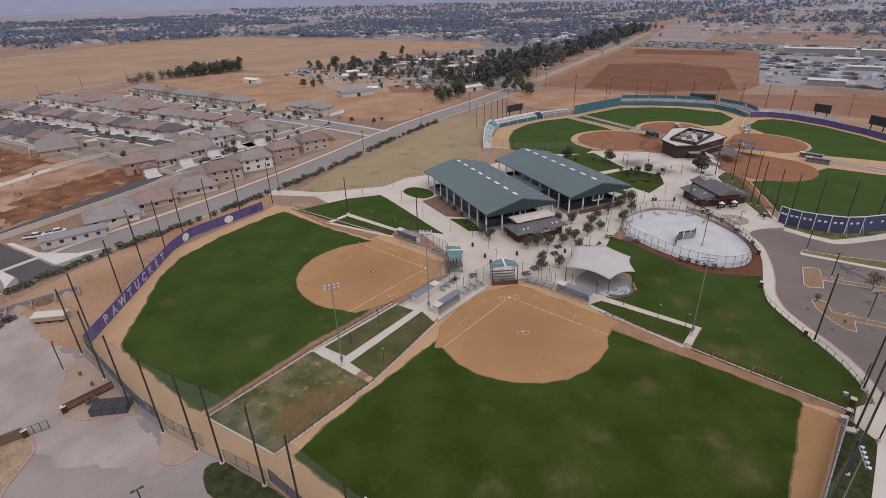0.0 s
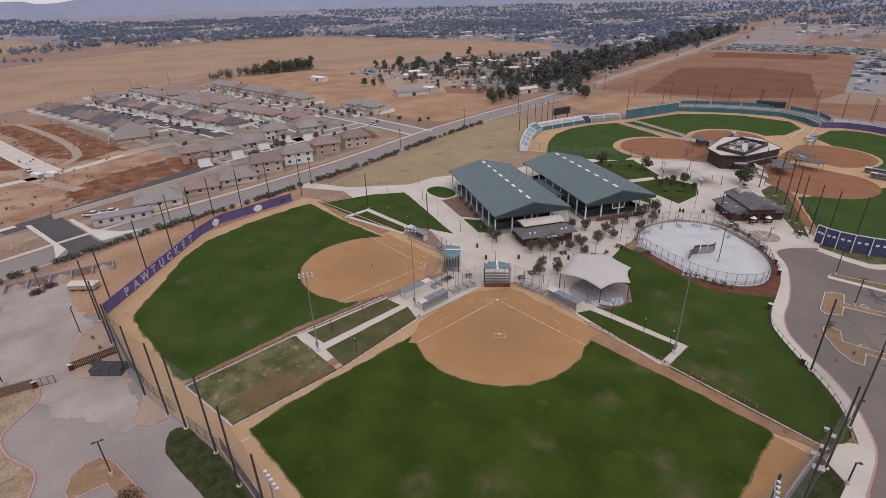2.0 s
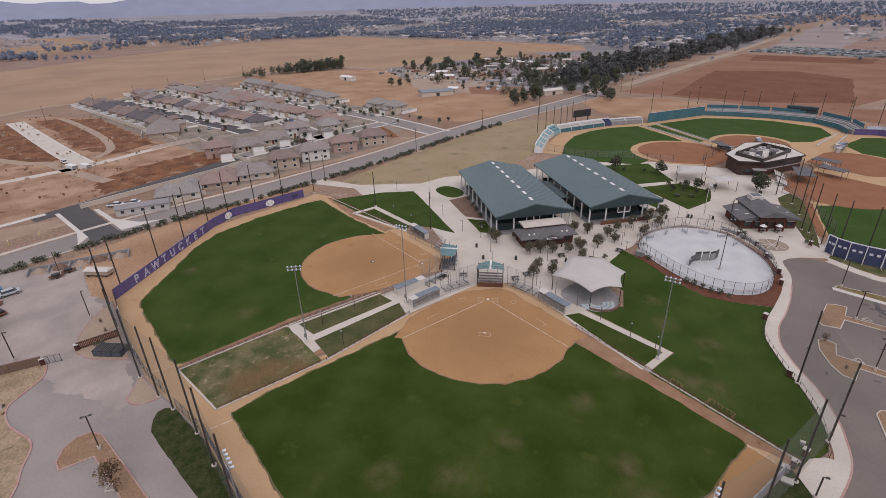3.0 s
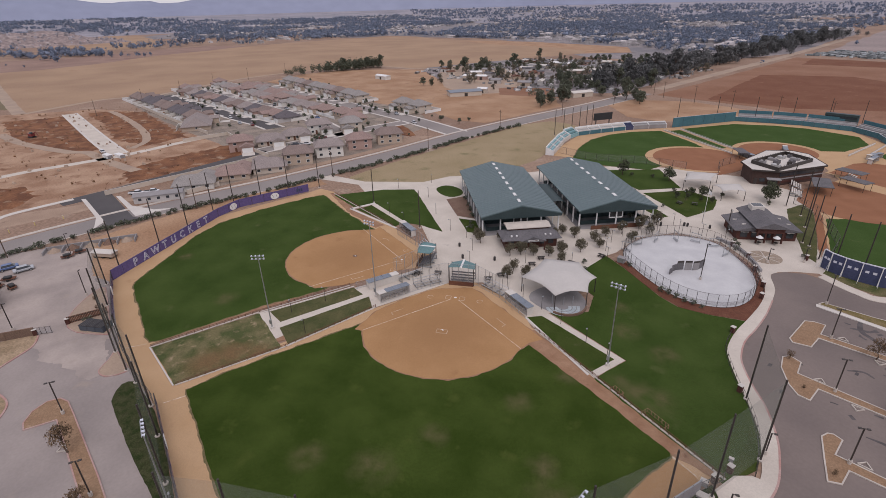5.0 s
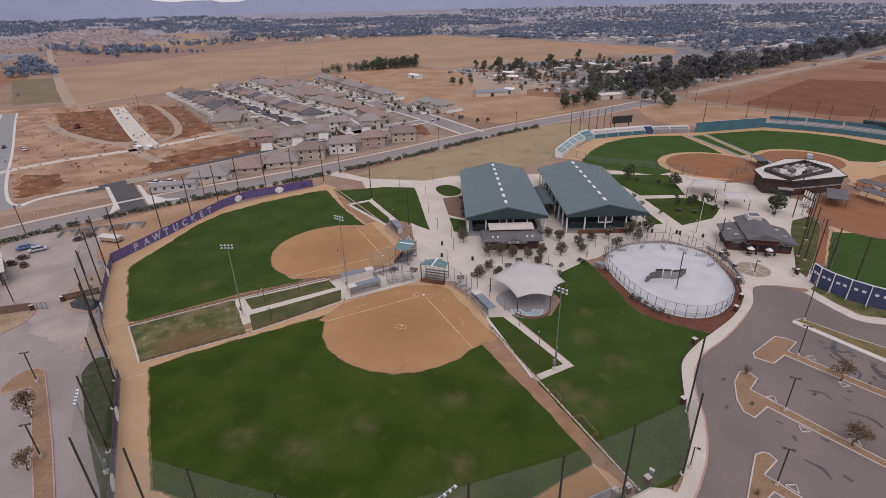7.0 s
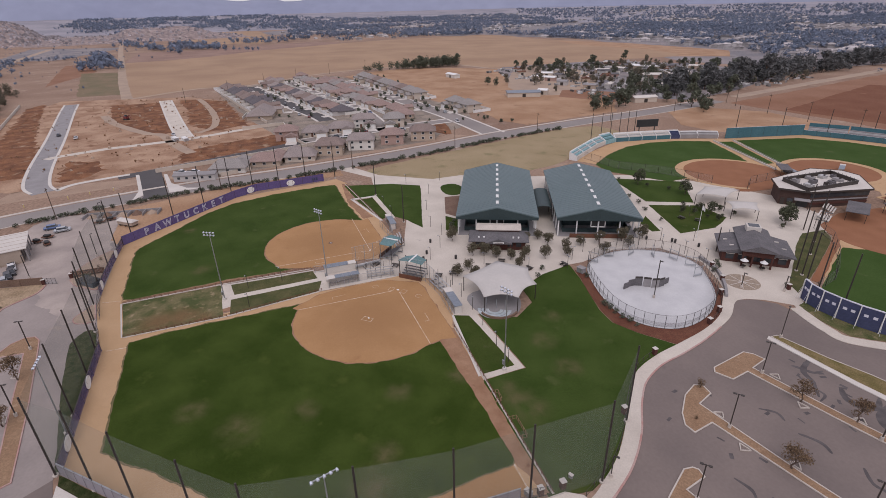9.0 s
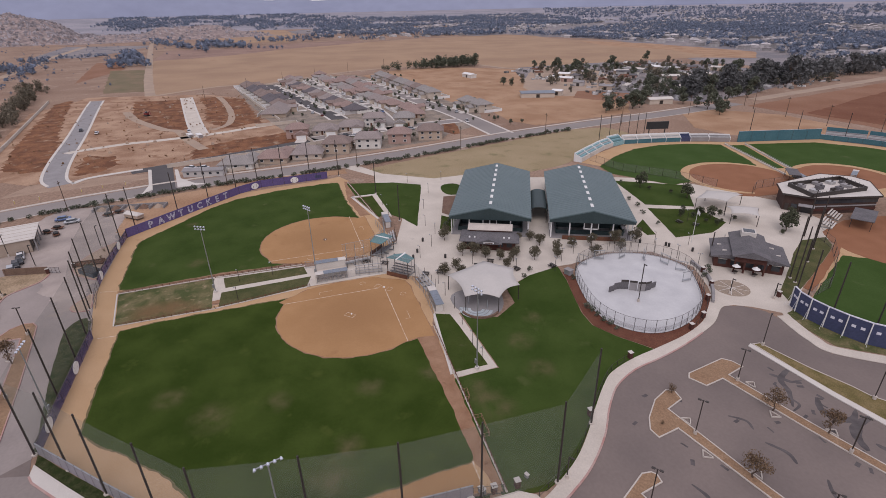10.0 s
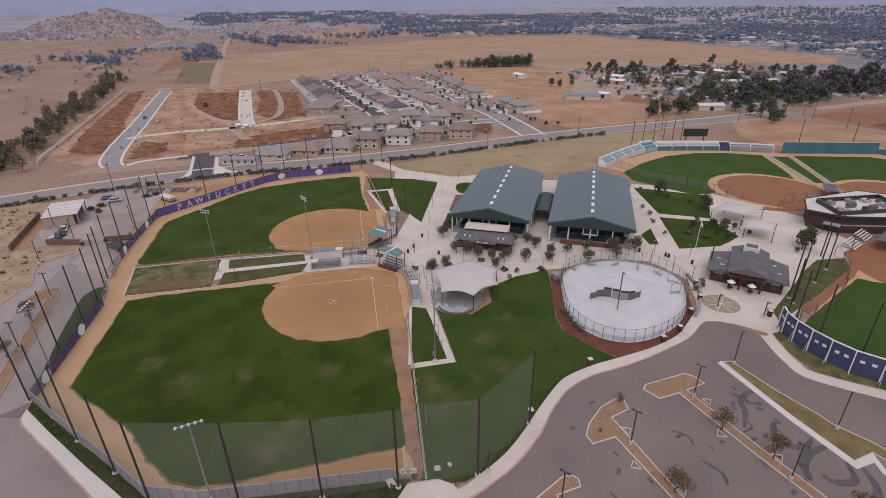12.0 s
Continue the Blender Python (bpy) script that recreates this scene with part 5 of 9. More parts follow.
# canvas canopies
def canopy(name, corners, low, high, material, label, posts=True, belly=0.8, post_mat="dark_steel"):
    """A stretched canvas roof on corner posts, its edges drawn in between them."""
    cx, cy = sum(c[0] for c in corners) / len(corners), sum(c[1] for c in corners) / len(corners)
    t = thing(name, cx, cy, 0, 0, label, "canopy")
    bm = bmesh.new()
    rimp = []
    n = len(corners)
    for i in range(n):
        a, b = Vector(corners[i]) - Vector((cx, cy)), Vector(corners[(i + 1) % n]) - Vector((cx, cy))
        for k in range(6):
            u = k / 6
            p = a.lerp(b, u)
            p -= p.normalized() * belly * 4 * u * (1 - u)
            rimp.append((p.x, p.y, low + 0.35 * 4 * u * (1 - u)))
    rings_ = []
    for s, hgt in ((1.0, 0), (0.75, 0.18), (0.5, 0.42), (0.25, 0.75), (0.06, 1.0)):
        rings_.append([bm.verts.new((x * s, y * s, z * (1 - hgt) + high * hgt)) for x, y, z in rimp])
    m = len(rimp)
    for ra, rb in zip(rings_, rings_[1:]):
        for i in range(m):
            bm.faces.new((ra[i], ra[(i + 1) % m], rb[(i + 1) % m], rb[i]))
    bm.faces.new(rings_[-1])
    r = bmesh.ops.extrude_face_region(bm, geom=bm.faces[:])
    bmesh.ops.translate(bm, vec=(0, 0, -0.06), verts=[v for v in r["geom"] if isinstance(v, bmesh.types.BMVert)])
    bmesh.ops.recalc_face_normals(bm, faces=bm.faces)
    part("canvas", bm, material, t, smooth=True)
    if posts:
        for c in corners:
            x, y = (c[0] - cx) * 0.97, (c[1] - cy) * 0.97
            part("post", bm_rod((x, y, 0), (x, y, low), 0.11, 0.09), MAT[post_mat], t)
    return t


canopy("shade_canopy", [(6.4, 13.6), (17.0, 14.2), (20.0, 21.0), (16.4, 27.6), (8.6, 29.8), (2.4, 24.4)], 3.9, 5.2, MAT["canvas"], "large pale grey stretched canvas shade canopy")
pool = thing("splash_pad", 16.5, 17.5, 0.05, 0, "blue-grey splash pad with wet curved floor under a canopy", "splash pad", kind="structure")
bm = bmesh.new()
slab(bm, soften([(-9, -4.5), (0, -5), (4.2, -1), (4.6, 2.6), (0.5, 6.5), (-8, 8)], 2), 0, 0.05)
part("floor", bm, MAT["concrete_grey"], pool)
for k, r0 in enumerate((3.4, 2.5, 1.6)):
    bm = bmesh.new()
    slab(bm, ribbon(arc(0.4, -0.6, r0, -120, 60, 14), 0.7), 0.05, 0.09 + 0.01 * k)
    part("pool_ring", bm, MAT["splash"], pool)
bm = bmesh.new()
slab(bm, ribbon(arc(0.2, 0.4, 4.4, -80, 40, 14), 0.35), 0.0, 0.5)
part("seat_wall", bm, MAT["bed"], pool, "low curved tan seat wall")
for x, y in ((0, 0), (-2, -1.5), (1, 1.8)):
    part("spray_post", bm_rod((x, y, 0.05), (x, y, 2.2), 0.08), MAT["steel"], pool)
canopy("shade_canopy", [(-15.8, 105.6), (-9.9, 112.3), (-13.2, 122.0), (-20.8, 114.4)], 3.6, 4.6, MAT["canvas"], "pale canvas canopy beside the play lawn", belly=0.5)
canopy("shade_canopy", [(-7.5, 109.4), (-1.8, 106.0), (2.8, 111.8), (-2.6, 117.4)], 3.4, 4.4, MAT["canvas"], "pale canvas canopy beside the play lawn", belly=0.5)


# stands and awnings behind the two home plates
def teal_awning(x, y, rz):
    t = thing("bleacher_awning", x, y, 0.05, rz, "teal canvas awning in two wings over a small bleacher", "awning", "awnings behind home plate")
    for s in (-1, 1):
        bm = bmesh.new()
        q = [bm.verts.new(p) for p in ((0.25 * s, -2.1, 5.0), (3.3 * s, -1.7, 4.5), (2.9 * s, 1.6, 4.2), (0.2 * s, 2.2, 4.7), (1.7 * s, 0, 5.15))]
        for a, b in ((0, 1), (1, 2), (2, 3), (3, 0)):
            bm.faces.new((q[a], q[b], q[4]))
        r = bmesh.ops.extrude_face_region(bm, geom=bm.faces[:])
        bmesh.ops.translate(bm, vec=(0, 0, -0.08), verts=[v for v in r["geom"] if isinstance(v, bmesh.types.BMVert)])
        bmesh.ops.recalc_face_normals(bm, faces=bm.faces)
        part("canvas_wing", bm, MAT["teal"], t)
        for yy in (-1.7, 1.6):
            part("post", bm_rod((2.95 * s, yy, 0), (2.95 * s, yy, 4.4), 0.09), MAT["dark_steel"], t)
    part("ridge_gap", bm_box(-0.22, 0.22, -2.2, 2.2, 4.7, 4.95, 0.03), MAT["white"], t, "white ridge strip")
    for k in range(5):
        part("seat_plank", bm_box(-2.8, 2.8, -1.7 + k * 0.72, -1.25 + k * 0.72, 0.35 + 0.35 * k, 0.45 + 0.35 * k), MAT["roof_grey"], t)
        part("foot_plate", bm_box(-2.8, 2.8, -1.28 + k * 0.72, -1.0 + k * 0.72, 0.1 + 0.35 * k, 0.16 + 0.35 * k), MAT["steel"], t)
    for sx in (-2.6, 0, 2.6):
        part("bleacher_frame", bm_box(sx - 0.05, sx + 0.05, -1.7, 1.9, 0, 0.35), MAT["steel"], t)
    part("front_panel", bm_box(-3.0, 3.0, -2.25, -2.1, 0, 1.1, 0.02), MAT["rust"], t, "brown front panel")
    return t


teal_awning(-5.2, 5.2, 45)
teal_awning(-18.6, 3.2, -45)


def fence(line, height, gap, material, label, posts="dark_steel", name="chain_link_fence", rail=True, group="", r=0.045, sheetmat=True, base=0.05):
    """Posts, rails and a woven sheet along a line."""
    x0, y0 = line[0]
    t = thing(name, x0, y0, base, 0, label, "fence", group)
    loc = [(x - x0, y - y0) for x, y in line]
    me = None
    for x, y, _ in along(loc, gap):
        if me is None:
            o = part("post", bm_rod((0, 0, 0), (0, 0, height), r, sides=6), MAT[posts], t)
            o.matrix_basis = pose(x, y, 0)
            me = o.data
        else:
            shared("post", me, t, pose(x, y, 0))
    if rail:
        for z in (height, 0.08):
            bm = bmesh.new()
            for p, q in zip(loc, loc[1:]):
                rod(bm, (*p, z), (*q, z), 0.03, sides=5)
            part("rail", bm, MAT[posts], t)
    if sheetmat:
        bm = bmesh.new()
        for p, q in zip(loc, loc[1:]):
            bm.faces.new([bm.verts.new(v) for v in ((*p, 0.02), (*q, 0.02), (*q, height), (*p, height))])
        part("wire_mesh", bm, MAT[material], t)
    return t


# backstops, side rails and stepped seats
for hx, hy, ax, ay in ((0, 0, 1, -1), (-23.8, -2, -1, -1)):
    def P(u, v):
        return (hx + ax * u, hy + ay * v)
    fence([P(6, -7.8), P(-1.2, -6.9), P(-6.9, -1.2), P(-7.8, 6)], 5.5, 2.4, "wire", "tall grey wire backstop behind home plate", "steel", "backstop", group="backstops", r=0.06)
    fence([P(6, -7.8), P(16, -7.2)], 1.9, 2.4, "wire", "low wire fence in front of a dugout", "steel", group="dugout fences")
    fence([P(-7.8, 6), P(-7.2, 16)], 1.9, 2.4, "wire", "low wire fence in front of a dugout", "steel", group="dugout fences")
    for (u0, v0), (u1, v1) in (((-0.9, -7.7), (6.0, -8.6)), ((-7.7, -0.9), (-8.6, 6.0))):
        a, b = P(u0, v0), P(u1, v1)
        t = thing("stepped_seats", a[0], a[1], 0.05, math.degrees(math.atan2(b[1] - a[1], b[0] - a[0])), "pale tiered bench seats beside a backstop", "seats", "seats at the backstops")
        ln = math.dist(a, b)
        side = 1 if (b[0] - a[0]) * (hy - a[1]) - (b[1] - a[1]) * (hx - a[0]) < 0 else -1
        for k in range(4):
            part("seat_bar", bm_box(0, ln, side * 0.6 * k - 0.12, side * 0.6 * k + 0.12, 0.42 + 0.4 * k, 0.48 + 0.4 * k, 0.02), MAT["bleacher"], t)
            part("foot_bar", bm_box(0, ln, side * 0.6 * k + side * 0.28 - 0.08, side * 0.6 * k + side * 0.28 + 0.08, 0.2 + 0.4 * k, 0.25 + 0.4 * k), MAT["steel"], t)
        for k in range(4):
            xx = 0.3 + k * (ln - 0.6) / 3
            part("seat_frame", bm_box(xx - 0.05, xx + 0.05, min(0, side * 2.2), max(0, side * 2.2), 0, 0.4), MAT["steel"], t)
            part("rail_post", bm_rod((xx, side * 2.4, 0), (xx, side * 2.4, 2.9), 0.05), MAT["dark_steel"], t)


def dugout(x, y, rz, length, wallcol):
    d = thing("dugout", x, y, 0.05, rz, "long dugout with blue-grey flat roof and block walls", "dugout", "dugouts")
    part("back_wall", bm_box(0, length, 1.9, 2.1, 0, 1.85), MAT[wallcol], d)
    for xx in (0, length - 0.2):
        part("side_wall", bm_box(xx, xx + 0.2, 0.5, 1.9, 0, 1.8), MAT["concrete_pale"], d)
    n = 4
    for k in range(n):
        part("roof_panel", bm_box(-0.2 + k * (length + 0.4) / n, -0.25 + (k + 1) * (length + 0.4) / n, 0.45, 2.3, 1.9, 2.02, 0.03), MAT["concrete_pale" if k == 0 else "blue_roof"], d)
    part("bench", bm_box(0.4, length - 0.4, 1.3, 1.7, 0.4, 0.48), MAT["bleacher"], d)
    for k in range(5):
        part("front_post", bm_rod((0.1 + k * (length - 0.2) / 4, 0.5, 0), (0.1 + k * (length - 0.2) / 4, 0.5, 1.9), 0.05), MAT["steel"], d)
    part("front_screen", bm_box(0.1, length - 0.1, 0.48, 0.5, 0, 1.1), MAT["wire"], d)
    return d


dugout(7.0, 8.0, -3, 8.2, "concrete_pale")
dugout(-7.4, -15.6, 90, 7.6, "concrete_pale")
dugout(-16.4, -7.6, 270, 7.8, "concrete_pale")
dugout(-44.0, 7.6, -3, 8.4, "concrete_grey")

# low brick-and-rail borders along the foul ground
for a, b in (((20, 6.1), (62.4, 3.7)), ((-6.5, -17.5), (-3.2, -38.6)), ((-3.2, -38.8), (-2.9, -59.0)), ((-19.0, -18.5), (-19.3, -39.8)), ((-19.3, -40), (-18.4, -61.8)), ((-46, 6.8), (-86, 3.2))):
    t = thing("border_rail", a[0], a[1], 0.06, math.degrees(math.atan2(b[1] - a[1], b[0] - a[0])), "low rust-brown post-and-rail border with concrete curb", "border rail", "field borders")
    ln = math.dist(a, b)
    part("curb", bm_box(0, ln, -0.16, 0.16, 0, 0.12), MAT["kerb"], t)
    part("rail", bm_box(0, ln, -0.03, 0.03, 0.6, 0.66), MAT["rust"], t)
    part("rail", bm_box(0, ln, -0.025, 0.025, 0.34, 0.39), MAT["rust"], t)
    o = part("post", bm_box(-0.05, 0.05, -0.05, 0.05, 0, 0.7), MAT["rust"], t)
    for k in range(1, int(ln / 1.5)):
        shared("post", o.data, t, pose(k * 1.5, 0, 0))
# concrete edging of the lawn strips
for pts in ([(-18.7, -39.4), (-18.45, -39.4), (-17.9, -17.8), (-18.15, -17.8)], [(-3.5, -38.9), (-3.25, -38.9), (-6.1, -18.2), (-6.35, -18.2)], [(-18.4, -62.1), (-3.0, -59.5), (-3.0, -59.22), (-18.4, -61.82)],
            [(15.6, 7.2), (36.2, 4.3), (36.2, 4.75), (15.6, 7.7)], [(-67.6, 1.6), (-44, 6.6), (-44, 7.3), (-67.6, 2.5)], [(-68, 2), (-66.8, 2.2), (-66.9, 11), (-68.1, 11)]):
    sheet("curb", pts, 0.16, MAT["concrete_pale"], "pale concrete edging of a lawn", "curb")


# lamps
def field_light(x, y, h, rz, n=4, wide=1.15, rows=2):
    """A tall field lamp: tapered steel pole, two cross-arms, round floodlights."""
    t = thing("field_light", x, y, 0.05, rz, "tall grey steel field light with a double row of floodlights", "field light", "field lights")
    part("footing", bm_rod((0, 0, 0), (0, 0, 0.5), 0.4), MAT["concrete_pale"], t)
    part("pole", bm_rod((0, 0, 0.3), (0, 0, h), 0.14, 0.07), MAT["steel"], t)
    for z in (h - 0.75, h - 0.1)[2 - rows:]:
        part("crossarm", bm_box(-wide - 0.1, wide + 0.1, -0.06, 0.06, z - 0.06, z + 0.06), MAT["steel"], t)
    head = bmesh.new()
    rod(head, (0, 0.16, 0), (0, -0.16, -0.12), 0.1, 0.19, sides=10)
    me = None
    for z in (h - 0.5, h + 0.12)[2 - rows:]:
        for k in range(n):
            m = pose(-wide + 2 * wide * k / (n - 1), -0.2, z)
            if me is None:
                o = part("floodlight", head, MAT["lamp_white"], t)
                o.matrix_basis = m
                me = o.data
            else:
                shared("floodlight", me, t, m)
    part("control_box", bm_box(-0.25, 0.25, -0.45, -0.2, 1.4, 2.4, 0.03), MAT["steel"], t)
    return t


for x, y, h, rz in ((-11.2, -39.3, 17.2, 60), (36.2, 9.5, 17.2, 20), (-10.7, -15.4, 18.9, 30)):
    field_light(x, y, h, rz)
field_light(24.0, -62.7, 14.2, 180, 5, 1.5, 1)
field_light(61.3, -25.6, 15.2, 105, 5, 1.5, 1)


def car_park_lamp(x, y, h, rz, twin=True):
    t = thing("car_park_lamp", x, y, 0.05, rz, "dark brown lamp post with flat twin heads", "lamp post", "car park lamps")
    part("footing", bm_rod((0, 0, 0), (0, 0, 0.75), 0.28), MAT["kerb"], t)
    part("pole", bm_box(-0.075, 0.075, -0.075, 0.075, 0.6, h), MAT["dark_steel"], t)
    for s in ((-1, 1) if twin else (1,)):
        part("arm", bm_box(min(0, s * 0.35), max(0, s * 0.35), -0.035, 0.035, h - 0.1, h - 0.02), MAT["dark_steel"], t)
        part("lamp_head", bm_box(s * 0.52 - 0.24, s * 0.52 + 0.24, -0.17, 0.17, h - 0.14, h + 0.01, 0.03), MAT["dark_steel"], t)


for x, y, h, rz, tw in ((54.6, 51.7, 6.8, 40, True), (62.2, 35.7, 6.8, 40, True), (72.6, 54.6, 6.9, 40, True), (48.1, 64.5, 7.1, 120, False), (65.7, 69.3, 7.2, 120, False), (70.4, 20.9, 6.8, 40, True),
                        (-5.6, -76.0, 6.8, 80, True), (16.1, -71.9, 6.8, 80, True), (-50.4, -73.0, 6.8, 160, False), (-42.0, -86.4, 6.8, 60, False), (-26.8, -88.4, 6.8, 40, False), (-53.0, -96.6, 6.8, 60, False), (26.4, 52.3, 9.6, 0, False), (30.5, 74.0, 4.0, 0, False), (35.5, 81.5, 4.0, 0, False),
                        (80.5, 39.0, 6.8, 40, True), (90, 57, 6.8, 40, True), (-79.4, -76.9, 6.8, 90, False), (63.0, 12.7, 4.2, 40, False), (65.7, -1.5, 4.2, 40, False)):
    car_park_lamp(x, y, h, rz, tw)


def plaza_lamp(x, y, h=3.8, n=2):
    t = thing("plaza_lamp", x, y, 0.05, (x * 37 + y * 11) % 180, "slim grey plaza lamp with two round heads", "lamp post", "plaza lamps")
    part("pole", bm_rod((0, 0, 0), (0, 0, h), 0.06, 0.05), MAT["dark_steel"], t)
    for s in (-1, 1)[:n]:
        part("arm", bm_rod((0, 0, h - 0.2), (s * 0.45, 0, h), 0.03), MAT["dark_steel"], t)
        part("lamp_head", bm_rod((s * 0.5, 0, h - 0.05), (s * 0.5, 0, h + 0.12), 0.2, 0.12), MAT["steel"], t)


for k in range(9):
    a = radians(96 + k * 17)
    plaza_lamp(19.5 + 20.5 * math.cos(a), 57.5 + 19.5 * math.sin(a))
for x, y in ((-18, 17), (-12, 12), (-33, 19.5), (-47, 23), (-62, 29), (6, 84), (2, 76), (10, 92), (-8, 96), (-26, 20.5), (-2, 70), (-4, 24), (3.4, 33), (3, 12.4), (9, 12.2), (15, 12.4), (21.5, 11.9), (29.0, 11.4), (34.5, 11.2), (-15.4, -26), (-15, -34), (-5.6, -34), (-46, 10.8), (-56, 10.8), (-77, 25), (-75, 38)):
    plaza_lamp(x, y, 3.6, 1)


# tall net poles and the nets between them
def net_pole(x, y, h=14.8):
    t = thing("net_pole", x, y, 0.0, 0, "tall dark brown steel net pole", "net pole", "net poles")
    part("shaft", bm_rod((0, 0, 0), (0, 0, h), 0.16, 0.13, sides=8), MAT["dark_steel"], t)
    part("footing", bm_rod((0, 0, 0), (0, 0, 0.25), 0.42, sides=10), MAT["kerb"], t)


NET_A = [(-54.2, -68.9), (-42.4, -68.9), (-30.9, -68.9), (-20.7, -67.9), (-12.8, -66.3), (-7.8, -65.0), (0.6, -63.2), (8.9, -62.9), (19.6, -62.8), (32.9, -62.0), (37.9, -56.0), (44.5, -49.5), (52.4, -41.2), (58.4, -34.7), (60.9, -22.4), (62.7, -11.0), (63.0, -0.4), (63.2, 11.1), (55.0, 21.8)]
POLES_B = [(-59.5, -65.5), (-71.2, -55.2), (-80.5, -46.5), (-88.5, -37.6), (-93.9, -30), (-95.4, -20.5), (-96.6, -10.2), (-95.4, 1.0)]
for p in NET_A + POLES_B + [(-68.6, 11.0, 12.0), (-40, 13, 12.0)]:
    net_pole(*p)
nets = thing("safety_net", NET_A[0][0], NET_A[0][1], 0, 0, "high dark ball net hung between steel poles", "safety net")
for p, q in zip(NET_A, NET_A[1:]):
    bm = bmesh.new()
    bm.faces.new([bm.verts.new((v[0] - NET_A[0][0], v[1] - NET_A[0][1], z)) for v, z in ((p, 0.4), (q, 0.4), (q, 14.4), (p, 14.4))])
    part("net_panel", bm, MAT["net"], nets)
for x, y, h in ((24.6, 104.8, 15), (31.6, 92.4, 14.5), (36.8, 86.0, 14.5), (41.2, 83.4, 14.5), (47, 83.2, 14.5), (54.0, 85.2, 14.5), (19.5, 113, 15), (13.6, 84.2, 7), (29.5, 93.2, 16), (12.8, 118, 14), (60.5, 92, 14.5), (66.5, 100, 14.5)):
    net_pole(x, y, h)
for k in range(15):
    a = k / 14
    net_pole(-104 + 3 * math.sin(a * 6), 128 + 66 * a, 13) if k < 6 else net_pole(-88 + (k - 6) * 13, 204 + 58 * math.sin((k - 6) / 9 * 2.4), 13)


# outfield walls
def outfield_wall(line, h, material, label, gap=3.0, mid=None, name="outfield_wall", cap="vinyl_white"):
    x0, y0 = line[0]
    t = thing(name, x0, y0, 0.05, 0, label, "wall", "outfield walls")
    loc = [(x - x0, y - y0) for x, y in line]
    for p, q in zip(loc, loc[1:]):
        n = max(1, round(math.dist(p, q) / gap))
        for k in range(n):
            a = (p[0] + (q[0] - p[0]) * k / n, p[1] + (q[1] - p[1]) * k / n)
            b = (p[0] + (q[0] - p[0]) * (k + 0.985) / n, p[1] + (q[1] - p[1]) * (k + 0.985) / n)
            bm = bmesh.new()
            slab(bm, ribbon([a, b], 0.12), 0.05, h)
            part("panel", bm, MAT[mid if mid and k % 2 else material], t)
            part("post", bm_box(a[0] - 0.06, a[0] + 0.06, a[1] - 0.06, a[1] + 0.06, 0, h + 0.08), MAT["dark_steel"], t)
        bm = bmesh.new()
        slab(bm, ribbon([p, q], 0.17), h, h + 0.07)
        part("cap", bm, MAT[cap], t)
    return t


B_WALL = [(-56.0, -67.4), (-58.6, -64.8), (-86.6, -36.6), (-91.6, -28.8), (-92.6, -16.0), (-93.8, -3.6)]
wall_b = outfield_wall(B_WALL, 2.75, "purple", "purple vinyl outfield wall lettered with a town name", 4.3, cap="purple")
A_LEFT = outfield_wall([(0.6, -62.3), (33.0, -61.3)], 2.3, "purple_mesh", "purple woven outfield screen with white ball emblems", 4.0, cap="dark_steel")
outfield_wall([(33.0, -61.4), (44.0, -49.9), (52.0, -41.2), (57.8, -35.2), (60.2, -27.5), (60.9, -14), (61.6, -1.0)], 2.3, "pale_mesh", "pale grey woven outfield screen with dark posts", 2.0, cap="steel")
A_BACK = outfield_wall([(-56.0, -67.5), (-42, -67.8), (-30.9, -67.8), (-24.5, -67.2)], 2.2, "purple_mesh", "purple woven outfield screen with white ball emblems", 4.0, cap="dark_steel")
fence([(-24.5, -67.2), (-20.6, -66.8), (-12.8, -65.2)], 2.2, 2.5, "gauze", "grey meshed wire fence beside a gate", group="gate fences")
fence([(-7.8, -64.5), (0.6, -62.6)], 2.2, 2.5, "gauze", "grey meshed wire fence beside a gate", group="gate fences")
fence([(61.6, -1.0), (62.4, 3.4)], 1.8, 1.4, "wire", "low wire gate at the end of the foul ground", group="gate fences")
dirv = (Vector(B_WALL[2]) - Vector(B_WALL[1])).normalized()
for k, ch in enumerate("PAWTUCKET"):
    cu = bpy.data.curves.new("letter", "FONT")
    cu.body, cu.size, cu.extrude, cu.align_x, cu.offset = ch, 2.9, 0.03, "CENTER", 0.06
    tmp = bpy.data.objects.new("letter", cu)
    me = bpy.data.meshes.new_from_object(tmp)
    bpy.data.objects.remove(tmp)
    me.materials.clear()
    me.materials.append(MAT["vinyl_white"])
    o = shared("letter", me, wall_b)
    s = 4.2 + k * 3.66
    loc = Vector(B_WALL[1]) - Vector(B_WALL[0]) + dirv * s + Vector((dirv.y, -dirv.x)) * 0.1
    rot = Matrix(((dirv.x, 0, dirv.y, 0), (dirv.y, 0, -dirv.x, 0), (0, 1, 0, 0), (0, 0, 0, 1)))
    o.matrix_basis = Matrix.Translation((loc.x, loc.y, 0.38)) @ rot
    cu = bpy.data.curves.new("letter_face", "FONT")
    cu.body, cu.size, cu.extrude, cu.align_x, cu.offset = ch, 2.9, 0.045, "CENTER", -0.07
    tmp = bpy.data.objects.new("letter_face", cu)
    face = bpy.data.meshes.new_from_object(tmp)
    bpy.data.objects.remove(tmp)
    face.materials.clear()
    face.materials.append(MAT["purple"])
    shared("letter_face", face, o)


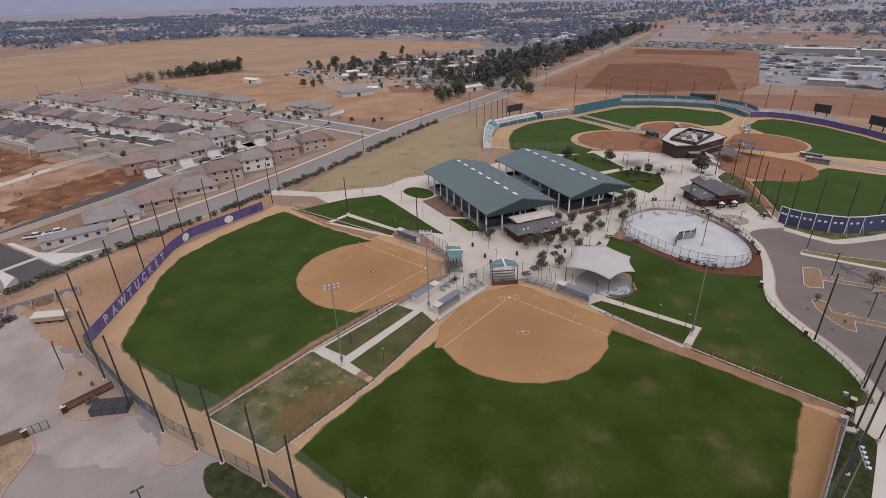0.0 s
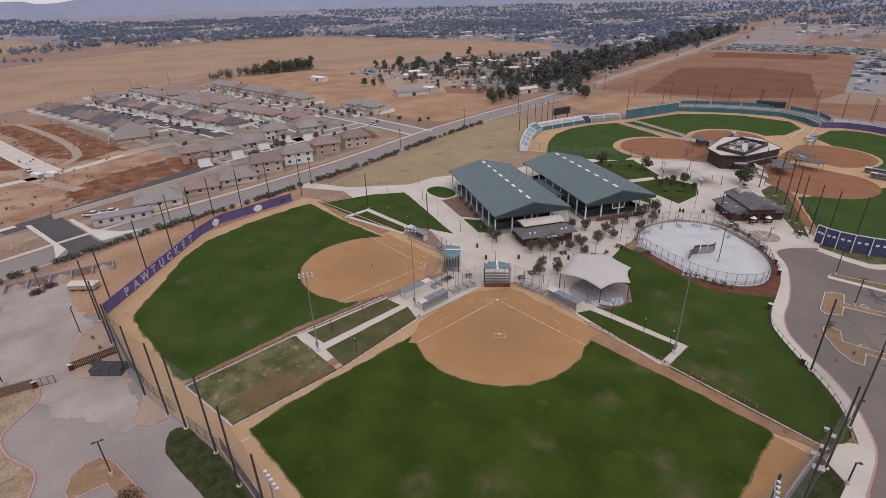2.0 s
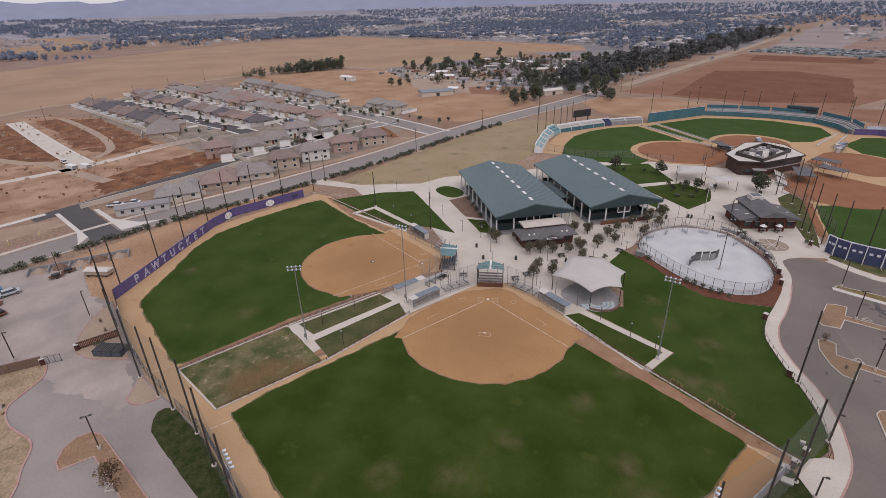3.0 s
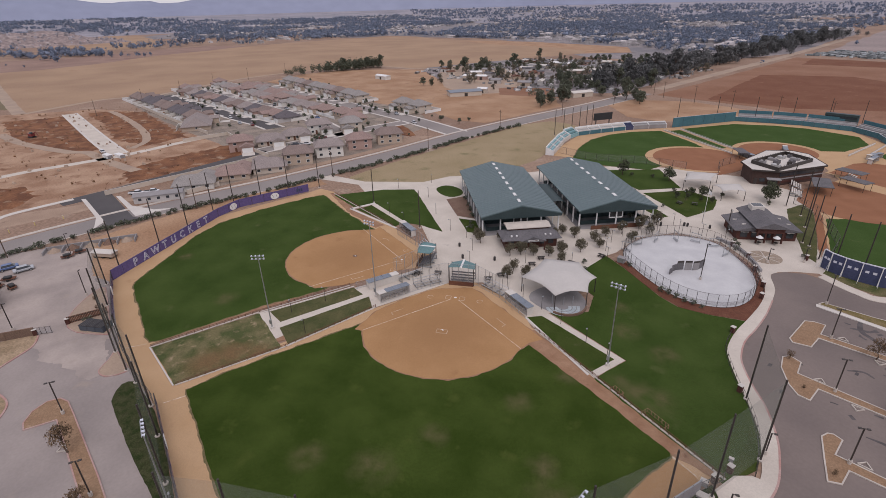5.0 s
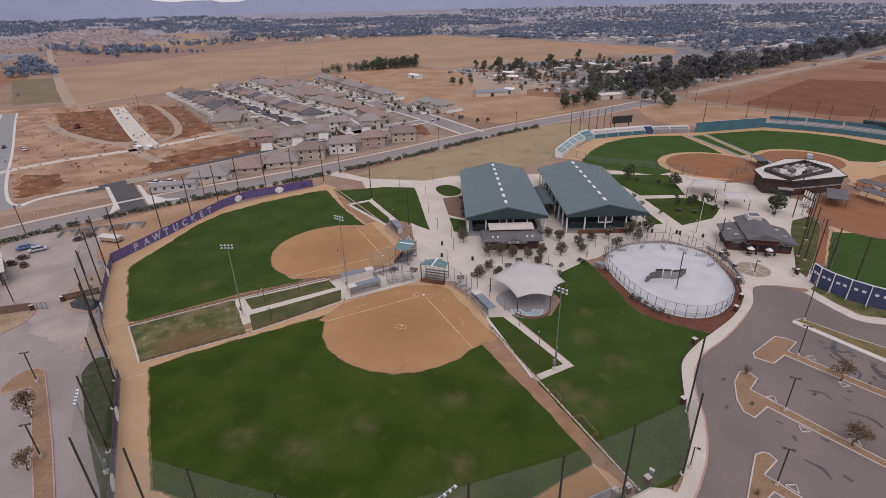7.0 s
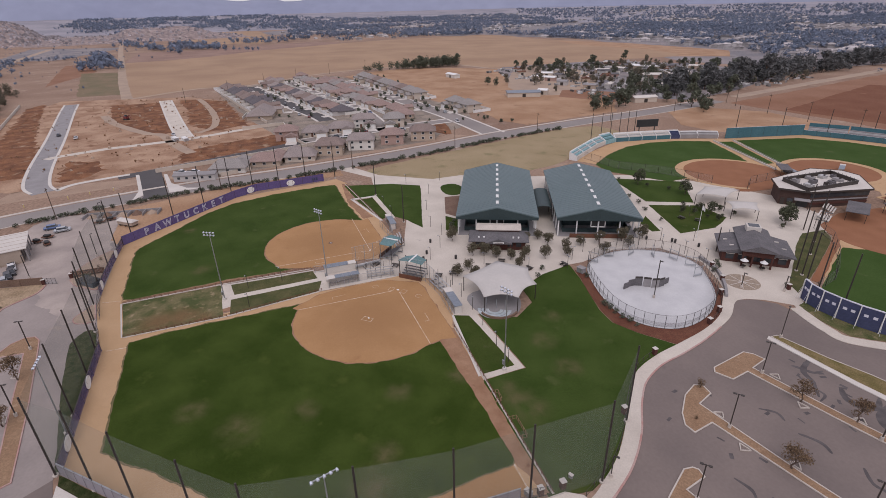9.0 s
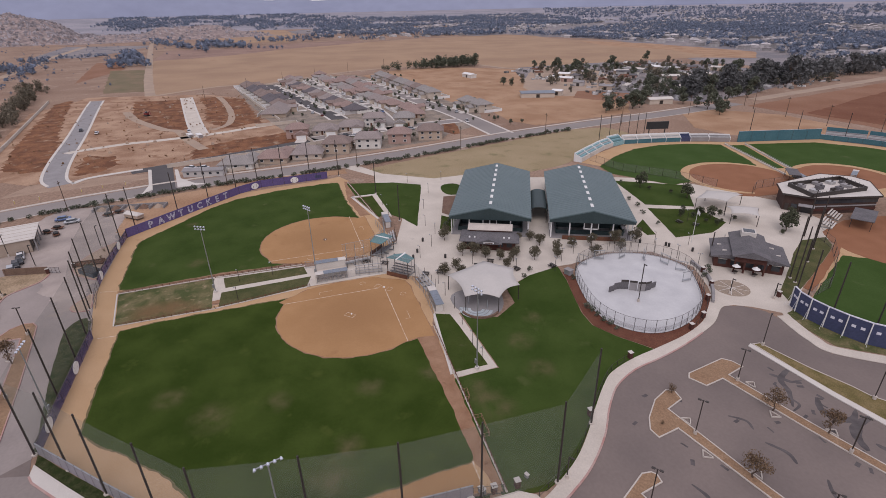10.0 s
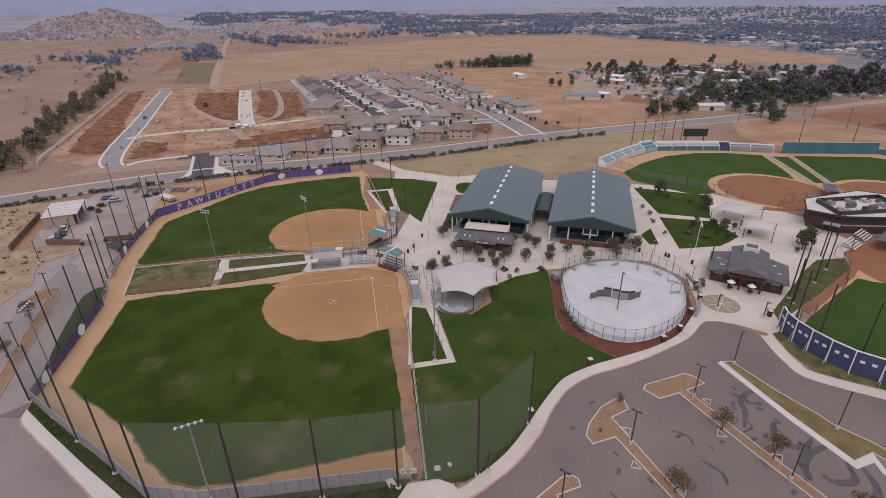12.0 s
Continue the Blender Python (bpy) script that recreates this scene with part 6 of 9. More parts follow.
def ball_emblem(wall, x, y, rz, r=1.12):
    """A white ball with red seams and a wing, flat on a wall panel."""
    bm = bmesh.new()
    rod(bm, (0, -0.02, 1.25), (0, 0.05, 1.25), r, sides=20)
    o = part("emblem", bm, MAT["white"], wall, "white ball emblem")
    o.matrix_basis = pose(x - wall.location.x, y - wall.location.y, 0, 0, 0, rz) @ Matrix.Diagonal((1.35, 1, 1, 1))
    for s in (-1, 1):
        bm = bmesh.new()
        for k in range(5):
            rod(bm, (s * (0.42 + 0.10 * abs(k - 2)), 0.03, 0.6 + 0.3 * k), (s * (0.42 + 0.10 * abs(k - 1.2)), 0.03, 0.85 + 0.3 * k), 0.06, sides=4)
        part("seam", bm, MAT["rust"], o)


for x, y, rz in ((-90.2, -31.0, -57.3), (-92.5, -16.4, -85.5)):
    ball_emblem(wall_b, x + 0.12, y, rz)
for x, y in ((12.4, -61.8), (27.8, -61.35)):
    ball_emblem(A_LEFT, x, y, 182)
for x, y in ((-28.2, -67.45), (-47.2, -67.6)):
    ball_emblem(A_BACK, x, y, 180)
t_end = thing("wall_banner", -93.4, -8.0, 0.05, 0, "dark lettered banner fixed to a purple wall", "banner")
for k in range(5):
    part("bar", bm_box(0.05, 0.12, k * 0.85 - 2.1, k * 0.85 - 1.5, 0.8, 1.9), MAT["navy"], t_end)

# navy fence of the near right field
BLUE = [(38.9, 82.3), (41.0, 81.3), (44.0, 80.9), (47.3, 81.2), (50.8, 82.0), (54.3, 83.4), (57.6, 86.2), (63.4, 93.0), (71.5, 105.0), (78, 118)]
bt = thing("windscreen_fence", BLUE[0][0], BLUE[0][1], 0.05, 0, "tall navy windscreen fence with white posts and pale panels", "fence")
for p, q in zip(BLUE, BLUE[1:]):
    a, b = (p[0] - BLUE[0][0], p[1] - BLUE[0][1]), (q[0] - BLUE[0][0], q[1] - BLUE[0][1])
    bm = bmesh.new()
    slab(bm, ribbon([a, b], 0.1), 0.05, 4.7)
    part("screen", bm, MAT["navy"], bt)
    d = (Vector(b) - Vector(a)).normalized()
    ang = math.degrees(math.atan2(d.y, d.x))
    o = part("post", bm_box(-0.09, 0.09, -0.3, -0.1, 0, 4.8, 0.02), MAT["white"], bt)
    o.matrix_basis = pose(a[0], a[1], 0, 0, 0, ang)
    brace = part("brace", bm_rod((0, -1.3, 0), (0, -0.25, 3.2), 0.03, sides=6), MAT["white"], bt)
    brace.matrix_basis = o.matrix_basis
    rl = part("top_rail", bm_box(0, math.dist(a, b), -0.1, 0.14, 4.7, 4.9), MAT["vinyl_white"], bt)
    rl.matrix_basis = o.matrix_basis
    for u in (0.3, 0.7):
        s = part("white_panel", bm_box(math.dist(a, b) * u - 0.36, math.dist(a, b) * u + 0.36, -0.09, -0.055, 2.65, 3.2), MAT["vinyl_white"], bt)
        s.matrix_basis = o.matrix_basis

# seating replica and walls of the far left field
def seat_stand(line, label, first, second, wall, tiers=5, back=True):
    """A low wall with seat tiers rising behind it, aisles between the blocks and a white rim."""
    x0, y0 = line[0]
    t = thing("seating_stand", x0, y0, 0.05, 0, label, "stand", "stands of the far fields")
    for p, q in zip(line, line[1:]):
        m = pose(p[0] - x0, p[1] - y0, 0, 0, 0, math.degrees(math.atan2(q[1] - p[1], q[0] - p[0])))
        ln = math.dist(p, q)
        part("wall", bm_box(0, ln, -0.1, 0.1, 0, 1.9), MAT[wall], t).matrix_basis = m
        for r in range(tiers):
            part("seat_tier", bm_box(0.1, ln - 0.1, 0.15 + 0.8 * r, 0.9 + 0.8 * r, 0, 1.7 + 0.48 * r), MAT[second if r % 2 else first], t).matrix_basis = m
        n = max(1, round(ln / 7))
        for k in range(n + 1):
            bm = bmesh.new()
            f = bm.faces.new([bm.verts.new((k * ln / n - 0.09, yy, zz)) for yy, zz in ((-0.12, 0), (-0.12, 1.95), (0.8 * tiers, 1.55 + 0.48 * tiers), (0.8 * tiers, 0))])
            e = bmesh.ops.extrude_face_region(bm, geom=[f])
            bmesh.ops.translate(bm, vec=(0.18, 0, 0), verts=[v for v in e["geom"] if isinstance(v, bmesh.types.BMVert)])
            bmesh.ops.recalc_face_normals(bm, faces=bm.faces)
            part("aisle_fin", bm, MAT["white"], t).matrix_basis = m
        if back:
            part("rim", bm_box(0, ln, 0.8 * tiers, 0.8 * tiers + 0.35, 0, 1.75 + 0.48 * tiers, 0.04), MAT["white"], t).matrix_basis = m
    return t


seat_stand([(-76, 101), (-81, 108), (-86, 115.5), (-90.5, 122), (-94, 129)], "curved white and grey seating stand replica round a far field", "bleacher", "teal_pale", "concrete_pale", 4)
seat_stand([(-94, 129), (-96, 136.5)], "short teal seating block of a stand replica", "teal_pale", "teal", "teal_pale")
seat_stand([(-96, 136.5), (-93.5, 150), (-89.8, 164)], "long pale seating stand replica above a teal wall", "bleacher", "concrete_pale", "teal_wall", 4)
seat_stand([(-89.8, 164), (-88.3, 168.5)], "dark blue seating bay in a stand replica", "navy", "navy", "navy", 4)
seat_stand([(-88.3, 168.5), (-85.2, 176.5), (-80.5, 184.5)], "curved brown-grey arcade wall with white rim", "concrete_grey", "bleacher", "concrete_grey", 3)
sc = thing("scoreboard", -100.2, 158.0, 0, 76, "dark scoreboard on two posts behind a stand", "scoreboard")
part("board", bm_box(-5.5, 5.5, -0.3, 0.3, 4.6, 8.2, 0.05), MAT["black"], sc)
for k in (-4, 4):
    part("post", bm_box(k - 0.2, k + 0.2, -0.2, 0.2, 0, 4.7), MAT["dark_steel"], sc)
part("panel", bm_box(-1.6, 1.6, 0.3, 0.36, 4.8, 5.6), MAT["white"], sc)
part("bar", bm_box(-1.8, 1.8, 0.3, 0.36, 6.6, 7.2), MAT["vinyl_white"], sc)
outfield_wall([(-79.2, 187.5), (-74.2, 206.5), (-68.6, 226.5)], 5.0, "teal_wall", "high plain teal outfield wall", 6, name="teal_wall")
outfield_wall([(-68.6, 226.5), (-55, 235.5), (-42, 241.5), (-21, 246), (-8, 239), (-1, 229.5)], 2.4, "teal_wall", "long teal outfield wall of a far field", 6, name="teal_wall")
bank = thing("seat_bank", -55, 240, 0, 0, "long grey stepped seating bank behind a teal wall", "seating")
for (x0, y0), (x1, y1) in (((-68, 228.5), (-55, 237.5)), ((-55, 237.5), (-41.5, 243.5)), ((-41.5, 243.5), (-21, 248)), ((-21, 248), (-6.5, 240.5)), ((-6.5, 240.5), (0.6, 230.5))):
    ang, ln = math.degrees(math.atan2(y1 - y0, x1 - x0)), math.dist((x0, y0), (x1, y1))
    for k in range(4):
        o = part("step", bm_box(0, ln, k * 0.9, k * 0.9 + 0.9, 0, 2.0 + 0.5 * k), MAT["concrete_grey" if k % 2 else "bleacher"], bank)
        o.matrix_basis = pose(x0 + 55, y0 - 240, 0, 0, 0, ang)
    o = part("back_wall", bm_box(0, ln, 3.6, 3.9, 0, 5.2), MAT["teal_wall"], bank)
    o.matrix_basis = pose(x0 + 55, y0 - 240, 0, 0, 0, ang)
block = thing("press_box", -29, 251, 0, 11, "dark teal press box above the seating bank", "press box")
part("body", bm_box(-7, 7, -1, 2, 0, 6.8, 0.05), MAT["fascia"], block)
part("window_band", bm_box(-6.4, 6.4, -1.06, -0.98, 4.6, 5.8), MAT["glass"], block)
outfield_wall([(1.4, 230.5), (9, 236), (19, 236), (34, 229.5), (51, 217.5), (62, 207), (76, 190), (84, 172), (86, 155)], 2.8, "purple", "blue-purple outfield wall of a far field", 6, name="blue_wall")
outfield_wall([(4, 236), (9.5, 239), (19, 239), (34, 232.6), (40, 229)], 3.6, "vinyl_white", "pale stand front behind a blue wall", 6, name="pale_stand")
for x, y, rz, w in ((31, 240, -24, 8), (54.5, 220, -40, 9)):
    s2 = thing("scoreboard", x, y, 0, rz, "dark scoreboard on posts behind a blue wall", "scoreboard")
    part("board", bm_box(-w / 2, w / 2, -0.3, 0.3, 4.2, 8.2, 0.05), MAT["black"], s2)
    for k in (-w / 3, w / 3):
        part("post", bm_box(k - 0.2, k + 0.2, -0.2, 0.2, 0, 4.3), MAT["dark_steel"], s2)
# borders between the far fields
sheet("lawn", [(-75.6, 179.4), (-73.2, 185.6), (-39, 170.8), (-40, 167)], 0.075, MAT["turf_far"], "green strip between two far fields", "lawn", 0, 0.15, 1)
for a, b in (((-77.5, 178.6), (-32, 163)), ((-74, 187), (-34, 170)), ((-4, 226), (-2, 196)), ((0, 226), (3, 200)), ((42, 160), (80, 156)), ((42, 157), (78, 153))):
    t = thing("border_wall", a[0], a[1], 0.06, math.degrees(math.atan2(b[1] - a[1], b[0] - a[0])), "low pale border wall between far fields", "border wall", "far field borders")
    part("wall", bm_box(0, math.dist(a, b), -0.2, 0.2, 0, 0.6, 0.03), MAT["concrete_pale"], t)
    part("rail", bm_box(0, math.dist(a, b), -0.04, 0.04, 0.9, 1.0), MAT["steel"], t)
for x, y, rz in ((-30, 163, -22), (-24, 186, -60), (6, 196, 80), (33, 160, -5), (9, 190, 95), (36, 154, -5)):
    d = dugout(x, y, rz, 8.0, "concrete_grey")
for line in ([(-30, 128), (-46, 121), (-60, 109), (-78, 106)], [(13, 122), (21, 118), (28, 110), (36, 98), (39, 86)], [(-20, 134), (-24, 140), (-24, 152)], [(9, 132), (14, 126)]):
    fence(line, 3.0, 5.0, "wire", "grey wire fence of a far field", group="far field fences", r=0.07)

# ---- rink, car park islands, trees and loose things ----
RINK = soften([(8, 46.5), (18.5, 42.5), (28.5, 40.3), (35.5, 43.2), (38.8, 49), (37.2, 57.5), (32, 65.5), (24, 71), (16, 75), (8, 71.5), (3, 63.5), (3.6, 53)], 2)
fence(RINK + RINK[:1], 3.2, 2.1, "wire", "grey wire fence with dark posts round the rink", group="rink fence", r=0.05)
rb = thing("rink_boards", 0, 0, 0.1, 0, "low pale boards round the edge of the rink", "rink boards")
for p, q in zip(RINK, RINK[1:] + RINK[:1]):
    bm = bmesh.new()
    slab(bm, ribbon([((p[0] - 20.5) * 0.97 + 20.5, (p[1] - 57) * 0.97 + 57), ((q[0] - 20.5) * 0.97 + 20.5, (q[1] - 57) * 0.97 + 57)], 0.1), 0, 1.0)
    part("board", bm, MAT["wire"], rb)
ramp = thing("seating_screen", 22.0, 54.2, 0.12, 78, "dark grey steel ramp screen standing on the rink floor", "ramp")
for k in range(7):
    hgt = 1.5 + 0.5 * math.sin(k / 6 * math.pi)
    o = part("panel", bm_box(-0.85, 0.85, -0.08, 0.08, 0, hgt, 0.02), MAT["concrete_grey"] if k in (3, 4) else MAT["roof_grey"], ramp)
    o.matrix_basis = pose(-5.1 + 1.7 * k, 0.9 * math.sin(k * 1.1) + 0.4, 0, 0, 0, 22 * math.cos(k * 1.1))
    if k in (2, 3, 4, 5):
        part("rail", bm_box(-0.85, 0.85, -0.04, 0.04, hgt, hgt + 0.5), MAT["dark_steel"], o)
kiosk = thing("equipment_box", 9.6, 44.4, 0.1, 20, "small lilac-grey equipment cabinet beside the rink", "cabinet")
part("body", bm_box(-0.9, 0.9, -0.7, 0.7, 0, 1.3, 0.04), MAT["concrete_grey"], kiosk)
part("lid", bm_box(-1.0, 1.0, -0.8, 0.8, 1.3, 1.4, 0.03), MAT["concrete_grey"], kiosk)
part("door", bm_box(-0.6, 0.6, -0.74, -0.7, 0.15, 1.2), MAT["steel"], kiosk)
for k, (x, y) in enumerate(((6.0, 50.5), (5.2, 56), (6.4, 62.2), (9.2, 67), (13.0, 70.2), (17.6, 71.4), (22.4, 69.0))):
    g = thing("steel_bench", x, y, 0.12, 30 + 40 * k, "grey steel bench under a beam on the rink edge", "bench", "benches at the rink")
    for sx in (-1.2, 1.2):
        part("leg", bm_rod((sx, 0, 0), (sx, 0, 2.6), 0.06), MAT["steel"], g)
    part("beam", bm_box(-1.5, 1.5, -0.06, 0.06, 2.5, 2.62), MAT["steel"], g)
    part("bench", bm_box(-1.1, 1.1, -0.25, 0.2, 0.4, 0.48), MAT["steel"], g)
wallr = thing("retaining_wall", 0, 0, 0.05, 0, "curved grey concrete wall between rink and plaza", "wall", kind="structure")
bm = bmesh.new()
slab(bm, ribbon(curve_line([(15, 77), (22, 75.4), (28, 71.5), (32.4, 67.4)]), 0.6), 0, 0.8)
part("wall", bm, MAT["concrete_grey"], wallr)


# curving rail with brick pillars between lawn and path
def pillar(x, y, s=0.36, h=1.35, rz=0):
    t = thing("brick_pillar", x, y, 0.05, rz, "red-brown brick pillar with pale cap", "pillar", "brick pillars")
    part("shaft", bm_box(-s, s, -s, s, 0, h, 0.02), MAT["brick_dark"], t)
    part("cap", bm_box(-s - 0.08, s + 0.08, -s - 0.08, s + 0.08, h, h + 0.12, 0.03), MAT["concrete_pale"], t)


for x, y in ((53.4, 22.6), (42.9, 38.0), (39.0, 55.6), (36.4, 61.0), (31.0, 67.2), (62.0, 5.4), (61.8, 2.0), (35.2, 83.2), (20, 76), (-38.3, -76.4), (-37.2, -82.1), (26.2, 72.8)):
    pillar(x, y)
RAIL = curve_line([(64.4, 7.6), (61.9, 13.0), (59.3, 16.9), (55.8, 20.7), (51.8, 24.4), (47.1, 29.4), (44.6, 33), (43.2, 37.0)], 5)
fence(RAIL, 1.2, 2.0, "gauze", "low dark steel railing along the path", name="railing", group="railings", r=0.05, sheetmat=False)
fence(curve_line([(39.0, 56.0), (37.0, 60.2), (33.8, 64.4), (31.2, 67.0)], 4), 1.2, 1.6, "gauze", "low dark steel railing along the path", name="railing", group="railings", r=0.05, sheetmat=False)
for x, y, w, h in ((61.3, 0.4, 0.5, 0.9), (62.3, -1.4, 0.7, 0.35), (61.0, 7.4, 0.3, 0.6)):
    lawnbox = thing("utility_box", x, y, 0.07, 20, "pale utility box on the lawn by the gate", "box", "utility boxes")
    part("body", bm_box(-w, w, -w * 0.7, w * 0.7, 0, h, 0.05), MAT["concrete_grey"], lawnbox)
    part("lid", bm_box(-w - 0.05, w + 0.05, -w * 0.7 - 0.05, w * 0.7 + 0.05, h, h + 0.08, 0.02), MAT["concrete_pale"], lawnbox)
for line in ([(41.2, 4.5), (41.3, 5.6), (43.4, 5.4), (43.3, 4.4)], [(47.8, 4.4), (47.9, 5.7), (52.1, 5.4), (52.0, 4.2)]):
    fence(line, 0.75, 0.7, "gauze", "small pen of low brown steel rails beside the foul ground", "sand", "warm_up_pen", group="warm-up pens", r=0.07, sheetmat=False)
chalk = thing("field_markings", 0, 0, 0.06, 0, "short white chalk lines across the warning track", "markings", kind="structure")
for a, b in (((55.9, 1.1), (59.9, 0.9)), ((1.0, -61.4), (1.2, -57.8)), ((-21.0, -66.2), (-20.2, -62.4))):
    bm = bmesh.new()
    slab(bm, ribbon([a, b], 0.16), 0, 0.035)
    part("chalk_line", bm, MAT["chalk"], chalk)


# car park islands with kerbs, bays and tar marks
def island(pts, fill, label, rnd=0):
    t = thing("parking_island", pts[0][0], pts[0][1], 0.02, 0, label, "traffic island", "parking islands", kind="structure")
    loc = [(x - pts[0][0], y - pts[0][1]) for x, y in pts]
    if rnd:
        loc = soften(loc, rnd)
    bm = bmesh.new()
    slab(bm, loc, 0, 0.13)
    part("soil", bm, MAT[fill], t)
    bm = bmesh.new()
    ring = []
    for i, p in enumerate(loc):
        a, b = Vector(loc[i - 1]), Vector(loc[(i + 1) % len(loc)])
        d1, d2 = (Vector(p) - a).normalized(), (b - Vector(p)).normalized()
        nrm = Vector((-d1.y - d2.y, d1.x + d2.x))
        nrm = nrm / max(0.6, nrm.length ** 2) * 2
        ring.append([bm.verts.new((p[0] + e * nrm.x, p[1] + e * nrm.y, z)) for e, z in ((-0.1, 0.0), (-0.1, 0.17), (0.1, 0.17), (0.1, 0.0))])
    for r0, r1 in zip(ring, ring[1:] + ring[:1]):
        for k in range(3):
            bm.faces.new((r0[k], r1[k], r1[k + 1], r0[k + 1]))
    bmesh.ops.recalc_face_normals(bm, faces=bm.faces)
    part("kerb", bm, MAT["red_kerb" if pts[0][1] < 0 else "kerb"], t)


island([(50.2, 45.2), (51.2, 44.3), (53.9, 45.7), (53.3, 49.8), (66.9, 52.9), (76.3, 55.4), (92, 59.4), (91.6, 61.0), (76, 57.1), (66.4, 54.6), (52.9, 51.5), (51.9, 55.7), (50.0, 55.1), (48.8, 53.9)], "sand", "tan soil car park island with pale kerb")
island([(52.5, 38.2), (53.9, 34.9), (57.0, 31.3), (59.2, 29.8), (61.0, 30.0), (60.4, 34.1), (73.4, 36.7), (92, 40.4), (91.7, 41.9), (72.9, 38.1), (56.4, 35.5), (55.2, 39.2), (53.1, 39.5)], "sand", "tan soil car park island with pale kerb")
island([(65.8, 23.2), (66.0, 24.6), (66.6, 25.1), (67.9, 24.9), (68.6, 21.0), (74, 22.0), (92, 25.7), (92, 23.9), (74, 20.2), (71.0, 19.5), (71.5, 16.2), (70.2, 15.1), (68.1, 18.9)], "sand", "tan soil car park island with pale kerb")
island([(47.2, 63.1), (47.4, 64.6), (56.3, 66.8), (62.3, 69.0), (65.0, 69.6), (69.1, 72.2), (80, 76.4), (92, 81), (92, 78.6), (80, 74.2), (70.8, 70.4), (71.6, 66.4), (62.5, 64.7), (57.0, 64.0)], "tan_lawn", "long dry grassy car park island with pale kerb")
sheet("pavement", [(47.4, 61.7), (46.9, 62.8), (57.0, 63.9), (62.5, 64.6), (71.7, 66.3), (70.9, 70.3), (74.2, 69.2), (74.6, 68.2), (72.4, 68.9), (72.9, 65.4), (62.7, 63.5), (57.2, 62.9)], 0.2, MAT["concrete_pale"], "pale concrete strip along a car park island", "pavement")
island([(-4.8, -81.4), (-6.7, -81.6), (-9.2, -80.6), (-10.8, -78.6), (-10.5, -76.6), (-8.7, -75.4), (-5.0, -74.6), (2.0, -73.2), (13.0, -71.0), (23.5, -69.2), (32, -67.8), (33, -69.8), (21.2, -72.1), (11.8, -73.9), (4.4, -75.2), (-4.5, -76.9)], "sand", "tan soil car park island with pink kerb")
island([(-54.1, -69.2), (-50, -72.8), (-45.5, -75.3), (-40.6, -76.6), (-37.4, -76.7), (-34.6, -75.5), (-32.7, -74.2), (-29.2, -70.0), (-28.4, -68.6), (-37.7, -68.7), (-47, -68.9)], "yard_grit", "sandy corner bed beside the yard gate", 1)
island([(-21.6, -67.9), (-18.8, -68.9), (-16.7, -70.4), (-15.3, -70.9), (-13.8, -70.5), (-12.6, -69.4), (-12.2, -67.2), (-12.6, -66.0), (-14.4, -66.3), (-17.9, -67.0), (-20.7, -67.6)], "yard_grit", "sandy island beside the gate", 1)
for x, y, rz in ((56.2, 52.9, 14), (63.0, 51.0, 194), (68.9, 55.6, 14), (59.6, 36.2, 12), (66.0, 34.7, 192), (71.2, 38.2, 12), (71.9, 22.0, 12), (3.6, -75.3, 190), (16.5, -73.2, 190)):
    bm = bmesh.new()
    for a, b in (((-0.9, 0), (0, 1.2)), ((0, 1.2), (0.9, 0)), ((-0.9, 0), (0.9, 0))):
        slab(bm, ribbon([a, b], 0.14), 0, 0.2)
    t = tagged(part("tree_pit_kerb", bm, MAT["kerb"]), "small pale kerb triangle of a tree pit", "kerb", "tree pit kerbs")
    t.matrix_basis = pose(x, y, 0.03, 0, 0, rz)
random.seed(5)
tar = thing("tar_marks", 0, 0, 0.04, 0, "dark tar seal marks snaking over car park asphalt", "tar marks", kind="structure")
for k in range(46):
    x, y = random.uniform(52, 88), random.uniform(26, 63)
    a = random.uniform(0, 6.3)
    dx, dy = 0.5 * math.cos(a), 0.5 * math.sin(a)
    bm = bmesh.new()
    slab(bm, ragged(ribbon([(x - dx, y - dy), (x, y), (x + dx * 1.4, y + dy)], random.uniform(0.25, 0.6)), 0.25, 0.12), 0, 0.003 + 0.0002 * k)
    part("mark", bm, MAT["stain"], tar)
STREAKS = (([(54.8, 64.6), (55.6, 61.6), (57.0, 59.0), (59.6, 57.8), (62.6, 55.2)], 1.0), ([(58.2, 62.4), (57.9, 60.4), (56.2, 59.4), (55.0, 58.6)], 0.7), ([(60.4, 56.4), (62.6, 56.6), (63.4, 54.4)], 0.5),
           ([(62.6, 60.6), (64.6, 59.0), (67.0, 59.4), (67.8, 61.6), (66.4, 64.2)], 1.4), ([(68.4, 64.6), (69.0, 61.0), (70.6, 58.6), (73.2, 57.4)], 1.5), ([(71.6, 65.0), (74.4, 63.6), (74.2, 60.6), (72.6, 59.8)], 1.1),
           ([(72.4, 66.6), (76.0, 65.4), (78.2, 62.4), (77.2, 59.4), (79.0, 58.2)], 1.3), ([(79.4, 67.4), (81.4, 64.0), (80.6, 61.0)], 1.3), ([(84, 68), (86.6, 65), (85, 61.4)], 1.4),
           ([(60.8, 43.6), (62.6, 45.4), (64.4, 45.0)], 0.5), ([(67, 44.5), (69.6, 45.9), (71.6, 45.4)], 0.6), ([(75, 47), (77.4, 45.4), (79.6, 46.2)], 0.6), ([(82, 31), (84.2, 33.6), (87, 34)], 0.7), ([(69.5, 28.6), (71.8, 29.2), (73.4, 28.4)], 0.5))
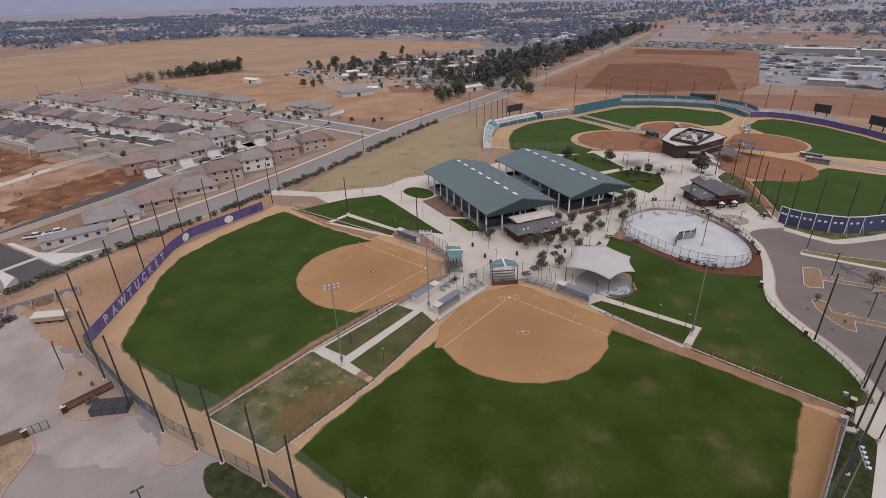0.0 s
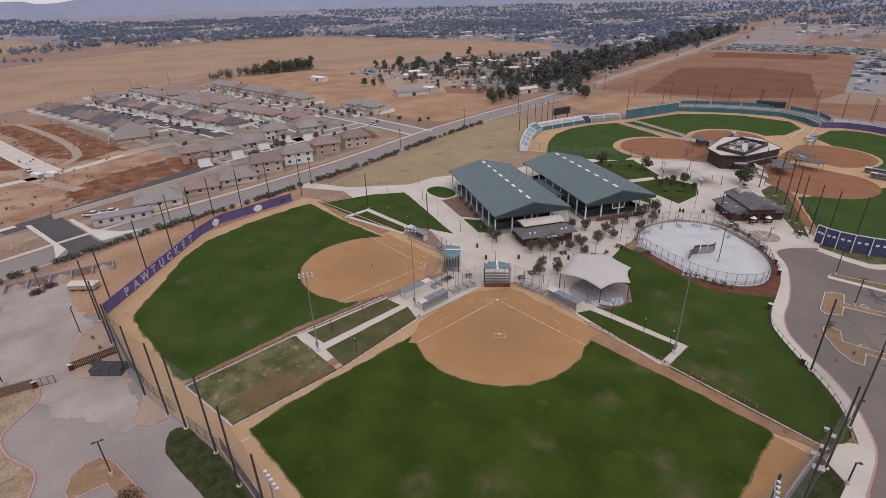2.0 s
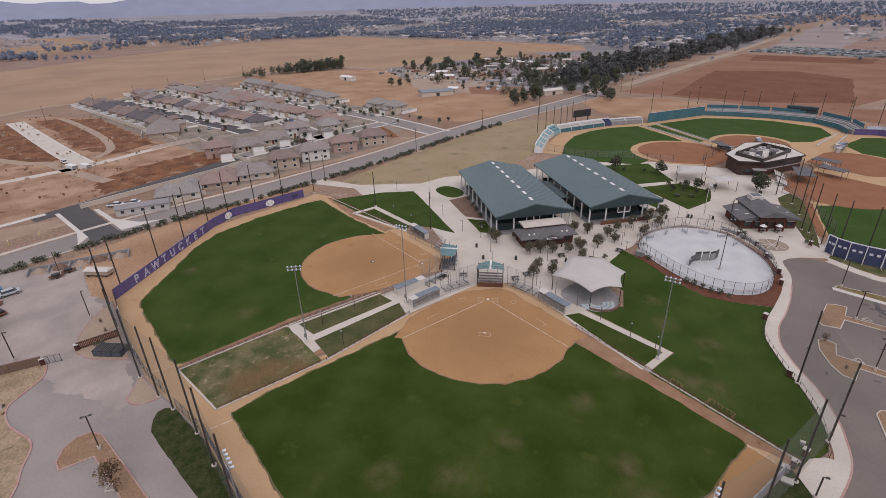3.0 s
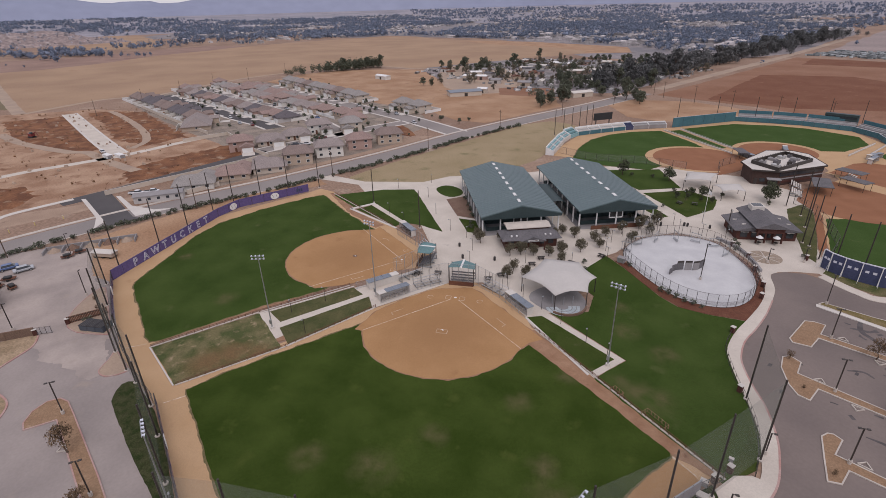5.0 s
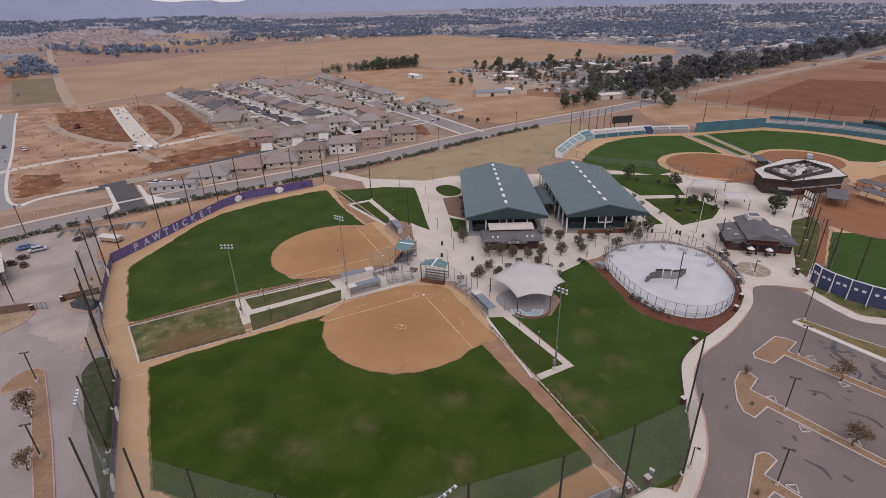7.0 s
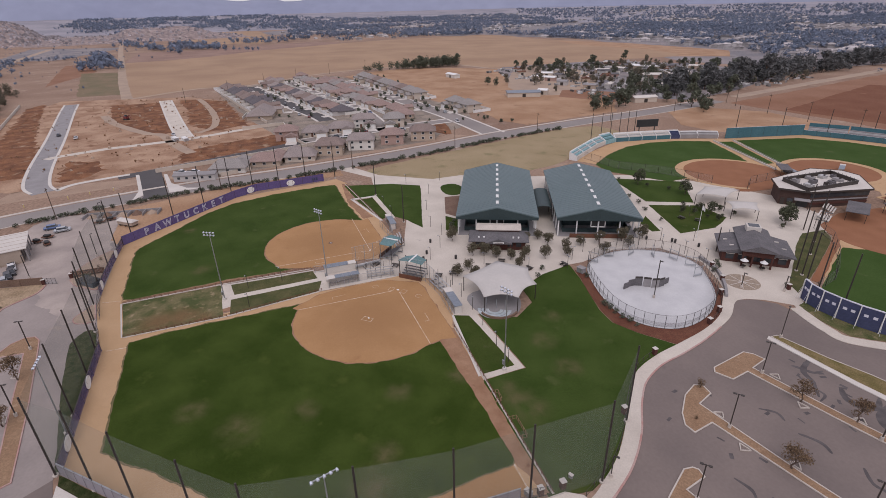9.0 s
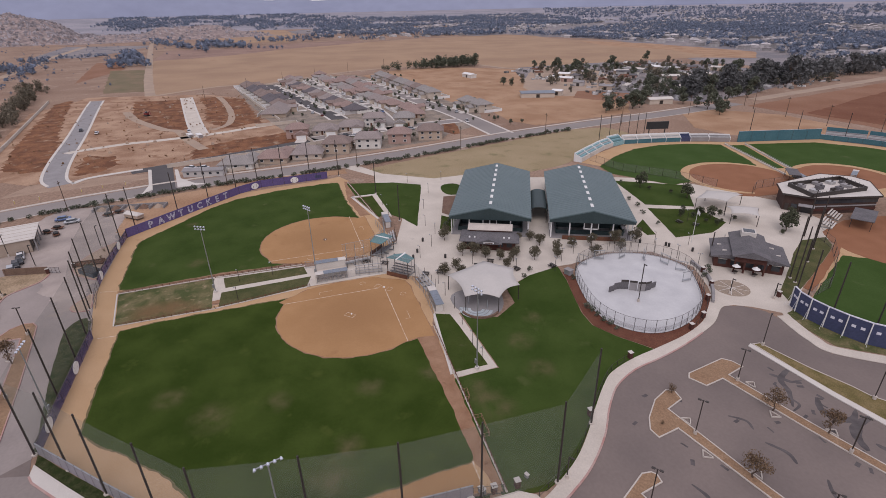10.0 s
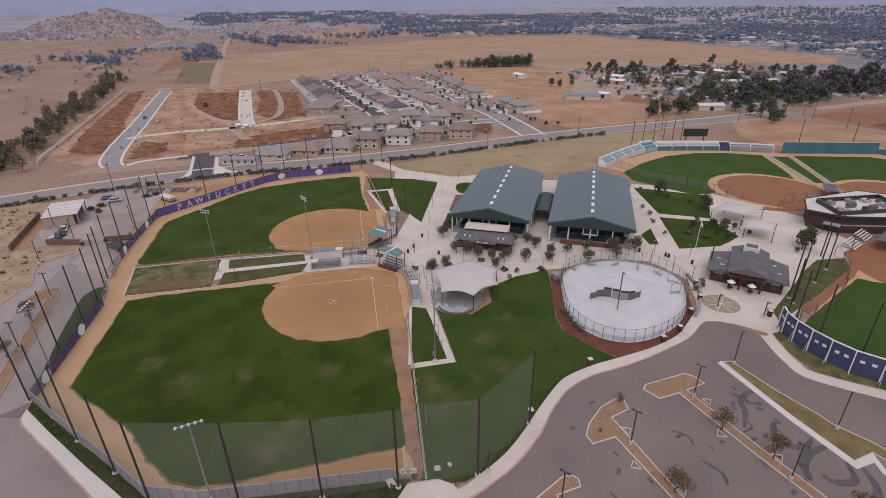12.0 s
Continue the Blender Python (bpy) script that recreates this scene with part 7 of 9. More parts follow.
for k, (line, w) in enumerate(STREAKS):
    mid_ = curve_line(line, 6)
    left_, right_ = [], []
    for q, p in enumerate(mid_):
        u = Vector(mid_[min(q + 1, len(mid_) - 1)]) - Vector(mid_[max(q - 1, 0)])
        u.normalize()
        h = w * (0.5 * math.sin(math.pi * (q + 1) / (len(mid_) + 1)) ** 0.6 + 0.16 * noise.noise(Vector((p[0], p[1], k))))
        left_.append((p[0] - h * u.y, p[1] + h * u.x))
        right_.append((p[0] + h * u.y, p[1] - h * u.x))
    bm = bmesh.new()
    slab(bm, left_ + right_[::-1], 0, 0.013 + 0.0006 * k)
    part("damp_streak", bm, MAT["stain"], tar)


YELLOW = surf("pale_yellow_paint", (0.62, 0.50, 0.18), (0.52, 0.42, 0.16), 2, fine=4, rough=0.6, bump=0)


# trees
def leaf_cloud(rng, blobs, count, size, squash=0.8):
    """Leaf clumps: small bent two-triangle leaves gathered round several centres."""
    vs, fs = [], []
    for _ in range(count):
        cx, cy, cz, r = blobs[int(rng.integers(len(blobs)))]
        d = rng.normal(size=3)
        d /= np.linalg.norm(d)
        rad = r * rng.uniform(0.55, 1.08) ** 0.7
        c = np.array((cx, cy, cz)) + d * rad * np.array((1, 1, squash))
        u = rng.normal(size=3)
        u /= np.linalg.norm(u)
        v = np.cross(u, d + 0.3 * rng.normal(size=3))
        v /= np.linalg.norm(v) + 1e-9
        s = size * rng.uniform(0.6, 1.4)
        i = len(vs)
        vs += [tuple(c - u * s), tuple(c + v * s * 0.6 + d * s * 0.25), tuple(c + u * s), tuple(c - v * s * 0.6 + d * s * 0.25)]
        fs += [(i, i + 1, i + 2), (i, i + 2, i + 3)]
    return vs, fs


def tree(name, rng, h, spread, leaf, label, group, count=420, size=0.2, trunk_share=0.35, blobs=9, category="tree", tall=False):
    t = thing(name, 0, 0, 0, 0, label, category, group)
    bm = bmesh.new()
    top = h * 0.62
    pts = [Vector((0, 0, 0))]
    for k in range(1, 5):
        pts.append(Vector((rng.uniform(-0.04, 0.04) * h, rng.uniform(-0.04, 0.04) * h, top * k / 4)))
    r0 = 0.022 * h + 0.03
    for k in range(4):
        rod(bm, pts[k], pts[k + 1], r0 * (1 - 0.2 * k), r0 * (0.8 - 0.2 * k), sides=6)
    centres = []
    for k in range(blobs):
        a = 2 * math.pi * k / blobs + rng.uniform(-0.4, 0.4)
        zz = h * (trunk_share + (0.93 - trunk_share) * rng.uniform(0.15, 0.95))
        widen = math.sin(math.pi * min(1, max(0.12, (zz / h - trunk_share * 0.6) / (1.05 - trunk_share * 0.6))))
        rr = spread * rng.uniform(0.25, 0.62) * widen
        c = (rr * math.cos(a), rr * math.sin(a), zz)
        rod(bm, pts[2 if zz < 0.6 * h else 3], c, r0 * 0.4, r0 * 0.12, sides=5)
        centres.append((*c, spread * rng.uniform(0.28, 0.46) * (0.7 if tall else 1)))
    part("trunk", bm, MAT["bark"], t)
    vs, fs = leaf_cloud(rng, centres, count, size)
    data_part("crown", vs, fs, MAT[leaf], t)
    return t


rng = np.random.default_rng(3)


def plant(protos, places, rng, lo=0.8, hi=1.2):
    for i, (x, y) in enumerate(places):
        s = rng.uniform(lo, hi)
        src = protos[i % len(protos)]
        m = pose(x, y, 0.04, 0, 0, rng.uniform(0, 360)) @ Matrix.Diagonal((s, s, s * rng.uniform(0.9, 1.1), 1))
        if not src.get("set_out"):
            src["set_out"] = 1
            src.matrix_basis = m
        else:
            copy_thing(src, m)
    for p in protos:
        if p.get("set_out"):
            del p["set_out"]


plaza_trees = [tree("plaza_tree", rng, 3.8, 2.05, "leaf", "small round olive-brown plaza tree in a paved pit", "plaza trees", 1500, 0.13, 0.26, 18) for _ in range(4)]
plant(plaza_trees, ((-0.5, 40.2), (-8, 45.6), (-3.2, 48.2), (-3.8, 53.3), (-2.4, 58.6), (-1.6, 65.6), (-6.2, 28.6), (-2.8, 19.0), (-1.6, 34.6), (1.2, 31.6), (-12, 44.6), (-18.8, 27.4), (-20.6, 21.6), (-3.6, 31.6), (0.4, 46.4), (-0.6, 15.2),
                    (-9.4, 23.2), (-8.2, 26.0), (-4.6, 36.8), (2.2, 64.8), (-10.8, 40.0), (-0.8, 72.0), (3.0, 56.2), (-24.4, 23.2), (2.4, 18.6)), rng)
dark_trees = [tree("broad_tree", rng, 7.0, 3.6, "leaf_green", "broad dark green tree beside the buildings", "broad trees", 900, 0.3, 0.22, 13) for _ in range(3)]
plant(dark_trees[:1], ((8.2, 116.6), (6.0, 119.2), (-24.7, 110.5), (-39.9, 103.0)), rng, 0.85, 1.0)
plant(dark_trees[1:], ((-10.6, 103.2), (-7.2, 104.0), (-3.7, 104.8), (-3.6, 109.6), (-13.3, 104.3), (-7.6, 107.8), (-36.6, 104.4), (9.6, 113.6), (-14.4, 100.2), (-9.4, 99.4), (-5.2, 100.4), (-11.6, 96.6), (-16.2, 101.4), (-2.2, 101.6), (-30.6, 108.8)), rng, 0.4, 0.6)
lot_trees = [tree("car_park_tree", rng, 4.3, 2.1, "leaf_brown", "small brown-leaved tree on a car park island", "car park trees", 900, 0.12, 0.22, 11) for _ in range(3)]
plant(lot_trees[:2], ((62.2, 51.3), (68.8, 55.0), (71.4, 37.4), (5.0, -75.0), (18.0, -73.2), (80, 57.6)), rng, 0.95, 1.15)
plant(lot_trees[2:], ((53.4, 38.6), (58.9, 32.3), (-42.0, -71.0), (-47, -71.4), (70.2, 17.0)), rng, 0.45, 0.6)
hedge_proto = [tree("shrub", rng, 1.3, 0.9, "leaf_dark", "low dark rounded shrub", "shrubs", 130, 0.14, 0.1, 6, "shrub") for _ in range(3)]
plant(hedge_proto, [(24.6 + 1.9 * k, 40.6 + 0.25 * k * k / 6 - 0.4) for k in range(6)] + [(12.2, 44.2), (-52, 38), (-47, 35.6), (-43, 33.6), (-38, 31), (-34, 27.5), (-31, 25.6), (-13, 78), (-9, 86), (-18, 87.5), (-24, 90), (-30, 91), (22, 74.6), (21, 77.2), (19.4, 78.2), (34.0, 84.4), (-7, 72), (-5, 73), (-4, 75), (-9, 70), (-47, 100), (-50, 97), (7.6, 33.2), (4.8, 36), (-36.8, -72.6)], rng)
road_shrubs = []
for k, (x, y, a) in enumerate(along([(p[0] + 7.6, p[1] + 1.0) for p in ROAD[8:47]], 1.7)):
    if 0.5 + 0.5 * math.sin(k * 0.37) + 0.3 * math.sin(k * 2.3) > 0.12:
        road_shrubs.append((x + 0.6 * math.sin(k * 5.1), y))
plant([tree("hedge_shrub", rng, 1.2, 1.5, "leaf_dark", "dark scrubby hedge shrub beside the road", "road hedge", 150, 0.22, 0.1, 6, "shrub") for _ in range(3)], road_shrubs, rng)
scrub = [(random.uniform(-76, 2), random.uniform(-124, -84)) for _ in range(300)]
plant([tree("dry_scrub", rng, 0.9, 0.9, "leaf_brown", "low dry brown scrub bush", "dry scrub", 60, 0.17, 0.1, 5, "shrub") for _ in range(2)] + [tree("dry_scrub", rng, 0.7, 0.8, "leaf_grey", "low grey-green scrub bush", "dry scrub", 60, 0.17, 0.1, 5, "shrub")],
      [(x, y) for x, y in scrub if (x > -36 and y < -89 + 0.12 * abs(x + 15)) or y < -107], rng, 0.5, 1.0)


# small furniture
def picnic_table(x, y, rz):
    t = thing("picnic_table", x, y, 0.05, rz, "dark metal picnic table with two benches", "table", "picnic tables")
    part("tabletop", bm_box(-0.9, 0.9, -0.38, 0.38, 0.7, 0.76, 0.02), MAT["dark_steel"], t)
    for s in (-1, 1):
        part("bench", bm_box(-0.9, 0.9, s * 0.72 - 0.14, s * 0.72 + 0.14, 0.42, 0.47, 0.02), MAT["dark_steel"], t)
        part("leg", bm_box(s * 0.6 - 0.05, s * 0.6 + 0.05, -0.7, 0.7, 0, 0.44), MAT["dark_steel"], t)


for x, y, rz in ((-14.8, -2.0, 30), (-11.9, 2.3, 50), (-2.2, 14.5, 70), (-2.4, 10.8, 60), (3.0, 33.3, 20), (-3.4, 28.8, 60), (-2.2, 24.6, 60), (4.6, 42.6, 10), (-12.0, 76.0, 30), (-8, 93, 0), (-4.5, 96, 30)):
    picnic_table(x, y, rz)


def bin_(x, y):
    t = thing("litter_bin", x, y, 0.05, 0, "round black litter bin on the plaza", "bin", "litter bins")
    part("body", bm_rod((0, 0, 0), (0, 0, 0.95), 0.3, 0.33, sides=12), MAT["black"], t)
    part("lid", bm_rod((0, 0, 0.95), (0, 0, 1.12), 0.34, 0.2, sides=12), MAT["dark_steel"], t)


for x, y in ((-15.6, 12.2), (-12.4, 10.2), (-9.8, 18.4), (4.2, 78.0), (5.0, 78.4), (-22.2, 15.6), (0.2, 72.6), (9.6, 82.2), (-0.6, 27.2)):
    bin_(x, y)
flag = thing("flagpole", 5.0, 86.0, 0.05, 0, "white flagpole with small furled flag", "flagpole")
part("pole", bm_rod((0, 0, 0), (0, 0, 10), 0.09, 0.05), MAT["white"], flag)
bm = bmesh.new()
for k in range(4):
    bm.faces.new([bm.verts.new(v) for v in ((0.05 + 0.25 * k, 0.06 * math.sin(k), 9.7 - 0.12 * k), (0.3 + 0.25 * k, 0.06 * math.sin(k + 1), 9.58 - 0.12 * k), (0.3 + 0.25 * k, 0.06 * math.sin(k + 1), 8.6 - 0.12 * k), (0.05 + 0.25 * k, 0.06 * math.sin(k), 8.7 - 0.12 * k))])
part("flag", bm, MAT["white"], flag)

# gate, skips and store at the yard
fence([(-37.2, -82.0), (-36.2, -79.0)], 1.7, 1.0, "gauze", "dark steel mesh yard gate standing open", name="yard_gate", group="yard gates")
slats = thing("slat_fence", -38.3, -76.2, 0.1, 90, "brown slatted screen fence beside a skip enclosure", "fence")
o = part("slat", bm_box(-0.12, 0.12, -0.03, 0.03, 0, 1.7), MAT["rust"], slats)
for k in range(1, 26):
    shared("slat", o.data, slats, pose(k * 0.29, 0, 0))
for z in (0.3, 1.4):
    part("rail", bm_box(-0.1, 7.4, -0.08, -0.03, z, z + 0.1), MAT["dark_steel"], slats)


def brick_wall(a, b, h=1.8):
    """A garden wall in brown brick with pillars and a pale coping."""
    ln = math.dist(a, b)
    t = thing("yard_wall", a[0], a[1], 0.04, math.degrees(math.atan2(b[1] - a[1], b[0] - a[0])), "brown brick yard wall with pale coping", "wall", "yard walls")
    part("wall", bm_box(0, ln, -0.1, 0.1, 0, h), MAT["brown_block"], t)
    part("coping", bm_box(-0.1, ln + 0.1, -0.15, 0.15, h, h + 0.08, 0.02), MAT["bed"], t)
    n = max(1, round(ln / 4.5))
    for k in range(n + 1):
        part("pier", bm_box(k * ln / n - 0.22, k * ln / n + 0.22, -0.2, 0.2, 0, h + 0.05), MAT["brown_block"], t)


for a, b in (((-39.6, -92.4), (-37.4, -82.4)), ((-37.2, -100.9), (-64.6, -106.2))):
    brick_wall(a, b)
skip = thing("skip_enclosure", -32.7, -71.0, 0.14, 47, "row of dark blue-grey skips under black mesh lids", "skip")
for k in range(3):
    part("bay", bm_box(-3.0 + k * 2.0, -1.1 + k * 2.0, -1.4, 1.3, 0, 1.25, 0.04), MAT["skip_steel"], skip)
    part("lid", bm_box(-3.0 + k * 2.0, -1.1 + k * 2.0, -1.45, 1.35, 1.25, 1.33), MAT["black"], skip)
    for j in range(4):
        part("lid_rib", bm_box(-2.9 + k * 2.0 + j * 0.5, -2.82 + k * 2.0 + j * 0.5, -1.45, 1.35, 1.33, 1.38), MAT["roof_grey"], skip)
store = thing("store_shed", -60.4, -96.2, 0, 14, "pale flat-roofed store shed with open bays", "shed")
part("wall", bm_box(-7.1, 7.1, -4.6, 3.4, 0.04, 3.9, 0.04), MAT["shed_tan"], store)
part("roof", bm_box(-7.4, 7.4, -4.9, 4.9, 3.9, 4.15, 0.05), MAT["concrete_pale"], store, "pale flat roof")
for k in range(5):
    part("roof_seam", bm_box(-6.2 + k * 3.0, -6.1 + k * 3.0, -4.9, 4.9, 4.15, 4.19), MAT["shed_tan"], store)
for k in range(4):
    part("bay_door", bm_box(-6.2 + k * 3.3, -3.6 + k * 3.3, 3.38, 3.44, 0.1, 3.2), MAT["dark_steel"], store)
    part("bay_post", bm_box(-6.9 + k * 4.5, -6.6 + k * 4.5, 4.4, 4.7, 0.04, 3.9), MAT["concrete_grey"], store)
bays = thing("storage_bays", -84, -84, 0.04, 80, "open concrete storage bays with piled material", "storage bays")
for k in range(6):
    part("divider", bm_box(k * 4.6, k * 4.6 + 0.3, 0, 4.0, 0, 1.0, 0.03), MAT["concrete_grey"], bays)
part("back", bm_box(0, 23.4, 3.9, 4.2, 0, 1.0, 0.03), MAT["concrete_grey"], bays)
for k in range(5):
    part("sand_mound", bm_rod((2.4 + 4.6 * k, 2.2, 0), (2.4 + 4.6 * k, 2.2, 1.1 + 0.3 * (k % 2)), 1.8, 0.3, sides=9), MAT["bed" if k % 2 else "yard_grit"], bays)
tarp = thing("covered_pile", -73.2, -68.8, 0.04, 48, "cream tarpaulin over a long pile with dark wheels below", "covered pile")
bm = bmesh.new()
gable_roof(bm, -3.4, 3.4, -1.35, 1.35, 1.7, 2.35, hip=0.6)
part("tarpaulin", bm, MAT["concrete_pale"], tarp)
part("load", bm_box(-3.2, 3.2, -1.2, 1.2, 0.5, 1.7, 0.05), MAT["shed_tan"], tarp)
for k in (-2.4, 0, 2.4):
    for s in (-1.0, 1.0):
        part("wheel", bm_rod((k, s - 0.15, 0.4), (k, s + 0.15, 0.4), 0.4, sides=12), MAT["black"], tarp)

CAR = {"white": surf("white_car_paint", (0.62, 0.62, 0.63), (0.66, 0.66, 0.67), 3, rough=0.25, grain=0.02, bump=0), "dark": surf("dark_car_paint", (0.04, 0.04, 0.05), (0.05, 0.05, 0.06), 3, rough=0.25, grain=0.02, bump=0),
       "red": surf("maroon_car_paint", (0.16, 0.03, 0.03), (0.18, 0.04, 0.04), 3, rough=0.25, grain=0.02, bump=0), "silver": surf("silver_car_paint", (0.36, 0.38, 0.40), (0.40, 0.41, 0.43), 3, rough=0.3, grain=0.02, bump=0),
       "blue": surf("blue_car_paint", (0.07, 0.12, 0.26), (0.09, 0.14, 0.28), 3, rough=0.3, grain=0.02, bump=0)}


def car(colour, truck=False):
    t = thing("pickup_truck" if truck else "car", 0, 0, 0.05, 0, f"{colour} {'pickup truck' if truck else 'car'} parked on open ground", "truck" if truck else "car", "parked vehicles")
    L = 5.4 if truck else 4.5
    bm = bmesh.new()
    box(bm, -L / 2, L / 2, -0.9, 0.9, 0.35, 0.95, 0.12)
    part("body", bm, CAR[colour], t)
    bm = bmesh.new()
    x0, x1 = (-0.4, 1.5) if truck else (-1.5, 1.1)
    q = [bm.verts.new(p) for p in ((x0, -0.8, 0.95), (x1 + 0.5, -0.8, 0.95), (x1 + 0.5, 0.8, 0.95), (x0, 0.8, 0.95), (x0 + 0.25, -0.65, 1.5), (x1 - 0.2, -0.65, 1.5), (x1 - 0.2, 0.65, 1.5), (x0 + 0.25, 0.65, 1.5))]
    for f in ((0, 1, 5, 4), (1, 2, 6, 5), (2, 3, 7, 6), (3, 0, 4, 7)):
        bm.faces.new([q[i] for i in f])
    part("window_band", bm, MAT["glass"], t)
    part("cab_roof", bm_box(x0 + 0.2, x1 - 0.15, -0.68, 0.68, 1.48, 1.56, 0.03), CAR[colour], t)
    if truck:
        part("load_bed", bm_box(-L / 2 + 0.15, -0.6, -0.75, 0.75, 0.9, 0.97), MAT["black"], t)
    for sx in (-1, 1):
        for sy in (-1, 1):
            w = part("wheel", bm_rod((sx * L * 0.32, sy * 0.72, 0.34), (sx * L * 0.32, sy * 0.94, 0.34), 0.34, sides=12), MAT["black"], t)
            part("rim", bm_rod((sx * L * 0.32, sy * 0.93, 0.34), (sx * L * 0.32, sy * 0.955, 0.34), 0.19, sides=10), MAT["steel"], w)
    return t


fleet = {c: car(c, c == "white") for c in ("white", "dark", "red", "silver", "blue")}
spots = [("white", -51.0, -93.0, 20), ("dark", -47.4, -92.0, 20), ("dark", -44.9, -92.0, 20), ("silver", -41.8, -92.0, 20), ("blue", -79.4, -91.0, 100), ("silver", -75.8, -87.4, 100), ("white", -129.6, -58.0, 60), ("white", -128.0, -53.0, 70), ("silver", -205, 90, 170), ("white", -250, 84, 170), ("red", -172, 30, 80), ("white", -164, 18, 80), ("dark", -190, 6, 0), ("silver", -240, 3, 175), ("white", -290, -6, 175), ("dark", -315, 68, 170),
         ("dark", -166, 14, 80), ("silver", -167.5, 50, 80), ("red", -230, 8, 175), ("white", -262, 2, 175), ("dark", -285, -2, 172), ("silver", -318, -7, 172), ("white", -345, -12, 172), ("blue", -225, 46, 2), ("dark", -290, 37, 170), ("red", -350, 27, 170), ("silver", -230, 88, 170), ("dark", -285, 81, 170), ("white", -228, -118, 10), ("dark", -240, -129, 10), ("white", -175, 86, 170), ("silver", -270, 40, 10), ("white", -310, 32, 10), ("dark", -300, -8, 170), ("white", -212, -68, 10)]
used = set()
for c, x, y, rz in spots:
    m = pose(x, y, 0.06, 0, 0, rz)
    if c in used:
        copy_thing(fleet[c], m)
    else:
        fleet[c].matrix_basis = m
        used.add(c)
for x, y, rz in ((-65.8, -88.9, 20), (-68.8, -92.2, 50), (-71.6, -90.2, 80), (-78.9, -77.8, 100), (-80.5, -75, 90)):
    t = thing("equipment_trailer", x, y, 0.04, rz, "small dark equipment trailer with piled gear", "trailer", "yard trailers")
    part("deck", bm_box(-1.6, 1.6, -0.8, 0.8, 0.5, 0.62), MAT["rust"], t)
    part("gear", bm_box(-1.0, 0.8, -0.6, 0.6, 0.62, 1.2, 0.15), MAT["black"], t)
    for s in (-0.85, 0.85):
        part("wheel", bm_rod((0, s - 0.1, 0.32), (0, s + 0.1, 0.32), 0.32, sides=10), MAT["black"], t)

for x, y in ((-100.5, -120.4), (-104.7, -113.6), (-106.9, -106.6), (-111.1, -94.2), (-113.8, -87.8), (-115.4, -80.2)):
    t = thing("marker_post", x, y, 0.03, 0, "short pale yellow marker post on a bare verge", "post", "verge marker posts")
    part("post", bm_box(-0.1, 0.1, -0.1, 0.1, 0, 1.3, 0.02), YELLOW, t)
    part("cap", bm_box(-0.13, 0.13, -0.13, 0.13, 1.3, 1.36), MAT["white"], t)

# ---- the housing estate, farms, far town and hills ----
HOUSE_WALL = [surf("stucco_" + n, c, tuple(v * 0.9 for v in c), 5, fine=3, grain=0.05, rough=0.9, bump=0.1) for n, c in
              (("cream", (0.56, 0.48, 0.40)), ("sand", (0.46, 0.365, 0.285)), ("pink", (0.42, 0.29, 0.245)), ("white", (0.66, 0.63, 0.58)), ("grey", (0.48, 0.45, 0.43)))]
HOUSE_ROOF = [surf("roof_tile_" + n, c, tuple(v * 0.85 for v in c), 4, fine=2.5, grain=0.18, bump=0.3) for n, c in
              (("taupe", (0.29, 0.245, 0.23)), ("brown", (0.235, 0.18, 0.16)), ("grey", (0.29, 0.265, 0.25)), ("rose", (0.30, 0.215, 0.19)), ("slate", (0.135, 0.12, 0.128)))]


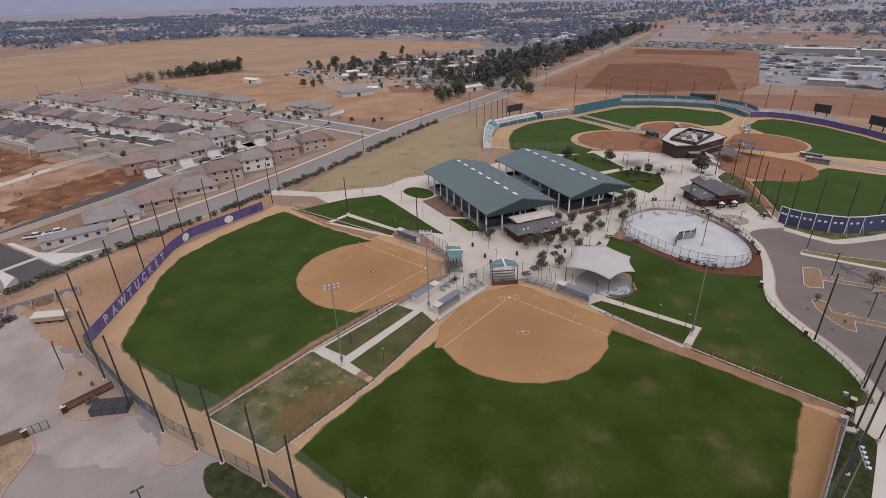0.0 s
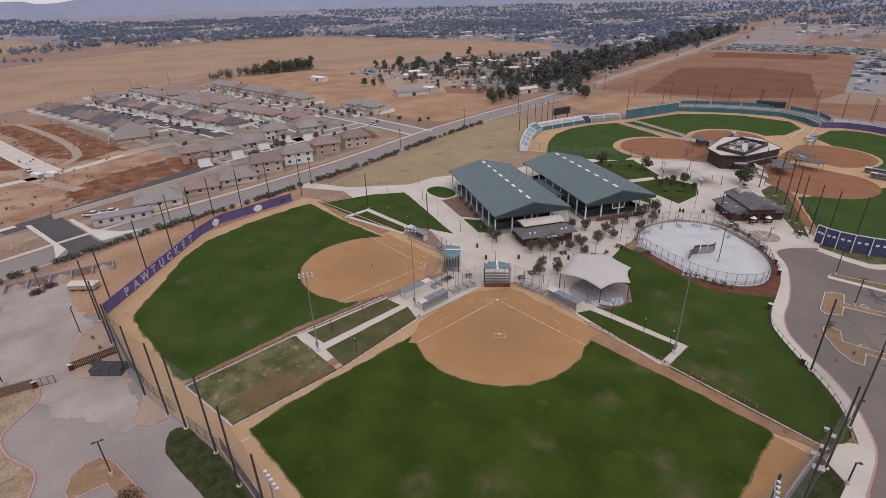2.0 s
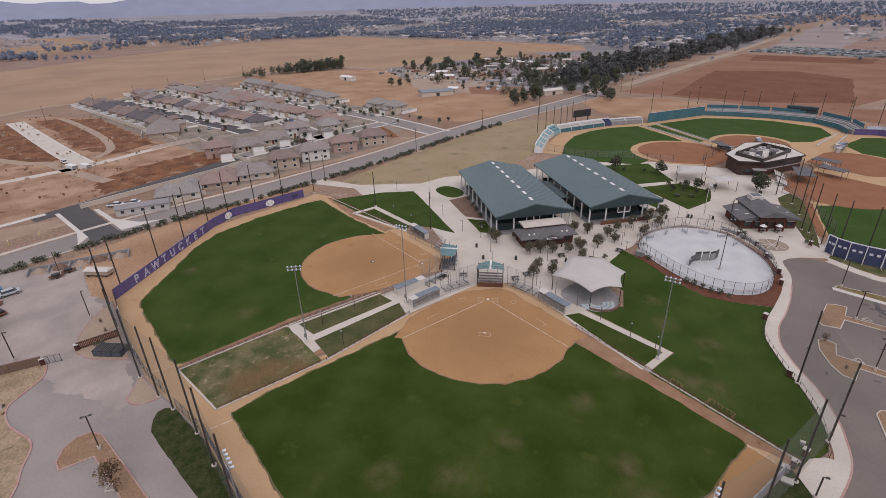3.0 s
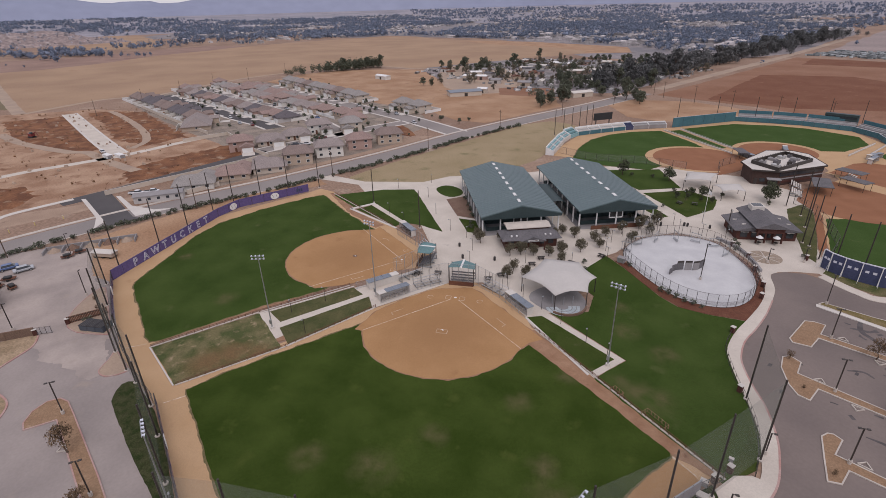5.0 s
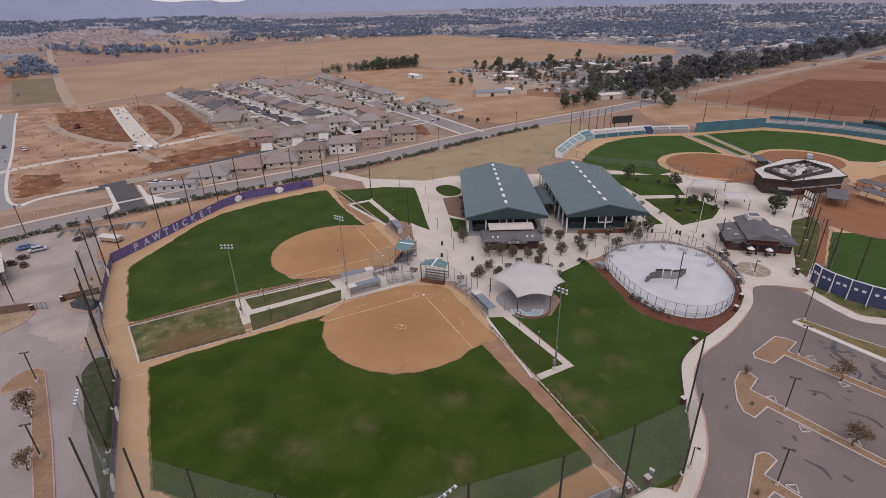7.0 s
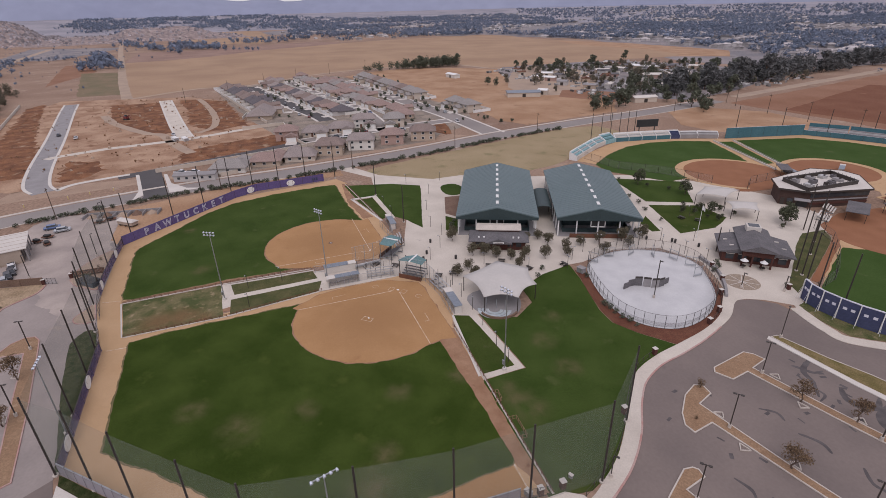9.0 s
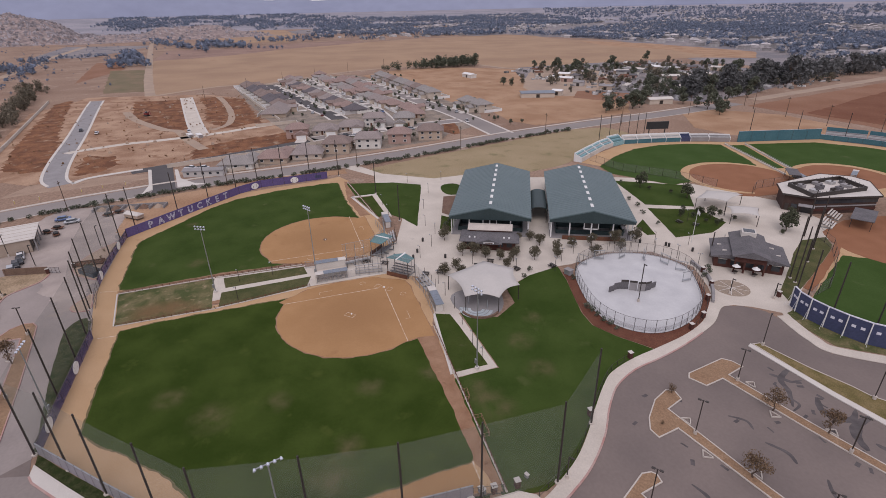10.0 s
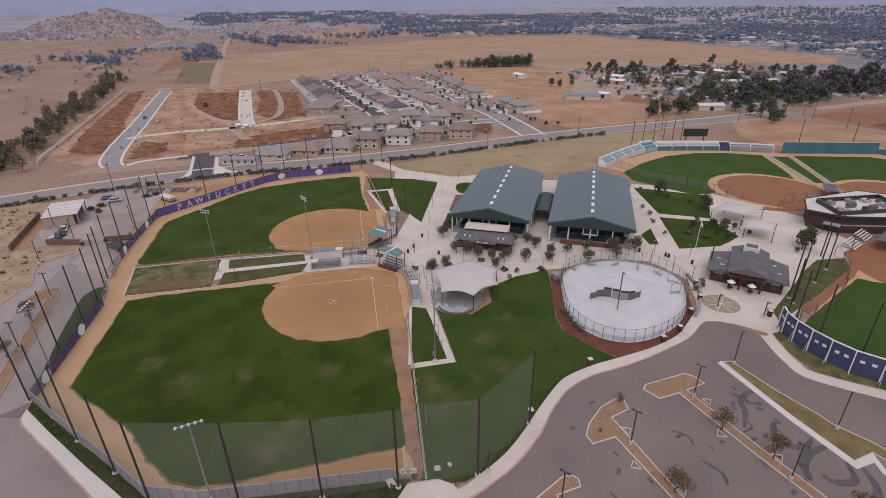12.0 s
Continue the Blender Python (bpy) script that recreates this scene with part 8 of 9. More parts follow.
def house(w, d, floors, wi, ri, hip, wing):
    """A detached estate house: stucco walls, tiled hip roof, garage wing, windows."""
    t = thing("house", 0, 0, 0, 0, f"{'two' if floors == 2 else 'one'}-storey stucco estate house with {'grey' if ri in (2, 4) else 'brown'} tiled hip roof", "house", "estate houses")
    H = 2.42 * floors + 0.1
    part("wall", bm_box(-w / 2, w / 2, -d / 2, d / 2, 0, H), HOUSE_WALL[wi], t)
    bm = bmesh.new()
    gable_roof(bm, -w / 2 - 0.8, w / 2 + 0.8, -d / 2 - 0.8, d / 2 + 0.8, H, H + min(w, d) * 0.29, hip=hip * min(w, d) / 2)
    part("roof", bm, HOUSE_ROOF[ri], t)
    part("garage", bm_box(wing * w / 2 - wing * 6 if wing > 0 else -w / 2, w / 2 if wing > 0 else -w / 2 + 6, -d / 2 - 4, -d / 2, 0, 3.0), HOUSE_WALL[wi], t)
    gx = w / 2 - 3 if wing > 0 else -w / 2 + 3
    bm = bmesh.new()
    gable_roof(bm, gx - 3.4, gx + 3.4, -d / 2 - 4.5, -d / 2 + 1.5, 3.0, 4.5, along_x=False)
    part("garage_roof", bm, HOUSE_ROOF[ri], t)
    part("garage_door", bm_box(gx - 2.4, gx + 2.4, -d / 2 - 4.06, -d / 2 - 3.98, 0.05, 2.3), MAT["white"], t)
    dx = gx - 5 * wing
    part("front_door", bm_box(dx - 0.5, dx + 0.5, -d / 2 - 0.06, -d / 2 + 0.02, 0.05, 2.15), MAT["rust"], t)
    for f in range(floors):
        z = 0.85 + 2.38 * f
        for side in (-1, 1):
            n = 3 if w > 11 else 2
            for k in range(n):
                x = -w / 2 + (k + 0.5) * w / n
                if side < 0 and f == 0 and abs(x - gx) < 3.5:
                    continue
                if side < 0 and f == 0 and abs(x - dx) < 1.3:
                    continue
                y = side * d / 2
                wn_ = part("window", bm_box(x - 0.75, x + 0.75, y - 0.05, y + 0.05, z, z + 1.25), MAT["white"], t)
                part("pane", bm_box(x - 0.62, x + 0.62, y + side * 0.05 - 0.02, y + side * 0.05 + 0.02, z + 0.12, z + 1.13), MAT["glass"], wn_)
        for side in (-1, 1):
            x = side * w / 2
            wn_ = part("window", bm_box(x - 0.05, x + 0.05, -0.6, 0.6, z, z + 1.25), MAT["white"], t)
            part("pane", bm_box(x + side * 0.05 - 0.02, x + side * 0.05 + 0.02, -0.48, 0.48, z + 0.12, z + 1.13), MAT["glass"], wn_)
    part("driveway", bm_box(gx - 2.8, gx + 2.8, -d / 2 - 10, -d / 2 - 4, 0.02, 0.1), MAT["concrete_pale"], t)
    return t


protos = [house(13, 10, 1, 0, 0, 0.8, 1), house(12, 9.5, 2, 1, 1, 0.7, -1), house(11, 9, 2, 2, 3, 0.9, 1), house(14, 9.5, 1, 3, 2, 0.8, -1), house(12, 9, 2, 3, 0, 0.6, 1), house(13, 10, 1, 1, 3, 0.9, -1), house(12, 11, 1, 4, 4, 0.8, 1), house(11, 10, 2, 0, 2, 0.8, -1), house(25, 15, 1, 1, 0, 0.5, 1), house(12, 11, 1, 2, 1, 0.7, -1)]
lots = [(-125, -38, 256, 3), (-129.5, -23, 254, 5), (-131, -8, 256, 0), (-135.5, 6, 252, 1), (-139, 21.5, 254, 4), (-143, 38, 254, 2), (-144, 54.5, 252, 1),
        (-175, -10, 80, 2), (-178, 5, 78, 0), (-182, 19.5, 78, 0), (-188, 34, 78, 4), (-182, 50, 76, 7), (-203, 61, 80, 5)]
random.seed(11)


def rowlots(line, off, gap, face, choices):
    out = []
    for i, (x, y, a) in enumerate(along(line, gap, 4)):
        nx, ny = -math.sin(radians(a)), math.cos(radians(a))
        out.append((x + nx * off, y + ny * off, a + face, choices[(i * 3 + int(off)) % len(choices)]))
    return out


DARK_ST = [(-226, 14), (-264, 5.6), (-318, -5), (-372, -16.5), (-400, -22)]
lots += [(-248, -19, 168, 8)]
lots += rowlots([(-276, 3.2), (-318, -5), (-372, -16.5), (-400, -22)], 19, 15.0, 0, (9, 6, 6, 9))
lots += rowlots(DARK_ST, -17.5, 13.5, 180, (5, 0, 0, 9, 6, 9, 6))
lots += rowlots([(-236, 45), (-308, 29), (-432, 12)], 15, 13.5, 0, (0, 5, 0, 3))
lots += rowlots([(-236, 45), (-308, 29), (-432, 12)], -14, 13.5, 180, (3, 5, 0, 2, 0))
lots += rowlots([(-222, 80), (-303, 72), (-405, 61)], 16, 13.5, 0, (5, 0, 3, 5))
lots += rowlots([(-196, 88), (-231, 82)], -19, 16.0, 180, (4, 1, 7))
lots += rowlots([(-262, 77), (-303, 73), (-405, 63)], -16, 14.0, 180, (7, 4, 1, 7))
taken, spots_done = set(), []
for x, y, rz, k in lots:
    if any(math.dist((x, y), q) < (15 if k == 8 else 10.8) for q in spots_done):
        continue
    spots_done.append((x, y))
    m = pose(x, y, 0.03, 0, 0, rz)
    if k in taken:
        copy_thing(protos[k], m)
    else:
        protos[k].matrix_basis = m
        taken.add(k)
shed = thing("long_shed", -117.5, -51, 0.03, 76, "long pale flat-roofed site shed beside the road", "shed")
part("wall", bm_box(-8, 8, -2.4, 2.4, 0, 2.6), HOUSE_WALL[4], shed)
bm = bmesh.new()
gable_roof(bm, -8.3, 8.3, -2.8, 2.8, 2.6, 3.3)
part("roof", bm, MAT["concrete_grey"], shed)
for k in range(5):
    part("window", bm_box(-6 + 3 * k - 0.5, -6 + 3 * k + 0.5, -2.46, -2.38, 1.0, 1.9), MAT["glass"], shed)
for x, y in ((-199, -66), (-196, -61)):
    c = thing("site_container", x, y, 0.03, 20, "white site container on graded land", "container", "site containers")
    part("body", bm_box(-3, 3, -1.2, 1.2, 0, 1.6, 0.04), MAT["white"], c)
    part("door", bm_box(3.0, 3.05, -1.1, 1.1, 0.1, 1.5), MAT["concrete_grey"], c)
digger = thing("digger", -277, -101, 0.05, 40, "red digger working on the building land", "digger")
part("body", bm_box(-1.5, 1.2, -1.1, 1.1, 0.8, 2.4, 0.1), CAR["red"], digger)
part("cab", bm_box(0.2, 1.4, -1.0, 0.1, 2.3, 3.2, 0.05), MAT["glass"], digger)
part("boom", bm_rod((1.0, 0.3, 2.0), (3.6, 0.3, 3.4), 0.25, 0.15), CAR["red"], digger)
part("arm", bm_rod((3.6, 0.3, 3.4), (4.8, 0.3, 1.0), 0.18, 0.12), CAR["red"], digger)
for s in (-1, 1):
    part("track", bm_box(-1.9, 1.9, s * 1.0 - 0.3, s * 1.0 + 0.3, 0, 0.8, 0.2), MAT["black"], digger)
# estate garden walls
for a, b in (((-143.5, -33), (-152, -3)), ((-135, -68), (-143.5, -33)), ((-152, -3), (-166, -6)), ((-166, -6), (-213, -9)), ((-210, -32), (-213, -9)), ((-222, -18), (-300, -34)), ((-300, -34), (-345, -42)), ((-117.5, -42), (-121, -30))):
    t = thing("garden_wall", a[0], a[1], 0.02, math.degrees(math.atan2(b[1] - a[1], b[0] - a[0])), "tan block garden wall of the estate", "wall", "estate walls")
    part("wall", bm_box(0, math.dist(a, b), -0.1, 0.1, 0, 1.7), HOUSE_WALL[0], t)
    part("coping", bm_box(0, math.dist(a, b), -0.15, 0.15, 1.7, 1.78), MAT["concrete_pale"], t)

# party walls between the gardens
for x, y, rz, k in lots[13:]:
    m = pose(x, y, 0.02, 0, 0, rz)
    bm = bmesh.new()
    box(bm, 7.3, 7.5, -2, 11, 0, 1.7)
    box(bm, -7.3, 7.5, 11, 11.2, 0, 1.7)
    w = tagged(part("party_wall", bm, MAT["white"] if k % 2 else HOUSE_WALL[3]), "pale block wall round a back garden", "wall", "garden party walls")
    w.matrix_basis = m

# trees of the estate and the farms
town_trees = [tree("garden_tree", rng, 5.6, 3.0, "leaf_dark", "dark green garden tree among the houses", "garden trees", 420, 0.4, 0.16, 11) for _ in range(4)]
places = [(-169, 25.8), (-166.5, 28), (-180, 46.4), (-178, 55.5), (-213, 93.8), (-215, 96), (-245, 118), (-178, 91), (-158, 106), (-160, 114), (-199, 94), (-233, 102), (-152, 63), (-150, 69), (-134, -1), (-141, 13.6), (-148, 30), (-150, 47), (-163, 10), (-161, 40), (-166, 56), (-172, 66), (-184, 72), (-180, 31), (-178, 34), (-184, 39), (-190, 32), (-186, 62), (-202, -6), (-178, 5), (-168, 23), (-164, 32), (-208, 86), (-211, 97), (-207, 100), (-214, 94), (-170, 48), (-185, 104), (-176, 106), (-172, 102), (-164, 66), (-197, 100), (-372, 60), (-364, 74), (-372, 78), (-381, 80), (-330, 88), (-345, 86)]
places += [(random.uniform(-420, -215), random.uniform(-14, 102)) for _ in range(150)]
plant(town_trees, [p for p in places if all(math.dist(p, q) > 6.5 for q in spots_done)], rng, 0.4, 1.0)
big_trees = [tree("farm_tree", rng, 13, 5.6, "leaf_dark", "large dense dark green farmland tree", "farm trees", 620, 0.7, 0.1, 15) for _ in range(4)]
grove = [(-464 + random.uniform(-7, 7), 150 + 3.6 * k + random.uniform(-3, 3)) for k in range(15)]
tall_farm = [(-396, 271), (-404, 258), (-373, 311), (-365, 272), (-285, 322), (-259, 327), (-338, 422), (-273, 385), (-282, 415), (-320, 259), (-305, 167), (-424, 404), (-299, 172), (-248, 352), (-236, 374), (-262, 398), (-310, 300), (-230, 320), (-346, 372), (-402, 246), (-392, 249), (-383, 245), (-371, 245), (-371, 254), (-360, 254), (-349, 254), (-354, 263), (-355, 271), (-304, 246), (-308, 250), (-362, 306), (-367, 316), (-373, 327), (-352, 312), (-422, 400), (-326, 398), (-313, 397), (-328, 421), (-300, 404), (-288, 396)]
clump = [(-175, 264), (-178, 184), (-190, 206), (-194, 225), (-141, 237), (-174, 293), (-209, 347), (-214, 372), (-210, 250), (-183, 214), (-200, 232), (-222, 246), (-232, 276), (-205, 290), (-225, 338), (-166, 174), (-171, 180), (-170, 186), (-174, 191), (-171, 197), (-175, 201), (-172, 203), (-159, 236), (-150, 236), (-147, 241), (-134, 230), (-140, 240), (-167, 268), (-172, 262), (-176, 240), (-171, 236), (-187, 248), (-204, 249), (-197, 252), (-212, 262), (-228, 258), (-247, 268), (-239, 262), (-213, 322), (-187, 310), (-180, 290), (-176, 282), (-218, 300), (-195, 280)]
farm = [(-306, 186), (-287, 202), (-291, 210), (-247, 197), (-290, 252), (-298, 246), (-312, 188), (-330, 225), (-270, 240), (-282, 268), (-255, 282), (-240, 290), (-262, 310), (-275, 300), (-252, 330)]
farm += [(random.uniform(-400, -205), random.uniform(235, 420)) for _ in range(165)]
plant(big_trees, grove + tall_farm + clump, rng, 0.62, 1.12)
plant([tree("smallholding_tree", rng, 9, 4.4, "leaf_grey", "bushy olive tree among farm buildings", "smallholding trees", 560, 0.5, 0.08, 14) for _ in range(4)], farm, rng, 0.45, 1.0)
row = []
for k in range(130):
    f = (k / 129) ** 1.15
    row.append((-188 - 118 * f - random.uniform(0, 22), 262 + 640 * f + random.uniform(-6, 6)))
belt = []
for k in range(44):
    f = k / 43
    belt.append((-104 - 350 * f + random.uniform(-4, 4), -141 - 72 * f - random.uniform(1, 13)))
# the tall row uses the leaf colour greyed for haze
plant([tree("tall_tree", rng, 17, 6.0, "leaf_haze", "tall dark eucalyptus in a dense row", "tree row", 620, 0.85, 0.06, 16, tall=False) for _ in range(4)], row, rng, 0.62, 1.2)
plant([tree("scrub_tree", rng, 10, 5.0, "leaf_grey", "bushy grey-green tree in a windbreak", "windbreak", 620, 0.6, 0.03, 16) for _ in range(4)], belt, rng, 0.55, 1.1)
sheet("wall", ribbon([(-136, -141), (-147, -144), (-214, -156.2), (-319, -176.4), (-374, -187)], 0.5), 1.6, MAT["kerb"], "pale block wall along a windbreak", "wall")

# farm sheds and smallholdings near the road
random.seed(21)
sheds = [(-240, 165, 70, 24, 12, "blue_roof"), (-331, 352, 14, 30, 10, "white"), (-296, 335, 40, 30, 9, "concrete_grey"), (-209, 274, 60, 16, 7, "concrete_pale"), (-180, 224, 78, 16, 7, "concrete_pale"), (-334, 320, 20, 22, 8, "concrete_pale"), (-310, 220, 20, 14, 6, "white"), (-302, 226, 40, 10, 6, "white"), (-368, 160, 10, 16, 6, "white"), (-318, 300, 60, 20, 8, "roof_grey"), (-272, 318, 60, 34, 12, "concrete_pale"), (-240, 182, 40, 7, 5, "white"), (-340, 262, 20, 12, 8, "concrete_grey"), (-330, 240, 50, 10, 7, "white")]
for k in range(40):
    sheds.append((random.uniform(-390, -215), random.uniform(215, 400), random.uniform(0, 180), random.uniform(5, 13), random.uniform(4, 7.5), random.choice(("concrete_pale", "roof_grey", "roof_grey", "roof_grey", "concrete_grey", "concrete_grey", "rust"))))
for x, y, rz, w, d, mt in sheds:
    t = thing("farm_shed", x, y, 0.03, rz, "low farm shed with pale sheet-metal roof" if mt in ("white", "concrete_pale") else "low grey farm building among trees", "shed", "farm sheds")
    part("wall", bm_box(-w / 2, w / 2, -d / 2, d / 2, 0, 3.2), HOUSE_WALL[int(abs(x)) % 5], t)
    bm = bmesh.new()
    gable_roof(bm, -w / 2 - 0.4, w / 2 + 0.4, -d / 2 - 0.4, d / 2 + 0.4, 3.2, 4.3)
    part("roof", bm, MAT[mt], t)
    part("door", bm_box(-1.2, 1.2, -d / 2 - 0.05, -d / 2 + 0.02, 0.05, 2.4), MAT["dark_steel"], t)
# vehicles, crates and junk of the smallholdings
vs, fs = [], []
jrng = np.random.default_rng(61)
for _ in range(620):
    x, y = jrng.uniform(-400, -185), jrng.uniform(205, 420)
    if x > -150 - (y - 205) * 0.26 or noise.noise(Vector((x / 30, y / 30, 2.0))) < -0.1:
        continue
    w, d, h, a = jrng.uniform(0.6, 2.8), jrng.uniform(0.5, 1.3), jrng.uniform(0.6, 2.2), jrng.uniform(0, 3.1)
    c, e = math.cos(a), math.sin(a)
    i = len(vs)
    vs += [(x + sx * w * c - sy * d * e, y + sx * w * e + sy * d * c, z) for z in (0.03, h) for sx, sy in ((-1, -1), (1, -1), (1, 1), (-1, 1))]
    fs += [(i, i + 1, i + 5, i + 4), (i + 1, i + 2, i + 6, i + 5), (i + 2, i + 3, i + 7, i + 6), (i + 3, i, i + 4, i + 7), (i + 4, i + 5, i + 6, i + 7)]
tagged(data_part("yard_clutter", vs, fs, surf("mixed_clutter", (0.50, 0.49, 0.48), (0.10, 0.09, 0.085), 9, contrast=0.1, fine=0.8, bump=0, per_island=0.6)), "vehicles, crates and junk standing about farm yards", "clutter", kind="stuff")
# utility poles
for x, y in [(p[0], p[1]) for p in along(curve_line([(-330, -70), (-446, 36), (-486, 122)]), 46)] + [(p[0] + 9, p[1]) for p in along(ROAD[10:60], 52)] + [(p[0], p[1]) for p in along([(-140, 262), (-100, 256), (20, 262), (140, 262)], 26)]:
    t = thing("utility_pole", x, y, 0, 0, "thin wooden utility pole with crossarm", "utility pole", "utility poles")
    part("pole", bm_rod((0, 0, 0), (0, 0, 11), 0.16, 0.1, sides=6), MAT["bark"], t)
    part("crossarm", bm_box(-1.1, 1.1, -0.08, 0.08, 10.1, 10.3), MAT["bark"], t)


def inside(p, outline):
    """Whether a place lies within an outline."""
    odd = False
    for a, b in zip(outline, outline[1:] + outline[:1]):
        if (a[1] > p[1]) != (b[1] > p[1]) and p[0] < (b[0] - a[0]) * (p[1] - a[1]) / (b[1] - a[1]) + a[0]:
            odd = not odd
    return odd


# far town: joined, too small to pick apart
def far_houses(name, areas, rng, label, mats):
    """Clusters of far houses, walls in one mesh and roofs in another."""
    wv, wf, rv, rf_ = [], [], [], []
    for outline, n, _, _, _ in areas:
        for x, y in places_in(outline, n, rng, 0.7, 300):
            ang, g0 = 14, rise(x, y)
            cell = rng.uniform(-6, 6)
            y = round(y / 38) * 38 + cell
            w, d, h = rng.uniform(3.5, 7.5), rng.uniform(3, 5), rng.choice((3.0, 3.2, 4.6))
            a = radians(ang + rng.choice((0, 90)) + rng.uniform(-6, 6))
            c, s = math.cos(a), math.sin(a)

            def at(px, py, pz):
                return (x + px * c - py * s, y + px * s + py * c, pz + g0)
            i = len(wv)
            wv += [at(-w, -d, 0), at(w, -d, 0), at(w, d, 0), at(-w, d, 0), at(-w, -d, h), at(w, -d, h), at(w, d, h), at(-w, d, h)]
            wf += [(i, i + 1, i + 5, i + 4), (i + 1, i + 2, i + 6, i + 5), (i + 2, i + 3, i + 7, i + 6), (i + 3, i, i + 4, i + 7)]
            i = len(rv)
            w, d, r = w + 0.6, d + 0.6, h + 2.0
            rv += [at(-w, -d, h), at(w, -d, h), at(w, d, h), at(-w, d, h), at(-w * 0.6, 0, r), at(w * 0.6, 0, r)]
            rf_ += [(i, i + 1, i + 5, i + 4), (i + 2, i + 3, i + 4, i + 5), (i + 1, i + 2, i + 5), (i + 3, i, i + 4)]
    t = thing(name, 0, 0, 0, 0, label, "town", kind="stuff")
    data_part("house_wall", wv, wf, mats[0], t)
    data_part("house_roof", rv, rf_, mats[1], t)


TOWN_WALL = surf("far_town_walls", (0.48, 0.45, 0.44), (0.38, 0.36, 0.355), 60, fine=0.2, bump=0, per_island=0.35)
TOWN_ROOF = surf("far_town_roofs", (0.37, 0.34, 0.335), (0.20, 0.185, 0.19), 30, fine=0.2, bump=0, per_island=0.7)
DENSE = [(-430, 610), (-640, 612), (-880, 570), (-1010, 610), (-1500, 1100), (-1650, 2000), (-700, 2000), (-420, 1400), (-330, 930), (-268, 640), (-330, 560)]
MIDDLE = [(-1050, 190), (-1090, 300), (-1130, 540), (-1500, 1100), (-2700, 1500), (-3000, 500), (-1750, 130), (-1350, 110)]
LOOSE = [(-250, 930), (-400, 1500), (0, 2600), (900, 2600), (500, 900), (160, 780), (-160, 760)]
WESTERN = [(-1750, 130), (-3000, 500), (-4000, 200), (-3900, -900), (-2300, -700), (-2000, -120)]
# (outline, houses, trees, share of the ground that trees may fill, usual height)
NEARBY = [(-330, 548), (-430, 604), (-640, 606), (-880, 566), (-1010, 606), (-1060, 760), (-720, 800), (-400, 760), (-285, 690)]
BEYOND = [(-2700, 1500), (-3500, 1900), (-2500, 2900), (-1200, 3150), (-300, 2900), (0, 2600), (-420, 1450), (-700, 1950), (-1650, 1950), (-1500, 1150)]
ZONES = [(BEYOND, 420, 3400, 0.62, 11.0), (NEARBY, 120, 1000, 0.85, 7.5), (DENSE, 1300, 6400, 0.66, 8.0), (MIDDLE, 700, 5200, 0.6, 9.0), (LOOSE, 420, 2000, 0.42, 8.5), (WESTERN, 100, 2600, 0.5, 12.0)]


def places_in(outline, count, rng, share, scale):
    """Random places within an outline, gathered in clumps that fill a share of it."""
    xs, ys = [p[0] for p in outline], [p[1] for p in outline]
    out, tries = [], 0
    while len(out) < count and tries < count * 40:
        tries += 1
        x, y = rng.uniform(min(xs), max(xs)), rng.uniform(min(ys), max(ys))
        if noise.noise(Vector((x / scale, y / scale, 4.2))) + 0.5 * noise.noise(Vector((x / scale * 2.7, y / scale * 2.7, 1.2))) < (0.5 - share) * 0.9:
            continue
        if inside((x, y), outline) and not inside((x, y), WHEAT):
            out.append((x, y))
    return out


far_houses("far_town", ZONES, np.random.default_rng(8), "hazy far town of low pale houses", (TOWN_WALL, TOWN_ROOF))


